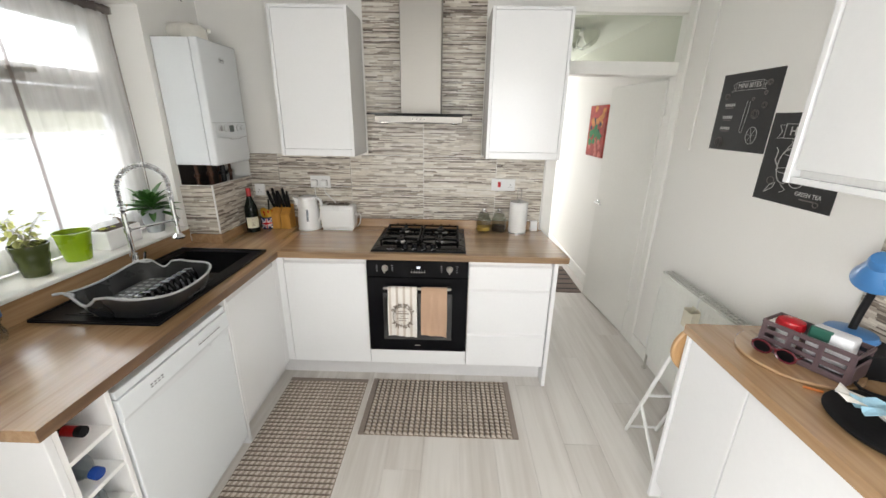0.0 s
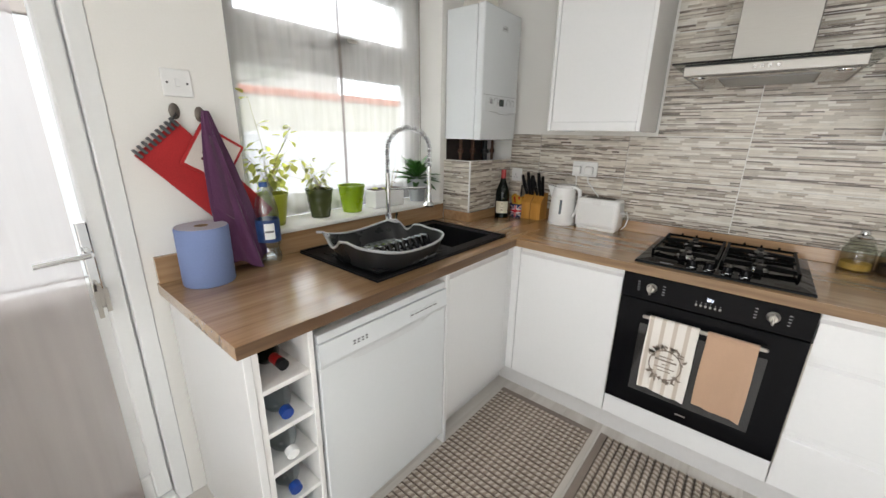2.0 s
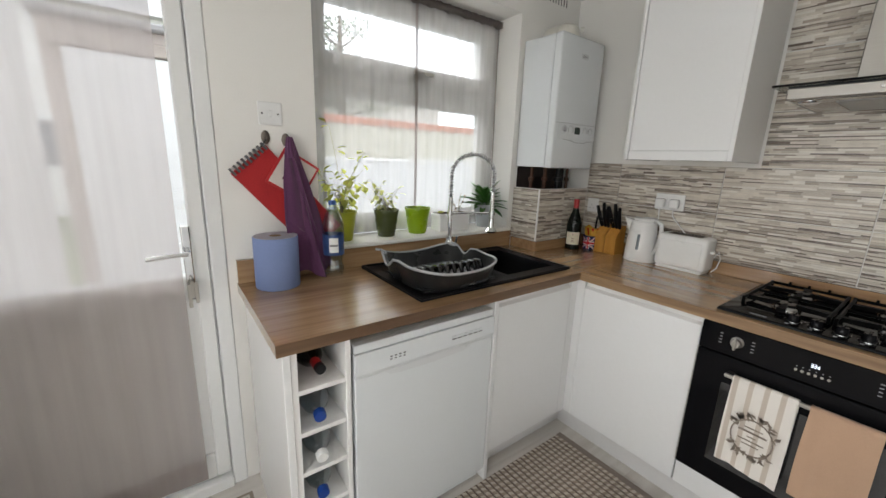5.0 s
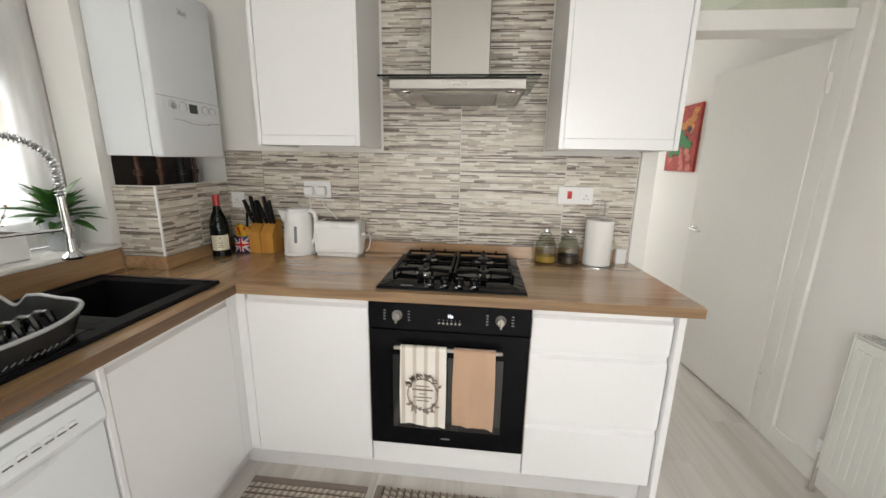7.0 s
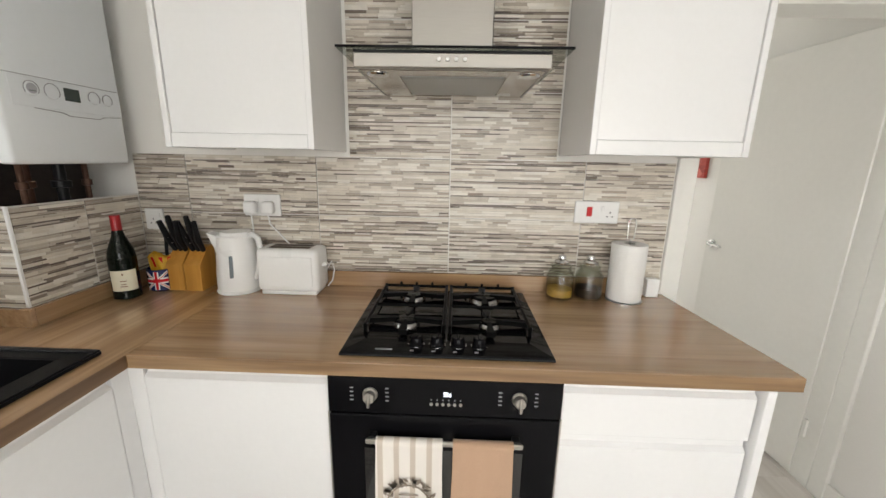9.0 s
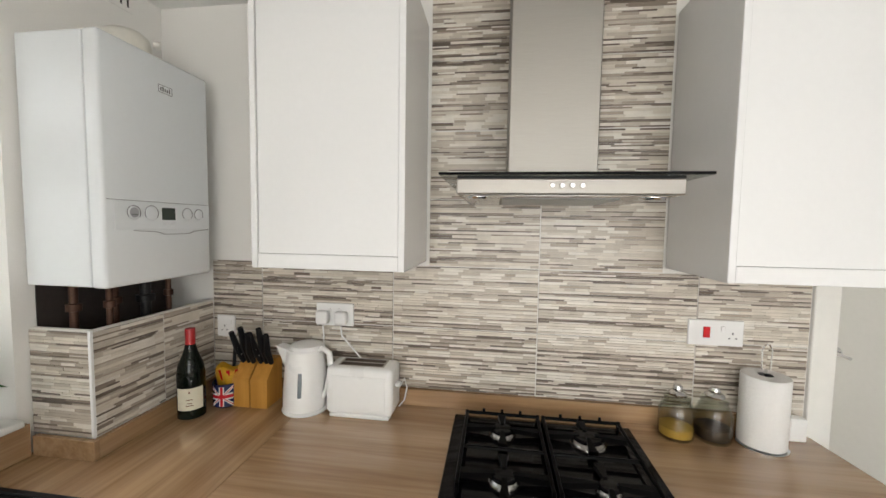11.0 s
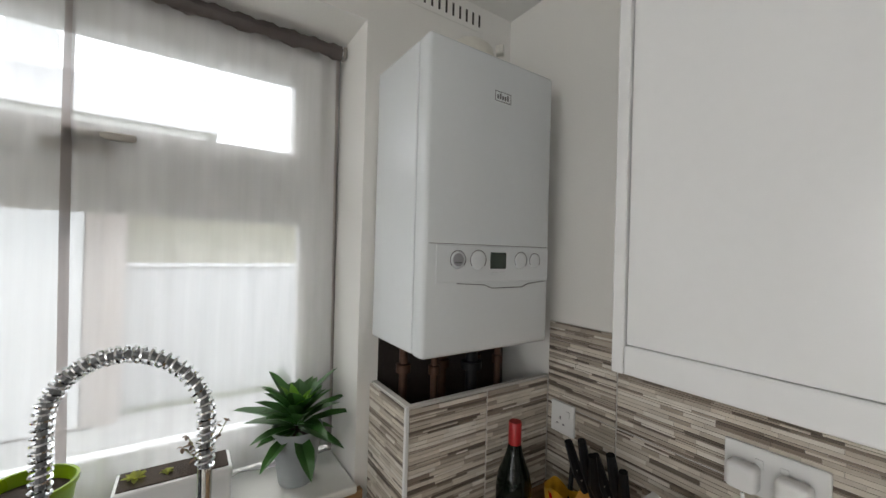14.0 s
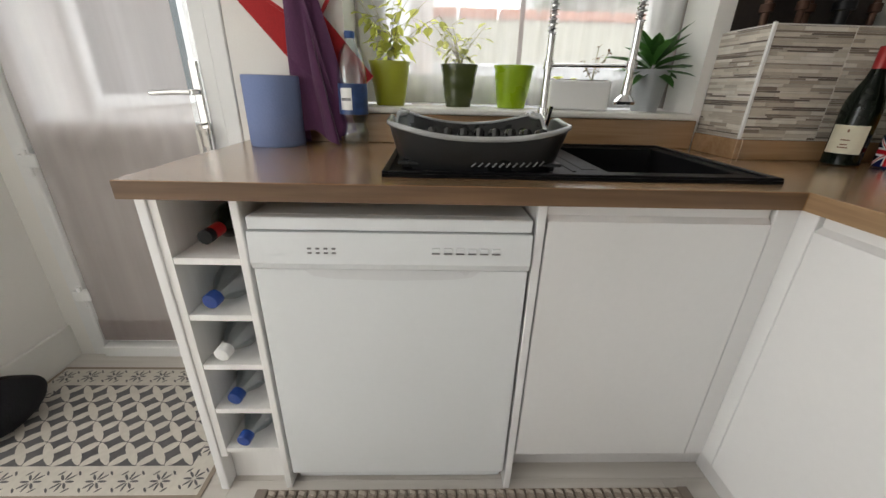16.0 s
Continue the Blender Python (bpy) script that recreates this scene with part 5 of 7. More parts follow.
for k in range(9):
    a = k * 2.399
    leaf_mesh(b2, (-0.075, -0.632, 1.185), (math.cos(a), math.sin(a), 1.6 + 0.15 * k), (0, 0, 1), rnd_.uniform(0.06, 0.095), rnd_.uniform(0.022, 0.032), 0.4)
part("young_leaves", b2, leafy("bright_green_leaf", (0.16, 0.36, 0.03), 0.35, 0.4), p5, "bright green young leaves", True)
part("leaves", b, DARKLEAF, p5, smooth=True)

# ---- things along the window wall ----
sw = thing("light_switch", "white single light switch on the wall", "switch", (0.0, -1.84, 1.52))
part("plate", box(0.0005, 0.009, -1.883, -1.798, 1.520, 1.604, 0.003, 2), PLASTIC, sw)
part("rocker", box(0.0092, 0.013, -1.847, -1.834, 1.551, 1.575, 0.001), PLASTIC, sw)
for y in (-1.869, -1.812):
    part("screw", rod((0.009, y, 1.562), (0.0098, y, 1.562), 0.0035, 10), GREYPLAST, sw)
HOOK = surface("aged_pewter", (0.16, 0.14, 0.12), 0.4, 0.8, vary=0.2)
for y, z in ((-1.861, 1.475), (-1.787, 1.468)):
    h = thing("wall_hook", "small dark metal hook stuck on the wall", "hook", (0, y, z), "wall hooks")
    own = lathe([(0, 0), (0.016, 0), (0.016, 0.003), (0.012, 0.006), (0, 0.007)], m=pose(0, 0, 0, 0, 90, 0), seg=20)
    bmesh.ops.scale(own, verts=own.verts, vec=(1, 1, 1.6))
    bmesh.ops.translate(own, verts=own.verts, vec=(0.0005, y, z))
    sweep([(0.006, y, z - 0.005), (0.022, y, z - 0.016), (0.028, y, z - 0.008), (0.028, y, z + 0.004)], 0.003, 6, own)
    part("hook", own, HOOK, h, smooth=True)

RED = surface("red_cotton", (0.42, 0.02, 0.022), 0.95, vary=0.15, bump=0.6, bscale=220, sheen=0.2)
gl_ = thing("oven_glove", "red quilted double oven glove hung on a hook", "oven glove", (0.02, -1.861, 1.46), "")
ang = radians(41)


def glove(u, v):
    lx, ly = (u - 0.5) * 0.168, -v * 0.44
    y = lx * math.cos(ang) - ly * math.sin(ang)
    z = lx * math.sin(ang) + ly * math.cos(ang)
    edge = math.sin(math.pi * u) * math.sin(math.pi * min(1, v * 3 + 0.05))
    return (0.016 + 0.010 * edge + 0.004 * v, -1.930 + y, 1.392 + z)


part("quilt", sheet(glove, 14, 26, 0.010), RED, gl_, smooth=True)
b = bmesh.new()
for k in range(9):
    own = box(-0.0075, 0.0075, -0.0042, 0.0042, -0.016, 0.016, 0.001)
    lx = (k + 0.5) / 9 * 0.168 - 0.084
    merge(b, own, Matrix.Translation((0.0225, -1.930 + lx * math.cos(ang), 1.392 + lx * math.sin(ang))) @ pose(0, 0, 0, 41, 0, 0))
part("trim_stripe", b, surface("grey_stripe", (0.10, 0.10, 0.105), 0.9), gl_, "grey and black striped end trim")
b = sweep([(0.02, -1.885, 1.435), (0.026, -1.868, 1.462), (0.026, -1.862, 1.47)], 0.003, 6)
part("loop", b, surface("black_tape", (0.03, 0.03, 0.03), 0.9), gl_)
hd_ = thing("pot_holder", "red and white printed square pot holder", "pot holder", (0.02, -1.80, 1.33))
m = Matrix.Translation((0.0335, -1.775, 1.335)) @ pose(0, 0, 0, -32, 0, 0)
part("pad", merge(None, box(-0.004, 0.004, -0.078, 0.078, -0.078, 0.078, 0.004, 2), m), RED, hd_, smooth=True)
part("printed_panel", merge(None, box(0.0042, 0.0052, -0.068, 0.068, -0.068, 0.068), m), surface("cream_cloth", (0.66, 0.60, 0.55), 0.95, vary=0.08, bump=0.4, bscale=300), hd_, "cream panel with dark marks")
b = bmesh.new()
for k, (z, w) in enumerate(((0.03, 0.03), (0.012, 0.042), (-0.008, 0.036), (-0.028, 0.03))):
    for j in range(4):
        yy = -w + j * w * 0.55
        merge(b, box(0.0053, 0.006, yy, yy + w * 0.36, z - 0.006, z + 0.003), m)
part("lettering_bars", b, surface("dark_red_ink", (0.10, 0.03, 0.03), 0.9), hd_)

PURPLE = surface("purple_towelling", (0.095, 0.028, 0.085), 0.98, vary=0.2, bump=0.8, bscale=260, sheen=0.4)
tl_ = thing("hand_towel", "purple towel gathered on a wall hook", "towel", (0.03, -1.785, 0.93))


def drape(u, v):
    a = 2 * math.pi * u
    f = 1 - v
    w = 0.010 + 0.070 * f ** 0.8 - 0.016 * max(0, f - 0.6)
    fold = 1 + 0.26 * math.sin(5 * a + 2.2 * f) * min(1, f * 3) + 0.12 * math.sin(9 * a + 4 * f)
    yy = -1.785 + 0.055 * f ** 1.3 + w * math.cos(a) * fold
    xx = 0.047 + 0.022 * f + (0.008 + 0.028 * f) * math.sin(a) * fold
    return (max(0.024, xx), yy, 0.935 + 0.545 * v + 0.02 * (1 - v) * math.cos(3 * a))


part("cloth", sheet(drape, 60, 36), PURPLE, tl_, smooth=True)
part("hanging_tip", sheet(lambda u, v: (0.085 + 0.006 * math.sin(6 * u), -1.815 + 0.12 * u * (0.3 + 0.7 * (1 - v)), 1.16 + 0.24 * v - 0.10 * u * (1 - v)), 12, 12, 0.004), PURPLE, tl_, smooth=True)

br = thing("paper_roll", "large blue paper towel roll standing on worktop", "paper roll", (0.105, -1.872, WT))
BLUE = surface("blue_paper", (0.20, 0.26, 0.47), 0.9, vary=0.05, bump=0.35, bscale=160)
part("roll", lathe([(0.022, 0), (0.079, 0), (0.081, 0.004), (0.081, 0.194), (0.079, 0.198), (0.022, 0.198)], 0.105, -1.872, WT + 0.0005, 40), BLUE, br, smooth=True)
part("core", lathe([(0.019, 0.001), (0.0215, 0.001), (0.0215, 0.199), (0.019, 0.199), (0.019, 0.001)], 0.105, -1.872, WT + 0.0005, 24), surface("cardboard", (0.30, 0.20, 0.12), 0.9), br, "cardboard core", True)
part("paper_end", lathe([(0.0225, 0), (0.078, 0), (0.078, 0.0012), (0.0225, 0.0012)], 0.105, -1.872, WT + 0.1987, 40), surface("pale_blue_paper", (0.42, 0.40, 0.46), 0.95, bump=0.5, bscale=120), br, "pale paper end")
BX, BY = 0.078, -1.635
wb = thing("water_bottle", "clear plastic water bottle with a navy label", "bottle", (BX, BY, WT))


def petal_foot(u, v):
    """Lower part of the bottle with five lobes."""
    a, z = 2 * math.pi * u, 0.062 * v
    lobe = 1 - 0.16 * (1 - v) ** 1.5 * (0.5 + 0.5 * math.cos(5 * a))
    r = (0.034 + 0.009 * math.sin(math.pi * min(1, v * 1.1)) ** 0.7) * lobe
    return (BX + r * math.cos(a), BY + r * math.sin(a), WT + 0.0005 + z)


part("foot", sheet(petal_foot, 50, 8), CLEAR, wb, smooth=True)
part("bottle", lathe([(0.0365, 0.062), (0.034, 0.07), (0.040, 0.08), (0.0435, 0.095), (0.0435, 0.185), (0.044, 0.20), (0.042, 0.225), (0.034, 0.262), (0.022, 0.286), (0.0135, 0.298), (0.0135, 0.312), (0, 0.312)], BX, BY, WT + 0.0005, 36), CLEAR, wb, smooth=True)
part("label", lathe([(0.0437, 0.094), (0.0444, 0.094), (0.0444, 0.182), (0.0437, 0.182)], BX, BY, WT + 0.0005, 36), surface("navy_label", (0.022, 0.055, 0.17), 0.4, vary=0.3, scale=30), wb, "navy blue label", True)
part("label_patch", sheet(lambda u, v: (BX + 0.0449 * math.cos(-0.75 + u * 0.85), BY + 0.0449 * math.sin(-0.75 + u * 0.85), WT + 0.108 + v * 0.062), 10, 1), PLASTIC, wb, "white patch on the label")
part("label_bar", sheet(lambda u, v: (BX + 0.0453 * math.cos(-0.68 + u * 0.7), BY + 0.0453 * math.sin(-0.68 + u * 0.7), WT + 0.134 + v * 0.008), 8, 1), INK, wb)
part("cap", lathe([(0, 0), (0.0155, 0), (0.0155, 0.016), (0.014, 0.018), (0, 0.018)], BX, BY, WT + 0.305), surface("navy_cap", (0.02, 0.07, 0.24), 0.4), wb, "navy cap", True)

# bottles in the rack
CAPBLUE = surface("blue_cap", (0.004, 0.04, 0.24), 0.35)
CAPWHITE = surface("white_cap", (0.75, 0.76, 0.76), 0.35)
DARKGLASS = surface("dark_wine_glass", (0.005, 0.008, 0.005), 0.06, coat=0.0, rvary=0.02, spec=0.22)
for k, (z, cap) in enumerate(((0.591, CAPBLUE), (0.448, CAPWHITE), (0.304, CAPBLUE), (0.161, CAPBLUE))):
    t = thing("water_bottle", "clear plastic water bottle lying in the rack", "bottle", (0.4, -1.872, z), "bottles in the rack")
    turn = pose(0, 0, 0, 0, 94, -7)
    y0, zb = -1.846, z + 0.0485 + 0.012
    prof = [(0, 0), (0.040, 0.002)]
    for q in range(12):
        prof.append((0.0465 if q % 2 else 0.0435, 0.012 + 0.0165 * q))
    prof += [(0.0465, 0.215), (0.037, 0.25), (0.017, 0.282), (0.0145, 0.30), (0, 0.30)]
    part("bottle", lathe(prof, 0.287 + 0.006 * (k % 2), y0, zb, m=turn), PETGLASS, t, smooth=True)
    part("cap", lathe([(0, 0), (0.0185, 0), (0.0185, 0.022), (0.017, 0.024), (0, 0.024)], 0.579 + 0.006 * (k % 2), y0 - 0.0358, zb - 0.0203, m=turn), cap, t, "blue cap" if cap == CAPBLUE else "white cap", True)
t = thing("wine_bottle", "dark wine bottle with red foil lying in the rack", "bottle", (0.4, -1.872, 0.736), "bottles in the rack")
part("bottle", lathe([(0, 0), (0.035, 0.003), (0.0425, 0.015), (0.0425, 0.18), (0.034, 0.21), (0.0145, 0.235), (0.0145, 0.26), (0, 0.26)], 0.285, -1.872, 0.7795, m=pose(0, 0, 0, 0, 90, 0)), DARKGLASS, t, smooth=True)
part("foil", lathe([(0, 0), (0.0155, 0), (0.0155, 0.045), (0, 0.047)], 0.525, -1.872, 0.7795, m=pose(0, 0, 0, 0, 90, 0)), surface("red_foil", (0.40, 0.01, 0.012), 0.3), t, "red foil neck", True)
part("foil_end", lathe([(0, 0), (0.0162, 0), (0.0162, 0.02), (0, 0.021)], 0.565, -1.872, 0.7795, m=pose(0, 0, 0, 0, 90, 0)), BLACKMAT, t, "black foil end", True)

# ---- things along the cooker wall ----
wn_ = thing("wine_bottle", "dark wine bottle with cream label and red foil", "bottle", (0.278, -0.213, WT))
part("bottle", lathe([(0, 0.004), (0.034, 0), (0.0425, 0.004), (0.0425, 0.150), (0.038, 0.18), (0.020, 0.228), (0.0145, 0.255), (0.0145, 0.30), (0, 0.30)], 0.278, -0.213, WT + 0.0005, 32), DARKGLASS, wn_, smooth=True)
part("foil", lathe([(0.0148, 0), (0.0155, 0.0), (0.0155, 0.058), (0.0145, 0.06), (0, 0.06)], 0.278, -0.213, WT + 0.244, 24), surface("red_capsule", (0.36, 0.012, 0.015), 0.35), wn_, "red foil neck", True)
part("label", sheet(lambda u, v: (0.278 + 0.0431 * math.cos(-2.0 + u * 2.0), -0.213 + 0.0431 * math.sin(-2.0 + u * 2.0), WT + 0.035 + v * 0.075), 16, 1), surface("cream_label", (0.70, 0.66, 0.52), 0.7), wn_, "cream paper label", True)
b = bmesh.new()
for z, w in ((0.092, 0.1), (0.07, 0.45), (0.058, 0.35), (0.05, 0.5)):
    sheet(lambda u, v, z=z, w=w: (0.278 + 0.0434 * math.cos(-1.0 - w / 2 + u * w), -0.213 + 0.0434 * math.sin(-1.0 - w / 2 + u * w), WT + z + v * (0.008 if w < 0.2 else 0.003)), 6, 1, bm=b)
part("lettering_bars", b, surface("brown_ink", (0.20, 0.09, 0.05), 0.8), wn_)

mg = thing("flag_mug", "mug with a red white blue flag print", "mug", (0.336, -0.115, WT))
NAVY = surface("navy_glaze", (0.012, 0.016, 0.07), 0.2)
part("mug", lathe([(0, 0), (0.040, 0), (0.0465, 0.006), (0.0472, 0.085), (0.045, 0.087), (0.043, 0.083), (0.042, 0.008), (0, 0.008)], 0.336, -0.115, WT + 0.0005, 32), NAVY, mg, smooth=True)


def flagband(a0, z0, a1, z1, w, r, bm):
    sheet(lambda u, v: (0.336 + r * math.cos(a0 + (a1 - a0) * u), -0.115 + r * math.sin(a0 + (a1 - a0) * u), WT + z0 + (z1 - z0) * u + (v - 0.5) * w), 10, 1, bm=bm)


WHITECLOTH = surface("white_glaze", (0.72, 0.72, 0.70), 0.25)
REDGLAZE = surface("red_glaze", (0.48, 0.012, 0.02), 0.25)
b = bmesh.new()
flagband(-2.1, 0.012, -0.5, 0.078, 0.012, 0.0476, b)
flagband(-2.1, 0.078, -0.5, 0.012, 0.012, 0.0476, b)
flagband(-2.1, 0.045, -0.5, 0.045, 0.022, 0.0477, b)
flagband(-1.47, 0.045, -1.13, 0.045, 0.070, 0.04765, b)
part("white_cross", b, WHITECLOTH, mg, "white flag crosses", True)
b = bmesh.new()
flagband(-2.1, 0.045, -0.5, 0.045, 0.012, 0.0480, b)
flagband(-1.40, 0.045, -1.20, 0.045, 0.070, 0.0481, b)
flagband(-2.1, 0.012, -0.5, 0.078, 0.004, 0.0479, b)
flagband(-2.1, 0.078, -0.5, 0.012, 0.004, 0.0479, b)
part("red_cross", b, REDGLAZE, mg, "red flag crosses", True)
pk = thing("tea_packet", "crumpled yellow and red foil packet in the mug", "packet", (0.336, -0.10, WT + 0.02))


def packet(u, v):
    a = 2 * math.pi * u
    r = 0.030 + 0.012 * v + 0.004 * math.sin(5 * a + 3 * v)
    return (0.336 + 1.1 * r * math.cos(a), -0.105 + 0.7 * r * math.sin(a), WT + 0.03 + v * (0.105 + 0.01 * math.sin(3 * a)))


part("foil", sheet(packet, 40, 10), islands("packet_foil", [(0.0, (0.55, 0.30, 0.02)), (0.5, (0.55, 0.30, 0.02))], 0.3), pk, smooth=True)
for a in (-2.0, -1.3, -0.6):
    part("red_band", sheet(lambda u, v, a=a: (0.336 + 1.12 * (0.031 + 0.012 * v) * math.cos(a + 0.28 * u), -0.105 - 0.001 + 0.72 * (0.031 + 0.012 * v) * math.sin(a + 0.28 * u), WT + 0.09 + v * 0.042), 6, 4), REDGLAZE, pk)
tn = thing("kitchen_tongs", "black kitchen utensil standing in the mug", "utensil", (0.34, -0.09, WT + 0.02))
part("handle", sweep([(0.336, -0.09, WT + 0.02), (0.333, -0.072, WT + 0.12), (0.334, -0.065, WT + 0.20)], 0.006, 8), BLACKMAT, tn, smooth=True)

BLOCKWOOD = wood("amber_beech", (0.36, 0.155, 0.022), (0.56, 0.28, 0.055), "z", 0.4)
for k, x0 in enumerate((0.372, 0.442)):
    kb = thing("knife_block", "amber wooden knife block with black-handled knives", "knife block", (x0 + 0.032, -0.10, WT), "knife blocks")
    prof = [(-0.135, WT + 0.0005), (-0.035, WT + 0.0005), (-0.035, WT + 0.165), (-0.075, WT + 0.165), (-0.135, WT + 0.105)]
    part("block", prism(prof, x0, x0 + 0.064, bev=0.002, m=Matrix(((0, 0, 1, 0), (1, 0, 0, 0), (0, 1, 0, 0), (0, 0, 0, 1)))), BLOCKWOOD, kb)
    for j, (dx, dz, lean) in enumerate(((0.014, 0.01, -0.02), (0.034, 0.03, 0.0), (0.052, 0.012, 0.014))):
        xx = x0 + dx
        own = sweep([(xx, -0.082, WT + 0.145), (xx + lean * 0.5, -0.105 - 0.008 * j, WT + 0.19 + dz), (xx + lean, -0.128 - 0.006 * j, WT + 0.262 + dz)], lambda f: 0.0088 + 0.0038 * math.sin(3.1 * f), 8)
        kn = part("knife", own, BLACKMAT, kb, "black knife handle", True)
        for q in (0.3, 0.6):
            part("rivet", rod((xx + lean * q - 0.010, -0.095 - 0.033 * q, WT + 0.16 + (0.07 + dz) * q), (xx + lean * q + 0.010, -0.095 - 0.033 * q, WT + 0.16 + (0.07 + dz) * q), 0.002, 6), STEEL, kn)

kt = thing("kettle", "white plastic jug kettle with water gauge", "kettle", (0.635, -0.095, WT))
b = lathe([(0, 0.012), (0.076, 0.012), (0.078, 0.02), (0.077, 0.075), (0.068, 0.17), (0.063, 0.210), (0.065, 0.217), (0.062, 0.222), (0, 0.226)], 0.633, -0.095, WT + 0.0005, 36)
part("jug", b, PLASTIC, kt, smooth=True)
part("lid", lathe([(0, 0), (0.058, 0), (0.054, 0.012), (0.02, 0.016), (0, 0.016)], 0.638, -0.095, WT + 0.2225, 30), PLASTIC, kt, smooth=True)
pr = [(-0.064, 0.216), (-0.112, 0.228), (-0.102, 0.206), (-0.070, 0.13)]
own = prism([(0.633 + q[0] + 0.012, WT + q[1]) for q in pr], -0.118, -0.072, m=Matrix(((1, 0, 0, 0), (0, 0, 1, 0), (0, 1, 0, 0), (0, 0, 0, 1))), bev=0.002)
part("spout", own, PLASTIC, kt)
part("handle", sweep([(0.685, -0.105, WT + 0.212), (0.707, -0.110, WT + 0.226), (0.731, -0.113, WT + 0.212), (0.738, -0.114, WT + 0.165), (0.730, -0.113, WT + 0.12), (0.722, -0.112, WT + 0.08), (0.706, -0.109, WT + 0.055), (0.695, -0.108, WT + 0.05)], 0.0105, 10), PLASTIC, kt, smooth=True)
part("base", lathe([(0, 0), (0.080, 0), (0.082, 0.004), (0.078, 0.0115), (0, 0.0115)], 0.633, -0.095, WT + 0.0005, 36), PLASTIC, kt, smooth=True)
part("water_gauge", merge(None, box(-0.007, 0.007, -0.003, 0.003, -0.042, 0.042, 0.0028, 2), Matrix.Translation((0.648, -0.167, WT + 0.110)) @ pose(0, 0, 0, -7.5, 0, 12)), surface("gauge_grey", (0.16, 0.19, 0.21), 0.15), kt, "grey water gauge", True)

ts = thing("toaster", "white plastic two-slice toaster on the worktop", "toaster", (0.85, -0.09, WT))
part("body", box(0.732, 0.968, -0.150, -0.032, WT + 0.012, WT + 0.178, 0.018, 4), PLASTIC, ts, smooth=True)
part("foot_plate", box(0.744, 0.956, -0.145, -0.037, WT + 0.0005, WT + 0.014, 0.003), PLASTIC, ts)
part("front_panel", box(0.755, 0.945, -0.1525, -0.149, WT + 0.035, WT + 0.150, 0.0015), PLASTIC, ts)
for y in (-0.108, -0.072):
    part("slot", box(0.775, 0.925, y - 0.012, y + 0.012, WT + 0.1765, WT + 0.179), surface("brown_slot", (0.06, 0.035, 0.025), 0.6), ts, "dark bread slot")
part("slot_surround", box(0.768, 0.932, -0.126, -0.054, WT + 0.1772, WT + 0.1783), STEEL, ts)
part("lever", box(0.967, 0.986, -0.108, -0.082, WT + 0.105, WT + 0.118, 0.003), PLASTIC, ts)


def socket(x0, x1, z0, z1, label, rockers, holes, name="socket"):
    t = thing(name, label, "socket", ((x0 + x1) / 2, -0.008, z0))
    part("plate", box(x0, x1, -0.017, -0.0075, z0, z1, 0.003, 2), PLASTIC, t)
    zc = (z0 + z1) / 2
    for x in rockers:
        part("rocker", box(x - 0.006, x + 0.006, -0.020, -0.0168, zc + 0.006, zc + 0.024, 0.001), PLASTIC, t)
    for x in holes:
        b = bmesh.new()
        box(x - 0.002, x + 0.002, -0.0175, -0.0169, zc - 0.004, zc + 0.004, bm=b)
        for dx in (-0.010, 0.010):
            box(x + dx - 0.003, x + dx + 0.003, -0.0175, -0.0169, zc - 0.018, zc - 0.014, bm=b)
        part("pin_slots", b, INK, t)
    return t


s1 = socket(0.636, 0.782, 1.193, 1.279, "white double wall socket with two plugs in", (0.690, 0.725), ())
s2 = socket(1.940, 2.108, 1.195, 1.280, "white cooker switch and socket with red rocker", (2.045,), (2.075,), "cooker_switch")
part("rocker", box(1.985, 2.005, -0.0215, -0.0168, 1.222, 1.258, 0.001), surface("red_rocker", (0.55, 0.008, 0.012), 0.3), s2, "red rocker")
socket(0.223, 0.297, 1.128, 1.212, "white single wall socket", (0.28,), (0.255,))
for x, q in ((0.672, (0.690, -0.045, 0.99)), (0.742, (0.93, -0.03, 0.985))):
    pg = thing("plug", "white plug in the wall socket", "plug", (x, -0.03, 1.2), "plugs")
    part("body", box(x - 0.024, x + 0.024, -0.055, -0.0215, 1.205, 1.254, 0.010, 3), PLASTIC, pg, smooth=True)
    end = Vector(q)
    mid = Vector(((x + end.x) / 2, -0.045, (1.196 + end.z) / 2 - 0.02))
    part("cable", sweep([Vector((x, -0.038, 1.198)), Vector((x + 0.004, -0.04, 1.165)), mid, end.lerp(mid, 0.3), end], 0.0032, 7), PLASTIC, pg, "white cable", True)
pg = thing("toaster_cable", "white cable looped behind the toaster", "cable", (0.98, -0.03, WT))
part("cable", sweep([(0.965, -0.05, 0.985), (0.985, -0.04, 1.02), (0.993, -0.035, 0.985), (0.985, -0.04, 0.94), (0.965, -0.04, 0.9145)], 0.003, 7), PLASTIC, pg, smooth=True)

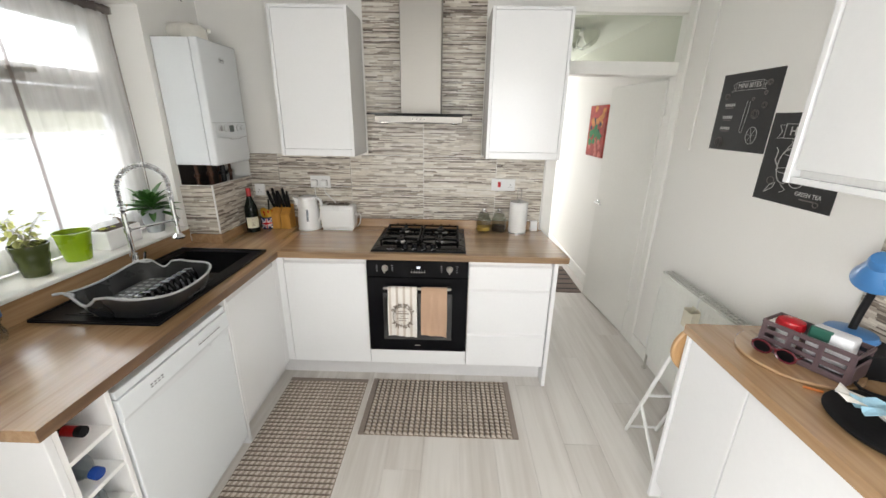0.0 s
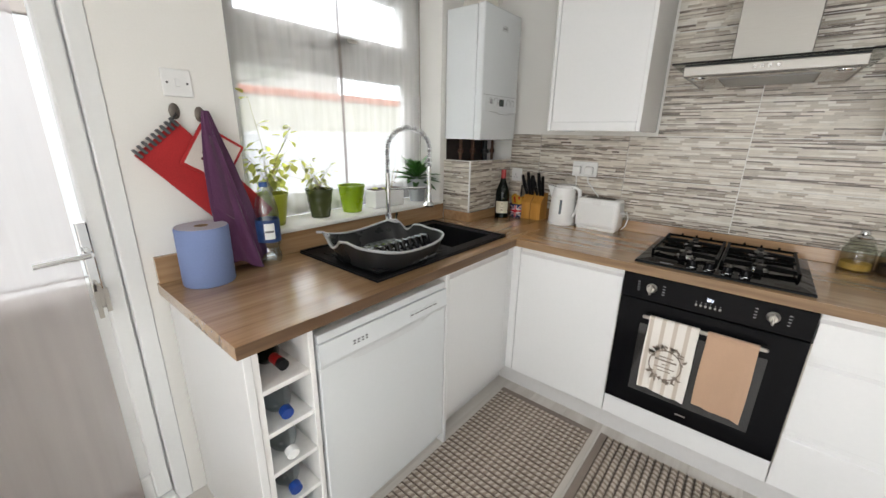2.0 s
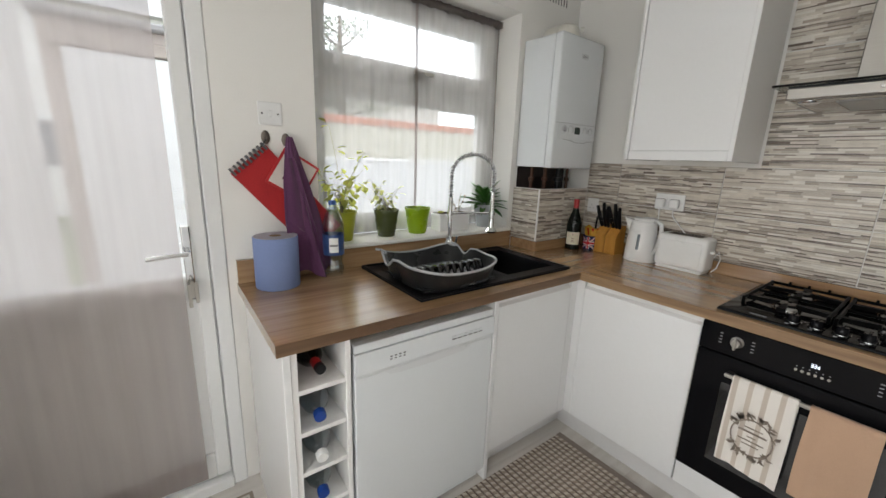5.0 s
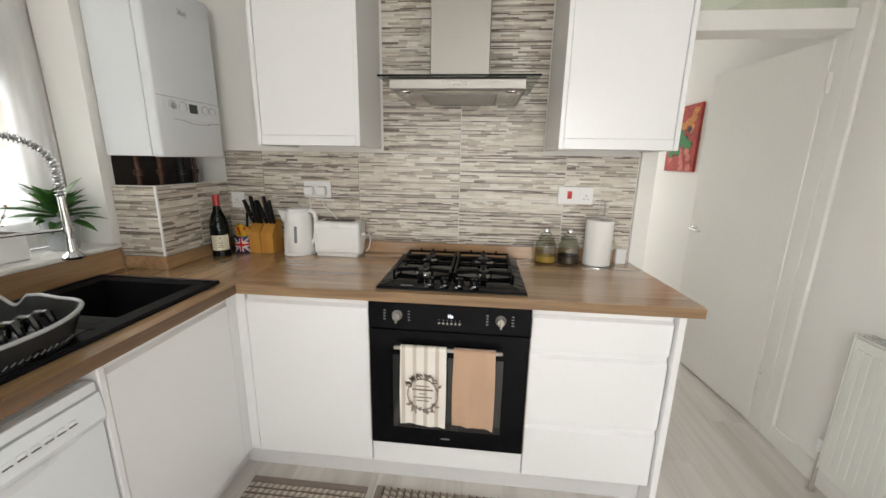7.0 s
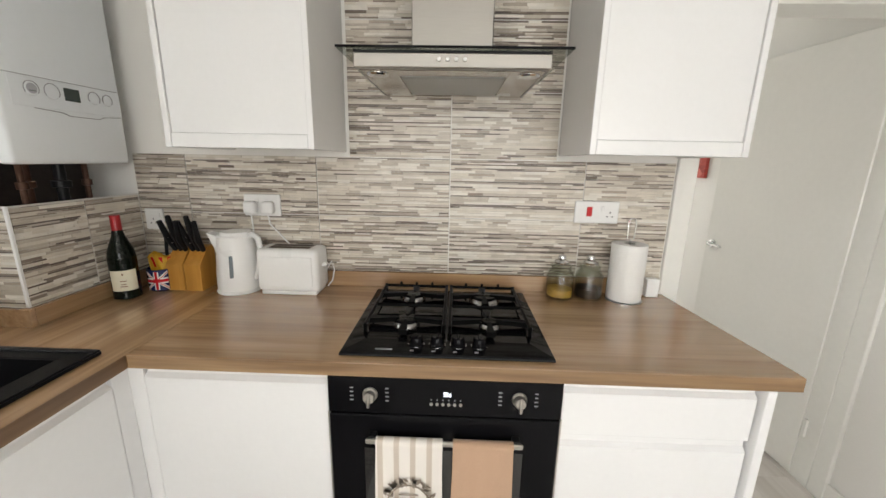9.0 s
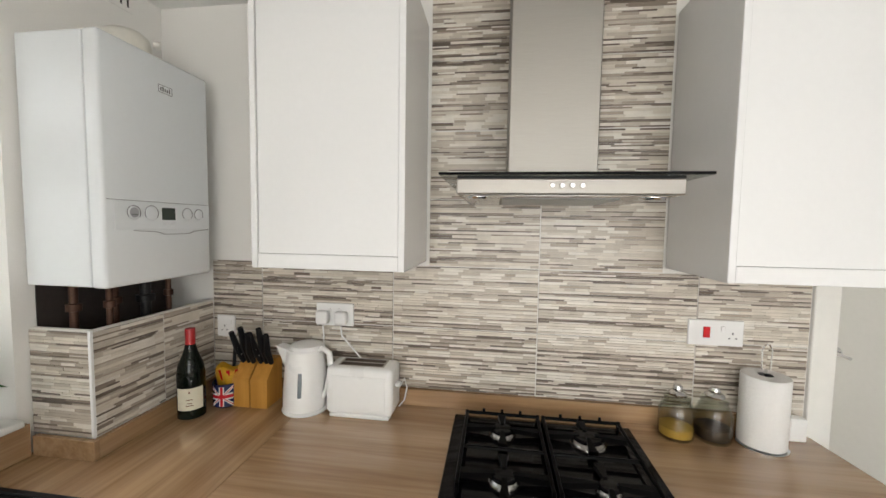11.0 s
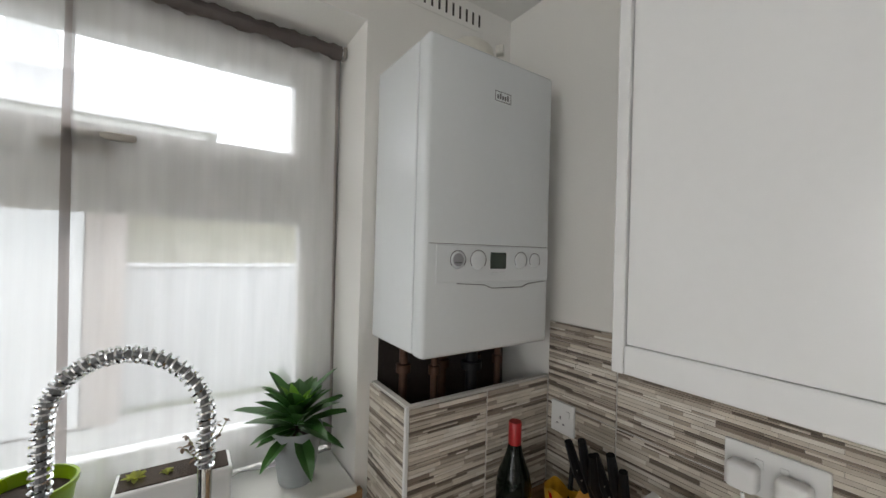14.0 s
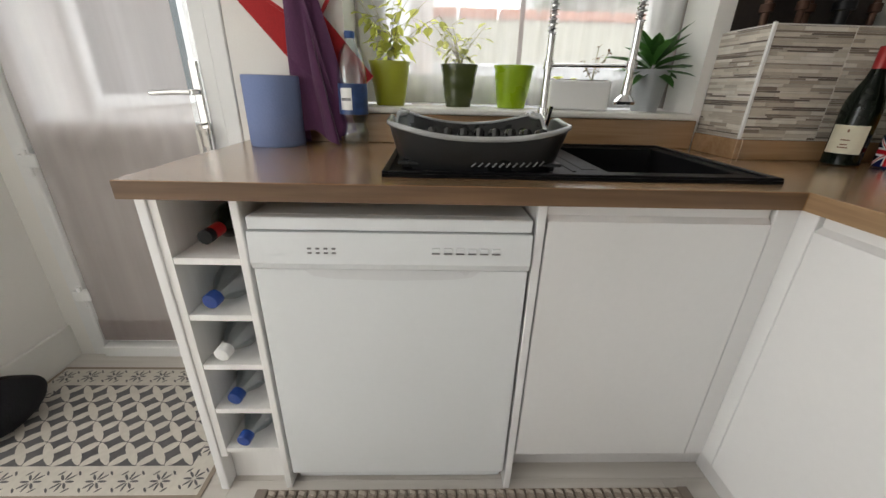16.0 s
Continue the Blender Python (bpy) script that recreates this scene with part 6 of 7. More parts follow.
for k, (x, col, fill, lab) in enumerate(((1.892, (0.50, 0.30, 0.05), 0.022, "glass jar with silver lid, a little yellow spice"), (2.002, (0.035, 0.018, 0.010), 0.03, "glass jar with silver lid, some dark coffee"))):
    j = thing("glass_jar", lab, "jar", (x, -0.072, WT), "glass jars")
    part("jar", lathe([(0, 0), (0.049, 0), (0.052, 0.006), (0.052, 0.085), (0.043, 0.108), (0.036, 0.118), (0.038, 0.122), (0.035, 0.122), (0.033, 0.117), (0.049, 0.083), (0.049, 0.008), (0, 0.006)], x, -0.072, WT + 0.0005, 30), JARGLASS, j, smooth=True)
    part("contents", lathe([(0, 0.0065), (0.048, 0.0085), (0.0485, 0.012 + fill), (0.02, 0.016 + fill), (0, 0.014 + fill)], x, -0.072, WT + 0.0005, 24), surface("jar_powder", col, 0.9, vary=0.3, bscale=300, bump=0.5), j)
    part("lid", lathe([(0, 0.0), (0.037, 0), (0.039, 0.006), (0.030, 0.012), (0.014, 0.016), (0.013, 0.024), (0.016, 0.03), (0.012, 0.04), (0, 0.042)], x, -0.072, WT + 0.1225, 26), JARGLASS, j, "glass lid", True)
    part("lid_knob", lathe([(0, 0), (0.027, 0.0), (0.029, 0.006), (0.022, 0.012), (0.014, 0.015), (0.015, 0.024), (0.010, 0.032), (0, 0.034)], x, -0.072, WT + 0.136, 20), CHROME, j, "chrome knob", True)
kr = thing("kitchen_roll", "white kitchen paper roll on a wire holder", "paper roll", (2.133, -0.088, WT))
part("roll", lathe([(0.02, 0), (0.0615, 0), (0.063, 0.003), (0.063, 0.212), (0.0615, 0.215), (0.02, 0.215)], 2.133, -0.088, WT + 0.008, 40), surface("white_paper", (0.80, 0.79, 0.77), 0.95, vary=0.02, bump=0.6, bscale=120), kr, smooth=True)
b = lathe([(0, 0), (0.068, 0), (0.068, 0.004), (0, 0.006)], 2.133, -0.088, WT + 0.0005, 30)
rod((2.133, -0.088, WT), (2.133, -0.088, WT + 0.24), 0.004, 8, b)
sweep([(2.121, -0.088, WT + 0.24), (2.119, -0.088, WT + 0.30), (2.127, -0.088, WT + 0.318), (2.139, -0.088, WT + 0.318), (2.147, -0.088, WT + 0.30), (2.145, -0.088, WT + 0.24)], 0.0025, 6, b)
part("holder", b, CHROME, kr, "chrome wire holder", True)
wbx = thing("socket_box", "small white plastic box on the worktop", "socket box", (2.27, -0.04, WT))
part("box", box(2.235, 2.285, -0.055, -0.022, WT + 0.0005, WT + 0.075, 0.004, 2), PLASTIC, wbx)

# plaster vent above the boiler
vt = thing("wall_vent", "white slotted ventilator high on the wall", "vent", (0.0, -0.26, 2.28))
part("plate", box(0.0005, 0.003, -0.40, -0.12, 2.306, 2.374, 0.001), PAINT, vt)
for k in range(11):
    part("slot", box(0.0028, 0.0036, -0.391 + 0.025 * k, -0.384 + 0.025 * k, 2.322, 2.360), SHADOWGAP, vt, "dark slot")

# ---- rugs and mat ----
CORDPALE = surface("cream_cord", (0.56, 0.495, 0.425), 0.95, vary=0.16, bump=0.6, bscale=260)
CORDMID = surface("taupe_cord", (0.345, 0.285, 0.235), 0.95, vary=0.18, bump=0.6, bscale=260)
CORDDARK = surface("dark_brown_cord", (0.19, 0.152, 0.123), 0.95, vary=0.2, bump=0.6, bscale=200)
BINDING = surface("taupe_binding", (0.26, 0.215, 0.185), 0.95, vary=0.12, bump=0.6, bscale=240)


def cord_mesh(length, name, mats, seed, half=0.0128):
    """Braided cord along x, of plump slanted stitches in two alternating yarns."""
    rnd = random.Random(seed)
    vs, fs, mi = [], [], []
    n = int(length / 0.0135)
    step = length / n
    for k in range(n):
        x0 = k * step + rnd.uniform(-0.0012, 0.0012)
        x1 = x0 + step * 1.05
        sl = 0.009
        if k == n - 1:
            x1, sl = length - 0.004, 0.004
        h = rnd.uniform(0.0075, 0.0105)
        i = len(vs)
        vs += [(x0, -half, 0.001), (x1, -half, 0.001), (x1 + sl, half, 0.001), (x0 + sl, half, 0.001),
               (x0 + 0.002 + sl * 0.22, -half * 0.55, h), (x1 - 0.003 + sl * 0.22, -half * 0.55, h), (x1 - 0.003 + sl * 0.78, half * 0.55, h), (x0 + 0.002 + sl * 0.78, half * 0.55, h)]
        fs += [(i + 4, i + 5, i + 6, i + 7), (i, i + 1, i + 5, i + 4), (i + 1, i + 2, i + 6, i + 5), (i + 2, i + 3, i + 7, i + 6), (i + 3, i, i + 4, i + 7)]
        mi += [k % 2 if len(mats) > 1 else 0] * 5
    me = bpy.data.meshes.new(name)
    me.from_pydata(vs, [], fs)
    me.polygons.foreach_set("material_index", mi)
    for mat in mats:
        me.materials.append(mat)
    return me


BACKING = surface("rug_backing", (0.27, 0.222, 0.18), 0.95, vary=0.15, bump=0.5, bscale=150)


def rug(x0, x1, y0, y1, along, label, z=0.0):
    t = thing("woven_rug", label, "rug", ((x0 + x1) / 2, (y0 + y1) / 2, z), "woven rugs")
    part("backing", box(x0, x1, y0, y1, z + 0.0006, z + 0.004, 0.001), BACKING, t)
    length, width = (y1 - y0, x1 - x0) if along == "y" else (x1 - x0, y1 - y0)
    length, width = length - 0.006, width - 0.066
    groups = round(width / 0.0885)
    pitch = width / groups
    pale = [cord_mesh(length, "cord", (CORDPALE, CORDMID), 30 + k) for k in range(3)]
    dark = cord_mesh(length, "cord_dark", (CORDDARK,), 40, 0.0024)
    for g in range(groups):
        for k, (f, me) in enumerate(((0.0, dark), (0.167, pale[0]), (0.333, dark), (0.50, pale[1]), (0.667, dark), (0.833, pale[2]))):
            o = new("cord", me)
            o.parent = t
            d = 0.033 + pitch * (g + f)
            if along == "y":
                o.matrix_basis = Matrix.Translation((x0 + d - t.location.x, y0 + 0.003 - t.location.y, 0.0035)) @ pose(0, 0, 0, 0, 0, 90)
            else:
                o.matrix_basis = Matrix.Translation((x0 + 0.003 - t.location.x, y0 + d - t.location.y, 0.0035))
            tagged(o, kind="stuff")
    for k in (0, 1):
        if along == "y":
            a = x0 if k == 0 else x1 - 0.032
            part("binding", box(a, a + 0.032, y0 - 0.001, y1 + 0.001, z + 0.003, z + 0.008, 0.002), BINDING, t)
        else:
            a = y0 if k == 0 else y1 - 0.032
            part("binding", box(x0 - 0.001, x1 + 0.001, a, a + 0.032, z + 0.003, z + 0.008, 0.002), BINDING, t)
    return t


rug(1.163, 2.06, -1.079, -0.600, "y", "beige and brown braided woven rug before the oven")
rug(0.608, 1.126, -1.88, -0.612, "x", "beige and brown braided woven rug before the sink")

mt = thing("floor_mat", "patterned grey and cream tile-print mat by back door", "mat", (0.38, -2.42, 0))
MX0, MX1, MY0, MY1 = 0.088, 0.635, -2.865, -2.03
MATC = surface("cream_vinyl", (0.62, 0.585, 0.52), 0.6, vary=0.08, scale=15)
MATG = surface("dark_grey_vinyl", (0.115, 0.11, 0.115), 0.6, vary=0.15, scale=20)
MATB = surface("brown_edge", (0.30, 0.25, 0.20), 0.8, vary=0.1)
part("backing", box(MX0, MX1, MY0, MY1, 0.0006, 0.004, 0.001), MATB, mt)
part("border_print", box(MX0 + 0.014, MX1 - 0.014, MY0 + 0.014, MY1 - 0.014, 0.0035, 0.0046), MATC, mt)
c_ = 0.0845
nx, ny = 4, 8
gx0, gy0 = (MX0 + MX1) / 2 - nx * c_ / 2, (MY0 + MY1) / 2 - ny * c_ / 2
part("centre_print", box(gx0, gx0 + nx * c_, gy0, gy0 + ny * c_, 0.0045, 0.0051), MATG, mt)
b = bmesh.new()


def petal(b, cx, cy, ang_, ln, w, z):
    own = bmesh.new()
    pts = [(ln * math.cos(math.pi * k / 6) / 2, w * math.sin(math.pi * k / 6) ** 1.2 / 2) for k in range(7)] + [(-ln * math.cos(math.pi * k / 6) / 2, -w * math.sin(math.pi * k / 6) ** 1.2 / 2) for k in range(1, 6)]
    own.faces.new([own.verts.new((x, y, z)) for x, y in pts])
    merge(b, own, Matrix.Translation((cx, cy, 0)) @ pose(0, 0, 0, 0, 0, ang_))


for i in range(nx):
    for j in range(ny):
        x, y = gx0 + (i + 0.5) * c_, gy0 + (j + 0.5) * c_
        petal(b, x, y, 45, c_ * 1.35, c_ * 0.30, 0.0056)
        for dx, dy in ((-0.25, 0.25), (0.25, -0.25)):
            petal(b, x + dx * c_, y + dy * c_, -45, c_ * 0.68, c_ * 0.34, 0.0055)
tagged(part("leaf_print", b, MATC, mt), kind="stuff")
b = bmesh.new()
rnd_ = random.Random(21)
cells = [(MX0 + 0.06 + k * 0.106, y) for k in range(5) for y in (MY0 + 0.05, MY1 - 0.05)] + [(x, MY0 + 0.14 + k * 0.092) for k in range(7) for x in (MX0 + 0.055, MX1 - 0.055)]
for x, y in cells:
    for k in range(8):
        a = k * math.pi / 4
        petal(b, x + 0.018 * math.cos(a), y + 0.018 * math.sin(a), math.degrees(a), 0.026, 0.007, 0.0053)
    for k in range(4):
        a = math.pi / 4 + k * math.pi / 2
        petal(b, x + 0.037 * math.cos(a), y + 0.037 * math.sin(a), math.degrees(a) + 90, 0.02, 0.006, 0.0053)
tagged(part("flower_print", b, MATG, mt), kind="stuff")
bg = thing("black_bag", "soft black rounded bag lying on the floor", "bag", (0.385, -2.785, 0))


def lump(u, v):
    a, e = 2 * math.pi * u, math.pi * (v - 0.5)
    return (0.385 + 0.135 * math.cos(a) * math.cos(e), -2.785 + 0.075 * math.sin(a) * math.cos(e), 0.006 + 0.085 * (1 + math.sin(e)) * (1 + 0.08 * math.cos(a * 3)))


part("body", sheet(lump, 30, 16), surface("black_felt", (0.006, 0.006, 0.008), 1.0, vary=0.4, bump=0.8, bscale=180), bg, smooth=True)


# ---- right-hand counter ----
RX = 2.607
rc = thing("worktop", "oak-effect laminate worktop on the side counter", "worktop", (2.86, -2.2, UND))
part("board", box(RX, EAST - 0.0005, -3.05, -1.364, UND, WT, 0.0015), TOP_Y, rc)
for y0, y1 in ((-1.698, -1.392), (-2.296, -1.700), (-2.894, -2.298)):
    u = thing("base_cabinet", "glossy white handleless side base cabinet", "cabinet", (2.86, (y0 + y1) / 2, 0.1), "side base cabinets")
    part("body", box(RX + 0.045, EAST - 0.002, y0, y1, 0.10, UND - 0.001), CARCASS, u)
    part("door", box(RX + 0.022, RX + 0.043, y0 + 0.002, y1 - 0.002, 0.105, UND - 0.008, 0.0025, 2), GLOSS, u)
u = thing("end_panel", "glossy white end panel of the side counter", "cabinet panel", (2.86, -1.38, 0))
part("panel", box(RX + 0.012, EAST - 0.03, -1.391, -1.372, 0, UND - 0.001, 0.002), GLOSS, u)
u = thing("plinth", "pale grey plinth below the side counter", "plinth", (2.68, -2.1, 0))
part("board", box(2.672, 2.688, -2.894, -1.392, 0, 0.10), PLINTH, u)

wc = thing("wall_cabinet", "glossy white handleless wall cabinet over the side counter", "cabinet", (2.95, -1.7, 1.49))
part("body", box(2.785, EAST - 0.002, -1.96, -1.462, 1.505, 2.28), CARCASS, wc)
part("side_panel", box(2.752, EAST - 0.002, -1.4615, -1.440, 1.492, 2.29, 0.0015), GLOSS, wc)
part("door", box(2.76, 2.78, -1.957, -1.466, 1.535, 2.28, 0.002), GLOSS, wc)
part("grip_rail", box(2.755, 2.784, -1.957, -1.463, 1.492, 1.512, 0.002), GLOSS, wc)
wc2 = thing("wall_cabinet", "glossy white handleless wall cabinet over the side counter", "cabinet", (2.95, -2.2, 1.49))
part("body", box(2.785, EAST - 0.002, -2.46, -1.963, 1.505, 2.28), CARCASS, wc2)
part("door", box(2.76, 2.78, -2.457, -1.966, 1.535, 2.28, 0.002), GLOSS, wc2)
part("grip_rail", box(2.755, 2.784, -2.457, -1.966, 1.492, 1.512, 0.002), GLOSS, wc2)
for k in range(2):
    for r_ in range(2):
        tile(0.518, 0.2385, facing(EAST, -1.48 - 0.52 * k, 0.935 + 0.24 * r_, (-1, 0, 0)), wall_east, 200 + 2 * k + r_)

# things on the side counter
PLUM = surface("plum_brown_plastic", (0.085, 0.055, 0.06), 0.4, vary=0.1)
bk = thing("storage_basket", "plum-brown slatted plastic basket on round board", "basket", (2.86, -1.585, WT + 0.012))
m = Matrix.Translation((2.862, -1.615, 0)) @ pose(0, 0, 0, 0, 0, -63)
HL, HW = 0.122, 0.058
part("floor", merge(None, box(-HL, HL, -HW, HW, WT + 0.0125, WT + 0.018, 0.002), m), PLUM, bk)
for sy in (-1, 1):
    b = bmesh.new()
    for z in (0.018, 0.047, 0.076, 0.105):
        merge(b, box(-HL, HL, sy * HW - 0.0025, sy * HW + 0.0025, WT + z, WT + z + 0.016, 0.002), m)
    for x in (-HL, -0.048, 0.032, HL - 0.016):
        merge(b, box(x, x + 0.016, sy * HW - 0.0028, sy * HW + 0.0028, WT + 0.013, WT + 0.12, 0.002), m)
    part("slatted_side", b, PLUM, bk)
for sx in (-1, 1):
    b = merge(None, box(sx * HL - 0.0025, sx * HL + 0.0025, -HW, HW, WT + 0.018, WT + 0.08, 0.002), m)
    merge(b, box(sx * HL - 0.003, sx * HL + 0.003, -HW, HW, WT + 0.108, WT + 0.122, 0.002), m)
    part("end_panel", b, PLUM, bk)
ob_ = thing("round_board", "round wooden serving board on the side counter", "board", (2.83, -1.60, WT))
part("board", lathe([(0, 0), (0.168, 0), (0.172, 0.004), (0.172, 0.008), (0.168, 0.0115), (0, 0.0115)], 2.855, -1.585, WT + 0.0005, 48), TOP_Y, ob_, smooth=True)
cn = thing("red_tin", "red and clear round tub in the basket", "tub", (2.86, -1.50, WT + 0.02))
part("tub", lathe([(0, 0), (0.03, 0), (0.034, 0.07), (0.036, 0.075), (0, 0.076)], 2.845, -1.54, WT + 0.0185, 24), PLASTIC, cn, smooth=True)
part("lid", lathe([(0, 0), (0.040, 0), (0.042, 0.012), (0.038, 0.026), (0.02, 0.034), (0, 0.035)], 2.845, -1.54, WT + 0.0955, 24), REDGLAZE, cn, "red lid", True)
pp = thing("paper_pack", "white and green paper packet in the basket", "packet", (2.88, -1.62, WT + 0.02))
b = merge(None, box(-0.06, 0.05, -0.028, 0.028, WT + 0.019, WT + 0.142, 0.008, 2), m @ Matrix.Translation((0.045, 0.010, 0)))
part("packet", b, surface("white_wrap", (0.72, 0.72, 0.74), 0.5, vary=0.08, scale=20), pp, smooth=True)
part("stripe", merge(None, box(-0.061, 0.0, -0.0285, -0.012, WT + 0.10, WT + 0.1428, 0.006, 2), m @ Matrix.Translation((0.045, 0.010, 0))), surface("dark_green_wrap", (0.02, 0.10, 0.07), 0.4), pp, "green stripe")
sg = thing("sunglasses", "dark red framed sunglasses by the basket", "sunglasses", (2.77, -1.60, WT + 0.012))
FRAME = surface("dark_red_acetate", (0.10, 0.012, 0.018), 0.15)
m2 = Matrix.Translation((2.760, -1.60, WT + 0.0125)) @ pose(0, 0, 0, 0, 0, -62)
for sx in (-1, 1):
    ring = [m2 @ Vector((sx * 0.034 + 0.028 * math.cos(a * math.pi / 10), -0.004, 0.024 + 0.021 * math.sin(a * math.pi / 10))) for a in range(20)]
    part("rim", sweep(ring, 0.0035, 6, closed=True), FRAME, sg, smooth=True)
    part("lens", merge(None, lathe([(0, 0), (0.026, 0), (0.026, 0.001), (0, 0.0015)], m=pose(0, 0, 0, 90), seg=20), m2 @ Matrix.Translation((sx * 0.034, -0.003, 0.024))), BLACKGLASS, sg, "dark lens")
    part("arm", sweep([m2 @ Vector((sx * 0.064, -0.002, 0.03)), m2 @ Vector((sx * 0.067, 0.05, 0.028)), m2 @ Vector((sx * 0.062, 0.12, 0.008))], 0.003, 6), FRAME, sg, smooth=True)
part("bridge", sweep([m2 @ Vector((-0.008, -0.004, 0.032)), m2 @ Vector((0, -0.005, 0.035)), m2 @ Vector((0.008, -0.004, 0.032))], 0.0032, 6), FRAME, sg, smooth=True)
sp_ = thing("black_box", "small matt black box behind the basket", "box", (3.02, -1.60, WT))
part("case", box(2.955, 3.095, -1.70, -1.50, WT + 0.0005, WT + 0.088, 0.006, 2), BLACKMAT, sp_)
LB = WT + 0.0885
lm = thing("desk_lamp", "blue desk lamp with a black stem, switched off", "lamp", (3.025, -1.575, LB))
LAMPBLUE = surface("lamp_blue", (0.06, 0.20, 0.46), 0.3)
part("base", lathe([(0, 0), (0.070, 0), (0.073, 0.006), (0.066, 0.018), (0.03, 0.026), (0, 0.028)], 3.015, -1.575, LB + 0.0005, 32), LAMPBLUE, lm, "blue round base", True)
part("stem", sweep([(3.015, -1.575, LB + 0.025), (3.018, -1.578, LB + 0.09), (3.022, -1.583, LB + 0.15), (3.02, -1.59, LB + 0.215)], 0.011, 10), BLACKMAT, lm, "black flexible stem", True)
m3 = Matrix.Translation((3.005, -1.60, LB + 0.245)) @ pose(0, 0, 0, 38, 0, -62)
sh = part("shade", lathe([(0, 0.065), (0.026, 0.062), (0.032, 0.05), (0.032, 0.03), (0.042, 0.018), (0.068, -0.028), (0.070, -0.034), (0.067, -0.034), (0.040, 0.014), (0.028, 0.03), (0.028, 0.05), (0, 0.055)], m=m3, seg=32), LAMPBLUE, lm, "blue bell shade", True)
part("bulb", lathe([(0, -0.025), (0.02, -0.015), (0.024, 0.0), (0.014, 0.03), (0, 0.03)], m=m3, seg=16), PLASTIC, sh, "white bulb", True)
tr_ = thing("black_tray", "round black tray with bundled cords on side counter", "tray", (2.83, -1.93, WT))
part("tray", lathe([(0, 0.002), (0.10, 0.002), (0.128, 0.004), (0.15, 0.018), (0.153, 0.018), (0.132, 0.0), (0, 0)], 2.84, -1.92, WT + 0.0005, 40), BLACKMAT, tr_, smooth=True)
cb = thing("coiled_cord", "coiled black power cord on the side counter", "cable", (2.93, -1.80, WT))
for k in range(3):
    rr = 0.075 + 0.008 * k
    part("cable", sweep([(2.985 + rr * math.cos(a * math.pi / 16), -1.765 + rr * math.sin(a * math.pi / 16), WT + 0.006 + 0.009 * k + 0.006 * math.sin(a * 0.7)) for a in range(33)], 0.005, 6), BLACKMAT, cb, smooth=True)
pt = thing("crumpled_paper", "crumpled white and pale blue wrappers on the tray", "wrapper", (2.83, -1.9, WT + 0.01))
rnd_ = random.Random(9)
for k, colr in enumerate(((0.62, 0.60, 0.56), (0.30, 0.50, 0.62), (0.66, 0.64, 0.60))):
    cxp, cyp = 2.80 + 0.035 * k, -1.88 - 0.02 * k
    jit = [[rnd_.uniform(-0.012, 0.012) for _ in range(7)] for _ in range(7)]
    mm = Matrix.Translation((cxp, cyp, WT + 0.012 + 0.012 * k)) @ pose(0, 0, 0, -12 + 9 * k, 15 - 12 * k, 35 * k - 50)
    own = sheet(lambda u, v: ((u - 0.5) * 0.17, (v - 0.5) * 0.07, 0.028 + jit[round(u * 6)][round(v * 6)]), 6, 6, 0.002)
    part("wrapper", merge(None, own, mm), surface("wrapper_film", colr, 0.35, vary=0.1, scale=30), pt)
pn = thing("pencil", "orange pencil stub on the side counter", "pencil", (2.77, -1.76, WT))
part("pencil", rod((2.745, -1.742, WT + 0.004), (2.785, -1.765, WT + 0.004), 0.0035, 6), surface("orange_paint", (0.55, 0.16, 0.02), 0.4), pn)

# ---- radiator ----
rd = thing("radiator", "white convector panel radiator below the posters", "radiator", (3.06, -0.9, 0.12))
RAD = surface("radiator_enamel", (0.78, 0.785, 0.74), 0.35, vary=0.02)
part("panel", box(3.035, 3.052, -1.30, -0.425, 0.145, 0.755, 0.006, 2), RAD, rd)
for k in range(25):
    part("flute", box(3.0332, 3.036, -1.285 + 0.034 * k, -1.261 + 0.034 * k, 0.19, 0.715, 0.0013, 2), RAD, rd)
part("side_cover", box(3.033, 3.10, -0.4248, -0.421, 0.15, 0.768, 0.001), RAD, rd)
part("side_cover", box(3.033, 3.10, -1.304, -1.3002, 0.15, 0.768, 0.001), RAD, rd)
b = bmesh.new()
for x in (3.038, 3.062, 3.092):
    box(x, x + 0.006, -1.30, -0.425, 0.757, 0.768, bm=b)
for k in range(28):
    box(3.044, 3.092, -1.296 + 0.0315 * k, -1.290 + 0.0315 * k, 0.757, 0.766, bm=b)
part("top_grille", b, surface("grille_grey_white", (0.58, 0.58, 0.54), 0.45), rd, "grey-white top grille")
b = rod((3.07, -0.385, 0.0), (3.07, -0.385, 0.19), 0.0075, 10)
rod((3.07, -0.385, 0.185), (3.07, -0.43, 0.19), 0.010, 10, b)
lathe([(0, 0), (0.018, 0), (0.018, 0.006), (0, 0.008)], 3.07, -0.385, 0.0005, 16, b)
vv = part("valve", b, surface("tarnished_pipe", (0.55, 0.53, 0.48), 0.4, 0.6), rd, "tarnished valve and pipe", True)
part("valve_head", lathe([(0, 0), (0.016, 0), (0.020, 0.012), (0.020, 0.05), (0.016, 0.058), (0, 0.058)], 3.07, -0.385, 0.20, 16), PLASTIC, vv, "white valve cap", True)
pg = thing("hanging_box", "small cream open box hooked on the radiator", "box", (3.0, -0.80, 0.62))
b = bmesh.new()
box(2.985, 3.028, -0.86, -0.857, 0.585, 0.69, bm=b)
box(2.985, 3.028, -0.783, -0.78, 0.585, 0.69, bm=b)
box(2.985, 2.988, -0.857, -0.783, 0.585, 0.68, bm=b)
box(3.025, 3.028, -0.857, -0.783, 0.585, 0.70, bm=b)
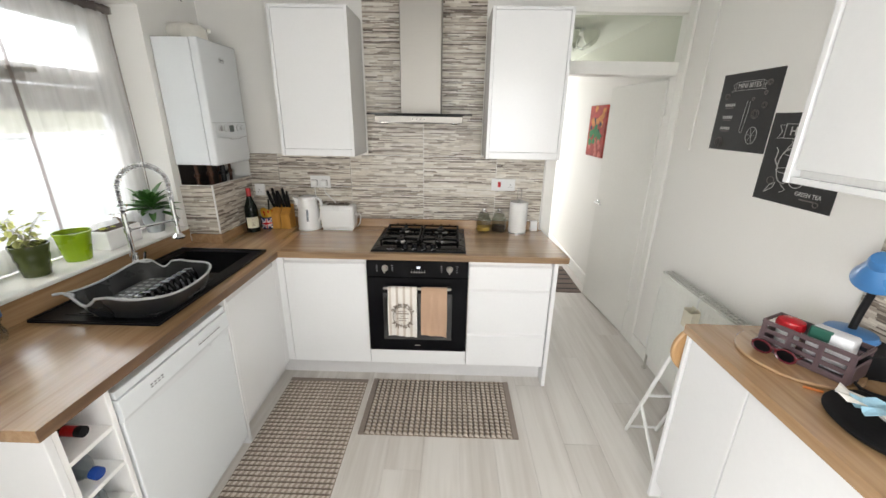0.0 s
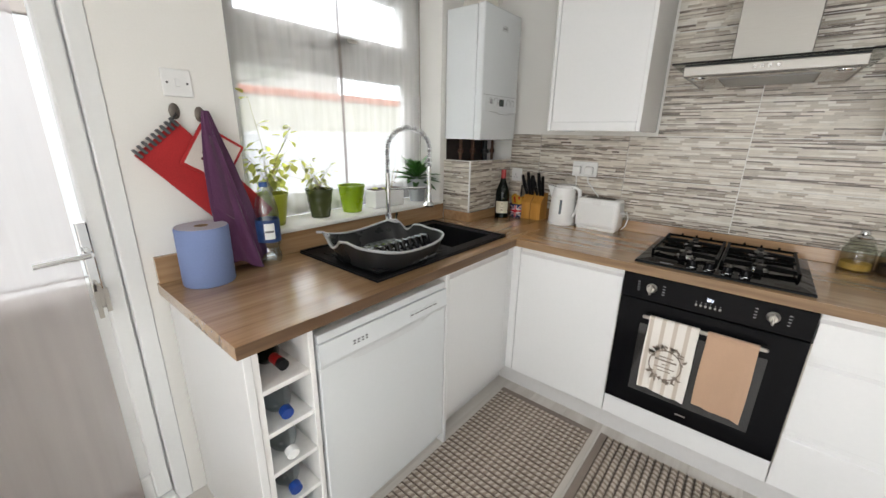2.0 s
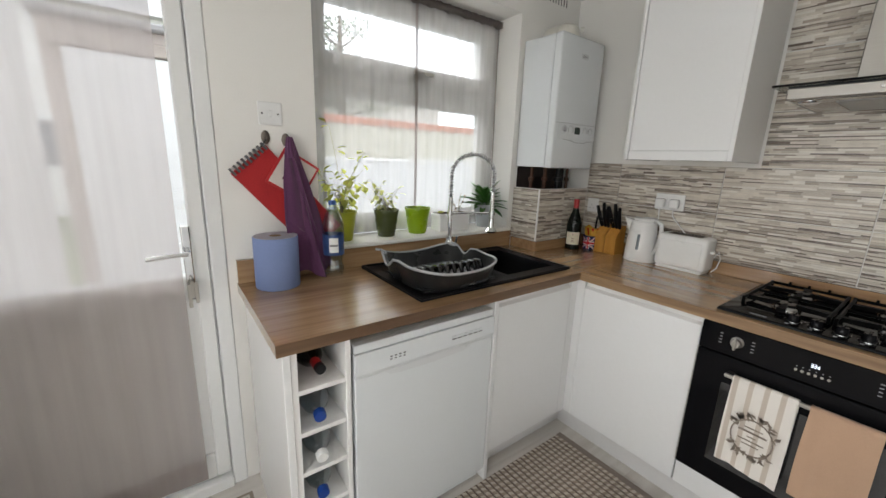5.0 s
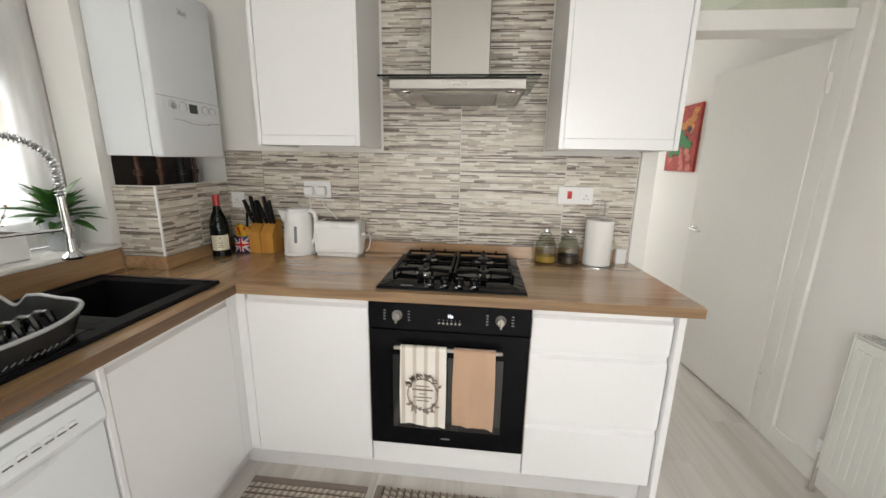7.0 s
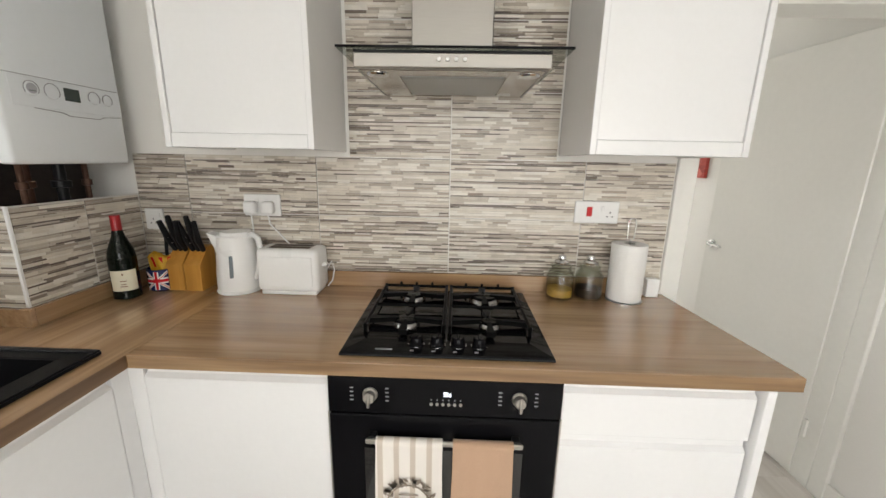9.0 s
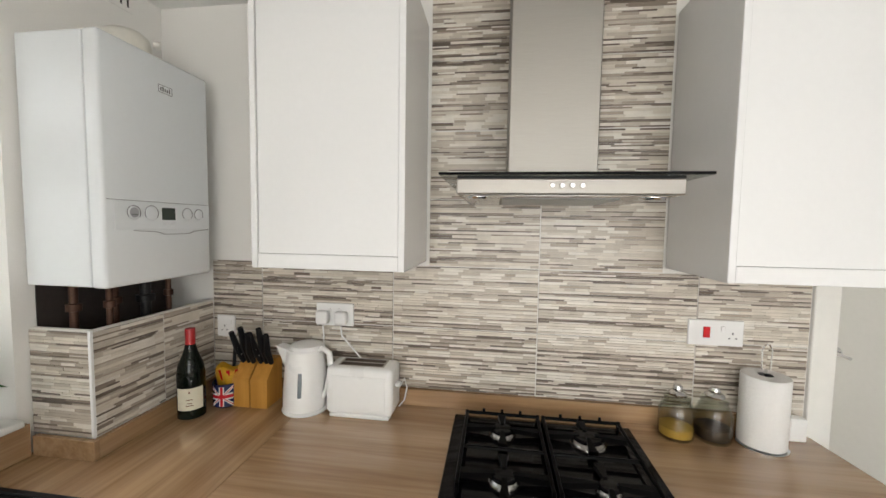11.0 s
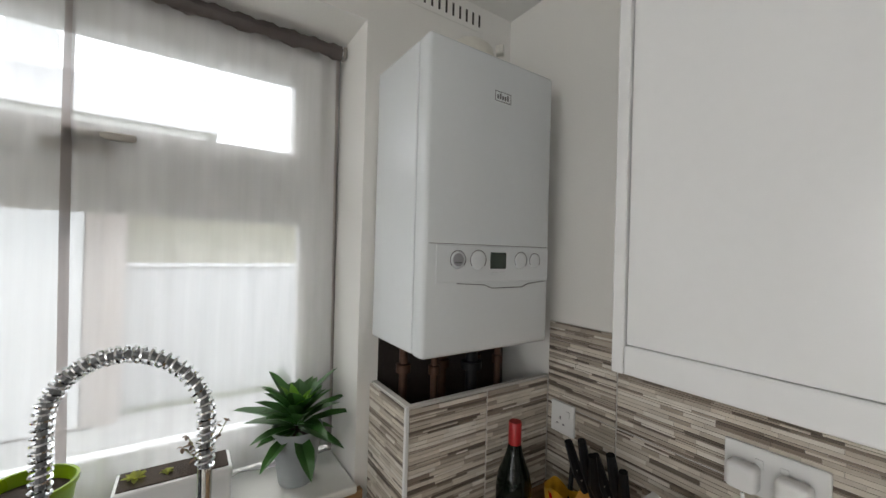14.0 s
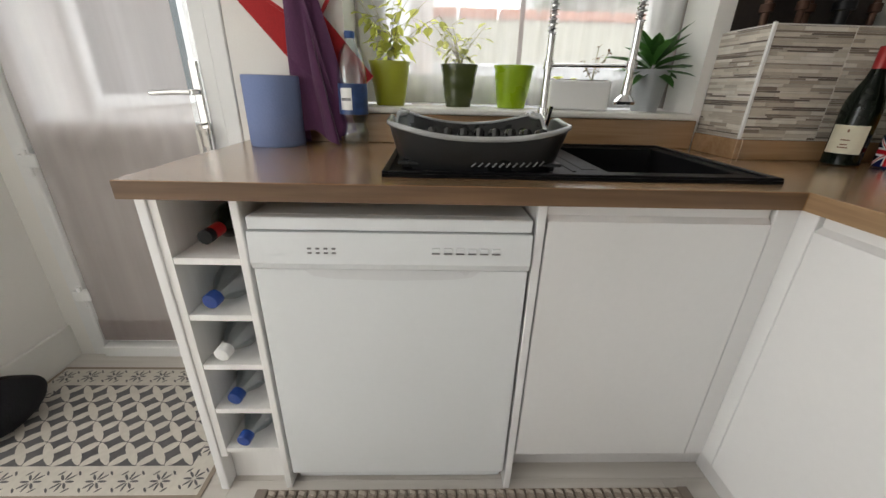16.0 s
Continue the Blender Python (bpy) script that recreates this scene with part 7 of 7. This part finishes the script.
box(2.985, 3.028, -0.857, -0.783, 0.582, 0.585, bm=b)
part("box", b, surface("cream_plastic", (0.66, 0.62, 0.50), 0.5), pg)
part("hook", sweep([(3.0265, -0.82, 0.69), (3.027, -0.82, 0.74), (3.029, -0.82, 0.775), (3.05, -0.82, 0.775)], 0.003, 6), PLASTIC, pg, smooth=True)

# folded stool leaning at the counter's end
st_ = thing("folding_stool", "white tubular folding stool with a wooden seat", "stool", (2.72, -1.15, 0))
TUBE = surface("white_tube", (0.80, 0.80, 0.78), 0.3)
for dx in (0.0, 0.17):
    part("leg", sweep([(2.685 + dx, -0.985, 0.009), (2.655 + dx, -1.15, 0.38), (2.625 + dx, -1.315, 0.76)], 0.009, 8), TUBE, st_, smooth=True)
    part("leg", sweep([(2.700 + dx, -1.30, 0.009), (2.675 + dx, -1.20, 0.17), (2.660 + dx, -1.11, 0.30)], 0.009, 8), TUBE, st_, smooth=True)
part("stretcher", rod((2.685, -0.985, 0.03), (2.855, -0.985, 0.03), 0.007, 8), TUBE, st_, smooth=True)
part("stretcher", rod((2.655, -1.15, 0.38), (2.825, -1.15, 0.38), 0.007, 8), TUBE, st_, smooth=True)
part("seat", lathe([(0, 0), (0.110, 0), (0.117, 0.006), (0.117, 0.018), (0.110, 0.024), (0, 0.024)], 2.704, -1.336, 0.782, m=pose(0, 0, 0, 90), seg=40), wood("honey_beech", (0.40, 0.22, 0.09), (0.58, 0.36, 0.17), "z", 0.4), st_, "honey-coloured round wooden seat", True)
tk = thing("cable_trunking", "slim white cable trunking down the wall", "trunking", (EAST, -0.28, 1.52))
part("cover", box(EAST - 0.012, EAST - 0.0005, -0.288, -0.272, 1.517, CEILING - 0.001, 0.002), WOODPAINT, tk)

# ---- posters ----
CHALK = surface("chalkboard_print", (0.013, 0.0125, 0.0125), 0.6, vary=0.35, scale=12, bscale=80)
CHALKW = surface("chalk_grey", (0.50, 0.49, 0.47), 0.8, vary=0.15)
CHALKD = surface("chalk_dim", (0.16, 0.14, 0.13), 0.8, vary=0.3)


def outline(pts, w, mm, bm):
    sweep([mm @ Vector((x, y, 0.0028)) for x, y in pts], w, 4, bm)


def ring(cx, cy, rx, ry, n=18, a0=0.0, a1=2 * math.pi):
    return [(cx + rx * math.cos(a0 + (a1 - a0) * k / n), cy + ry * math.sin(a0 + (a1 - a0) * k / n)) for k in range(n + 1)]


def poster(y0, y1, z0, z1, label):
    t = thing("chalk_poster", label, "poster", (EAST, (y0 + y1) / 2, z0), "chalkboard posters")
    part("sheet", box(EAST - 0.004, EAST - 0.0005, y0, y1, z0, z1), CHALK, t)
    return t, facing(EAST - 0.002, (y0 + y1) / 2, (z0 + z1) / 2, (-1, 0, 0))


t, mm = poster(-0.862, -0.465, 1.540, 1.918, "square black chalkboard-style poster of drinks")
b = bmesh.new()
for pts in ([(-0.09, 0.145), (0.09, 0.145), (0.09, 0.105), (-0.09, 0.105), (-0.09, 0.145)], [(-0.09, 0.14), (-0.115, 0.135), (-0.10, 0.118), (-0.115, 0.10), (-0.09, 0.105)], [(0.09, 0.14), (0.115, 0.135), (0.10, 0.118), (0.115, 0.10), (0.09, 0.105)]):
    outline(pts, 0.0012, mm, b)
for j, y in enumerate((0.03, -0.03, -0.085)):
    for k in range(5):
        merge(b, box(-0.14 + 0.015 * k, -0.129 + 0.015 * k, y, y + 0.014, 0.0022, 0.003), mm)
outline([(0.015, -0.10), (0.005, -0.09), (0.015, 0.05), (0.035, 0.05), (0.035, 0.0), (0.022, -0.10)], 0.0012, mm, b)
outline(ring(0.095, -0.11, 0.035, 0.04), 0.0014, mm, b)
for k in range(6):
    outline([(0.095, -0.11), (0.095 + 0.03 * math.cos(k), -0.11 + 0.035 * math.sin(k))], 0.0009, mm, b)
part("chalk_drawing", b, CHALKW, t, "pale chalk lines and lettering bars")
words("MINI BITES", 0.033, mm @ Matrix.Translation((0, 0.125, 0.0024)), CHALKW, t, "chalk lettering MINI BITES")
b = bmesh.new()
for cx_, cy_, r_ in ((0.085, -0.01, 0.025), (0.13, 0.13, 0.016), (0.12, 0.085, 0.012), (-0.14, 0.08, 0.018), (0.13, 0.03, 0.016), (-0.13, -0.15, 0.03), (0.05, 0.06, 0.01)):
    outline(ring(cx_, cy_, r_, r_ * 0.8, 10), 0.0016, mm, b)
    outline(ring(cx_, cy_, r_ * 0.5, r_ * 0.6, 8), 0.0014, mm, b)
for y in (0.02, -0.04, -0.095):
    merge(b, box(-0.135, -0.075, y, y + 0.005, 0.0022, 0.0028), mm)
part("faint_drawing", b, CHALKD, t, "faint brown chalk sketches")

t, mm = poster(-1.266, -0.872, 1.340, 1.722, "square black chalkboard-style poster of hot drinks")
b = bmesh.new()
for pts in ([(-0.115, 0.145), (0.13, 0.145), (0.13, 0.085), (-0.115, 0.085), (-0.115, 0.145)], [(-0.115, 0.14), (-0.15, 0.14), (-0.13, 0.112), (-0.15, 0.082), (-0.115, 0.087)]):
    outline(pts, 0.0016, mm, b)
outline(ring(-0.055, -0.03, 0.05, 0.075), 0.002, mm, b)
outline(ring(-0.055, -0.05, 0.052, 0.012), 0.0015, mm, b)
outline(ring(-0.055, 0.025, 0.035, 0.01), 0.0015, mm, b)
outline([(-0.08, 0.04), (-0.055, 0.07), (-0.03, 0.04)], 0.0016, mm, b)
outline(ring(-0.055, 0.075, 0.008, 0.008, 8), 0.0015, mm, b)
outline([(-0.10, -0.04), (-0.125, -0.01), (-0.12, 0.03), (-0.135, 0.045)], 0.002, mm, b)
outline(ring(-0.002, -0.005, 0.03, 0.045, 14, -1.5, 1.8), 0.002, mm, b)
outline(ring(0.012, -0.085, 0.035, 0.03), 0.0018, mm, b)
outline(ring(0.012, -0.06, 0.035, 0.008), 0.0014, mm, b)
outline([(-0.14, -0.155), (-0.12, -0.12), (-0.09, -0.105), (-0.10, -0.13), (-0.14, -0.155)], 0.0016, mm, b)
outline([(-0.06, -0.11), (-0.03, -0.13), (-0.055, -0.145)], 0.0016, mm, b)
part("chalk_drawing", b, CHALKW, t, "pale chalk drawing of a coffee pot")
words("HOT", 0.052, mm @ Matrix.Translation((-0.035, 0.114, 0.0024)), CHALKW, t, "chalk lettering HOT")
words("GREEN TEA", 0.024, mm @ Matrix.Translation((0.085, -0.135, 0.0024)), CHALKW, t, "chalk lettering GREEN TEA")
b = bmesh.new()
for cx_, cy_, r_ in ((0.13, -0.165, 0.012), (-0.12, -0.10, 0.02), (0.09, 0.02, 0.03), (0.13, 0.06, 0.02)):
    outline(ring(cx_, cy_, r_, r_ * 0.8, 10), 0.0016, mm, b)
merge(b, box(0.05, 0.12, -0.158, -0.153, 0.0022, 0.0028), mm)
part("faint_drawing", b, CHALKD, t, "faint brown chalk sketches")

# ---- hall ----
cv = thing("canvas_picture", "colourful floral canvas print on the hall wall", "picture", (EAST, 1.31, 1.33))
part("canvas", box(EAST - 0.022, EAST - 0.0005, 1.085, 1.53, 1.34, 1.83, 0.002), surface("red_canvas", (0.42, 0.06, 0.045), 0.8, vary=0.5, scale=9), cv)
mm = facing(EAST - 0.0225, 1.3075, 1.585, (-1, 0, 0))
rnd_ = random.Random(17)
for nm, colr, cnt, sz, zone in (("orange_blooms", (0.62, 0.24, 0.06), 9, 0.05, (0.05, 0.22)), ("green_leaves", (0.05, 0.22, 0.07), 12, 0.055, (-0.12, 0.06)), ("pink_blooms", (0.60, 0.16, 0.13), 9, 0.045, (-0.22, -0.08)), ("dark_strokes", (0.03, 0.03, 0.05), 7, 0.035, (-0.05, 0.12))):
    b = bmesh.new()
    for k in range(cnt):
        own = bmesh.new()
        own.faces.new([own.verts.new((sz * rnd_.uniform(0.6, 1.1) * math.cos(a), sz * rnd_.uniform(0.4, 0.8) * math.sin(a), 0.0008 + 0.0003 * k)) for a in [j * math.pi / 5 for j in range(10)]])
        merge(b, own, mm @ Matrix.Translation((rnd_.uniform(-0.17, 0.17), rnd_.uniform(*zone), 0)))
    tagged(part(nm, b, surface(nm, colr, 0.8, vary=0.35, scale=25), cv), kind="stuff")
hm = thing("hall_mat", "dark brown striped doormat in the hall", "mat", (2.75, 1.15, 0))
part("mat", box(2.45, 3.02, 0.86, 1.6, 0.0006, 0.008, 0.002), surface("brown_coir", (0.16, 0.12, 0.10), 0.98, vary=0.3, bump=0.8, bscale=200), hm)
for k in range(5):
    part("stripe", box(2.47, 3.0, 0.93 + 0.13 * k, 0.96 + 0.13 * k, 0.0078, 0.0095, 0.0005), surface("dark_stripe", (0.05, 0.04, 0.035), 0.95), hm)


def ceiling_lamp(x, y, drop, label, arms=5, reach=0.2):
    """Branched ceiling lamp with frosted glass shades, switched off."""
    t = thing("ceiling_lamp", label, "lamp", (x, y, CEILING), "ceiling lamps")
    part("rose", lathe([(0, 0), (0.055, 0), (0.05, -0.02), (0.012, -0.03), (0, -0.03)], x, y, CEILING - 0.0005, 28), CHROME, t, smooth=True)
    part("stem", rod((x, y, CEILING - 0.02), (x, y, CEILING - drop), 0.008, 12), CHROME, t, smooth=True)
    glass = surface("frosted_shade", (0.80, 0.81, 0.74), 0.3, vary=0.04)
    for k in range(arms):
        a = 2 * math.pi * k / arms + 0.3
        ex, ey = x + reach * math.cos(a), y + reach * math.sin(a)
        part("arm", sweep([(x, y, CEILING - drop), (x + 0.5 * reach * math.cos(a), y + 0.5 * reach * math.sin(a), CEILING - drop - 0.02), (ex, ey, CEILING - drop + 0.012)], 0.005, 8), CHROME, t, smooth=True)
        sd = part("shade", lathe([(0.018, 0.0), (0.03, 0.008), (0.05, 0.035), (0.062, 0.075), (0.065, 0.08), (0.06, 0.075), (0.047, 0.037), (0.018, 0.004)], ex, ey, CEILING - drop + 0.014, 24), glass, t, "frosted glass flower shade", True)
        part("bulb", lathe([(0, 0), (0.012, 0.0), (0.014, 0.012), (0.024, 0.032), (0.02, 0.052), (0, 0.06)], ex, ey, CEILING - drop + 0.016, 16), PLASTIC, sd, "unlit bulb", True)
    return t


ceiling_lamp(2.66, 0.80, 0.13, "small branched ceiling lamp with glass shades, unlit", 5, 0.13)

# ---- outside ----
GRASS = surface("grass_ground", (0.16, 0.18, 0.11), 0.95, vary=0.3, scale=0.6, bscale=20)
g_ = structure(part("ground", box(-400, -0.28, -400, 400, -0.25, -0.15), GRASS), "paved and grassy garden ground")
structure(part("pavement", box(-4.0, -0.28, -3.1, 2.5, -0.16, -0.12), surface("pale_paving", (0.46, 0.45, 0.43), 0.9, vary=0.12, scale=2)), "pale concrete garden paving")
gw = thing("garden_wall", "pale painted garden wall with terracotta coping", "garden wall", (-4.4, -1, -0.15))
part("painted_wall", box(-4.5, -4.3, -3.0, 6, -0.15, 1.36), surface("pale_grey_render", (0.56, 0.56, 0.565), 0.9, vary=0.1, scale=3, bump=0.3), gw)
part("ledge", box(-4.5, -4.27, -3.0, 6, 1.3601, 1.40), surface("white_ledge", (0.78, 0.78, 0.78), 0.8), gw)
part("upper_wall", box(-4.5, -4.31, -3.0, 6, 1.4001, 1.92), surface("buff_block", (0.40, 0.38, 0.30), 0.9, vary=0.15, scale=4, bump=0.4), gw)
TERRA = surface("terracotta", (0.42, 0.15, 0.08), 0.85, vary=0.2, scale=5)
y = -2.98
rnd_ = random.Random(2)
while y < 5.9:
    w = rnd_.uniform(0.36, 0.5)
    part("coping", box(-4.53, -4.27, y, y + w, 1.9201, 2.03, 0.01), TERRA, gw, "terracotta coping block")
    y += w + 0.05
sd_ = thing("garden_shed", "white-doored brick outbuilding in the garden", "shed", (-3.6, -2.1, -0.15))
part("wall", box(-4.28, -3.82, -3.0, -1.40, -0.12, 2.62), surface("pinkish_brick", (0.47, 0.41, 0.375), 0.9, vary=0.2, scale=6, bump=0.3), sd_)
part("door", box(-3.82, -3.78, -2.85, -1.66, -0.1, 2.36, 0.01), surface("white_shed_door", (0.74, 0.74, 0.74), 0.5), sd_, "white door")
b = box(-3.82, -3.76, -2.95, -1.55, 2.37, 2.50, 0.01)
box(-3.82, -3.76, -1.65, -1.55, -0.1, 2.37, 0.01, bm=b)
part("door_frame", b, surface("brown_timber", (0.36, 0.31, 0.275), 0.7), sd_, "brown timber frame")
part("roof", box(-4.29, -3.72, -3.05, -1.35, 2.621, 2.70, 0.02), surface("grey_felt", (0.30, 0.29, 0.29), 0.9), sd_)


def house(x0, x1, y0, y1, h, rise, col, label):
    t = thing("house", label, "house", ((x0 + x1) / 2, (y0 + y1) / 2, -0.15), "neighbouring houses")
    part("wall", box(x0, x1, y0, y1, -0.15, h), surface("house_render", col, 0.9, vary=0.08, scale=1), t)
    xm = (x0 + x1) / 2
    part("roof", prism([(x0 - 0.3, h + 0.001), (x1 + 0.3, h + 0.001), (xm, h + rise)], y0 - 0.2, y1 + 0.2, m=Matrix(((1, 0, 0, 0), (0, 0, 1, 0), (0, 1, 0, 0), (0, 0, 0, 1)))), surface("slate", (0.42, 0.41, 0.41), 0.8, vary=0.15, scale=2), t)
    part("chimney", box(xm - 0.3, xm + 0.3, y0 + 0.6, y0 + 1.5, h + rise * 0.6, h + rise + 1.0), surface("chimney_render", (0.70, 0.69, 0.67), 0.9), t)
    for k in range(2):
        yy = y0 + (y1 - y0) * (0.28 + 0.44 * k)
        for z in (0.9, 3.4):
            if z + 1.2 < h:
                w = part("window", box(x1, x1 + 0.04, yy - 0.6, yy + 0.6, z, z + 1.15), UPVC, t)
                part("window_pane", box(x1 + 0.04, x1 + 0.05, yy - 0.52, yy + 0.52, z + 0.08, z + 1.07), surface("far_pane", (0.12, 0.14, 0.16), 0.1), w)
    return t


house(-17, -10.5, -5.5, -0.5, 4.4, 2.0, (0.72, 0.71, 0.69), "pale rendered neighbouring house with slate roof")
house(-24, -17, 3.5, 11, 4.6, 2.1, (0.55, 0.50, 0.46), "buff rendered neighbouring house with slate roof")
wg = thing("house_wing", "brick rear wing of the house by back door", "house", (-1.8, -3.3, -0.15))
part("wall", box(-3.3, -0.281, -3.5, -3.02, -0.15, 3.2), surface("grey_brick", (0.62, 0.60, 0.58), 0.9, vary=0.2, scale=12, bump=0.4), wg)
w_ = part("window", box(-1.5, -0.6, -3.019, -2.985, 0.95, 2.1, 0.006), UPVC, wg, "white framed window")
part("window_pane", box(-1.43, -0.67, -2.984, -2.98, 1.02, 2.03), surface("wing_pane", (0.14, 0.16, 0.17), 0.08), w_)
tr2 = thing("tree", "leafy garden tree behind the wall", "tree", (-15.5, 4.6, -0.15))
b = sweep([(-15.5, 4.6, -0.15), (-15.55, 4.65, 2.6), (-15.45, 4.6, 5.0), (-15.5, 4.65, 7.2)], lambda f: 0.24 * (1 - 0.65 * f), 8)
rnd_ = random.Random(6)
tips = []
for k in range(20):
    a, h = rnd_.uniform(0, 6.28), rnd_.uniform(3.2, 6.6)
    reach = 0.6 + 0.45 * (7.4 - h)
    e = Vector((-15.5 + reach * math.cos(a), 4.6 + reach * math.sin(a), h + rnd_.uniform(0.3, 0.9)))
    s_ = Vector((-15.5, 4.62, h))
    sweep([s_, s_.lerp(e, 0.5) + Vector((0, 0, -0.08)), e], lambda f: 0.05 * (1 - 0.8 * f), 6, b)
    tips += [e, s_.lerp(e, 0.6), s_.lerp(e, 0.8)]
part("trunk", b, surface("bark", (0.13, 0.10, 0.075), 0.95, vary=0.3), tr2)
b = bmesh.new()
for q in tips:
    for k in range(60):
        d = Vector((rnd_.gauss(0, 1), rnd_.gauss(0, 1), rnd_.gauss(0, 0.8)))
        leaf_mesh(b, q + d * 0.30, (rnd_.uniform(-1, 1), rnd_.uniform(-1, 1), rnd_.uniform(-0.6, 0.4)), (0, 0, 1), 0.13, 0.07)
part("crown", b, leafy("tree_leaf", (0.11, 0.15, 0.05)), tr2)

# ---- floor planks ----
PW, PL = 0.192, 1.29
plank_meshes = {}


def plank(x0, x1, y0, y1):
    key = (round(x1 - x0, 3), round(y1 - y0, 3))
    if key not in plank_meshes:
        b = box(0.0004, key[0] - 0.0004, 0.0004, key[1] - 0.0004, -0.0118, 0, 0.0007)
        me = bpy.data.meshes.new("plank")
        b.to_mesh(me)
        b.free()
        me.materials.append(PLANK)
        plank_meshes[key] = me
    o = new("plank", plank_meshes[key])
    o.location = (x0, y0, 0)
    o.parent = floor
    return o


col = 0
x = 0.0
while x < EAST - 0.01:
    x1 = min(x + PW, EAST)
    y = -4.4 - PL * ((col * 0.37) % 1)
    while y < 4.0:
        a, c = max(y, -4.4), min(y + PL, 4.0)
        if c - a > 0.02 and not (a > 0.1 and x1 < 2.15):
            plank(x, x1, a, c)
        y += PL
    x = x1
    col += 1
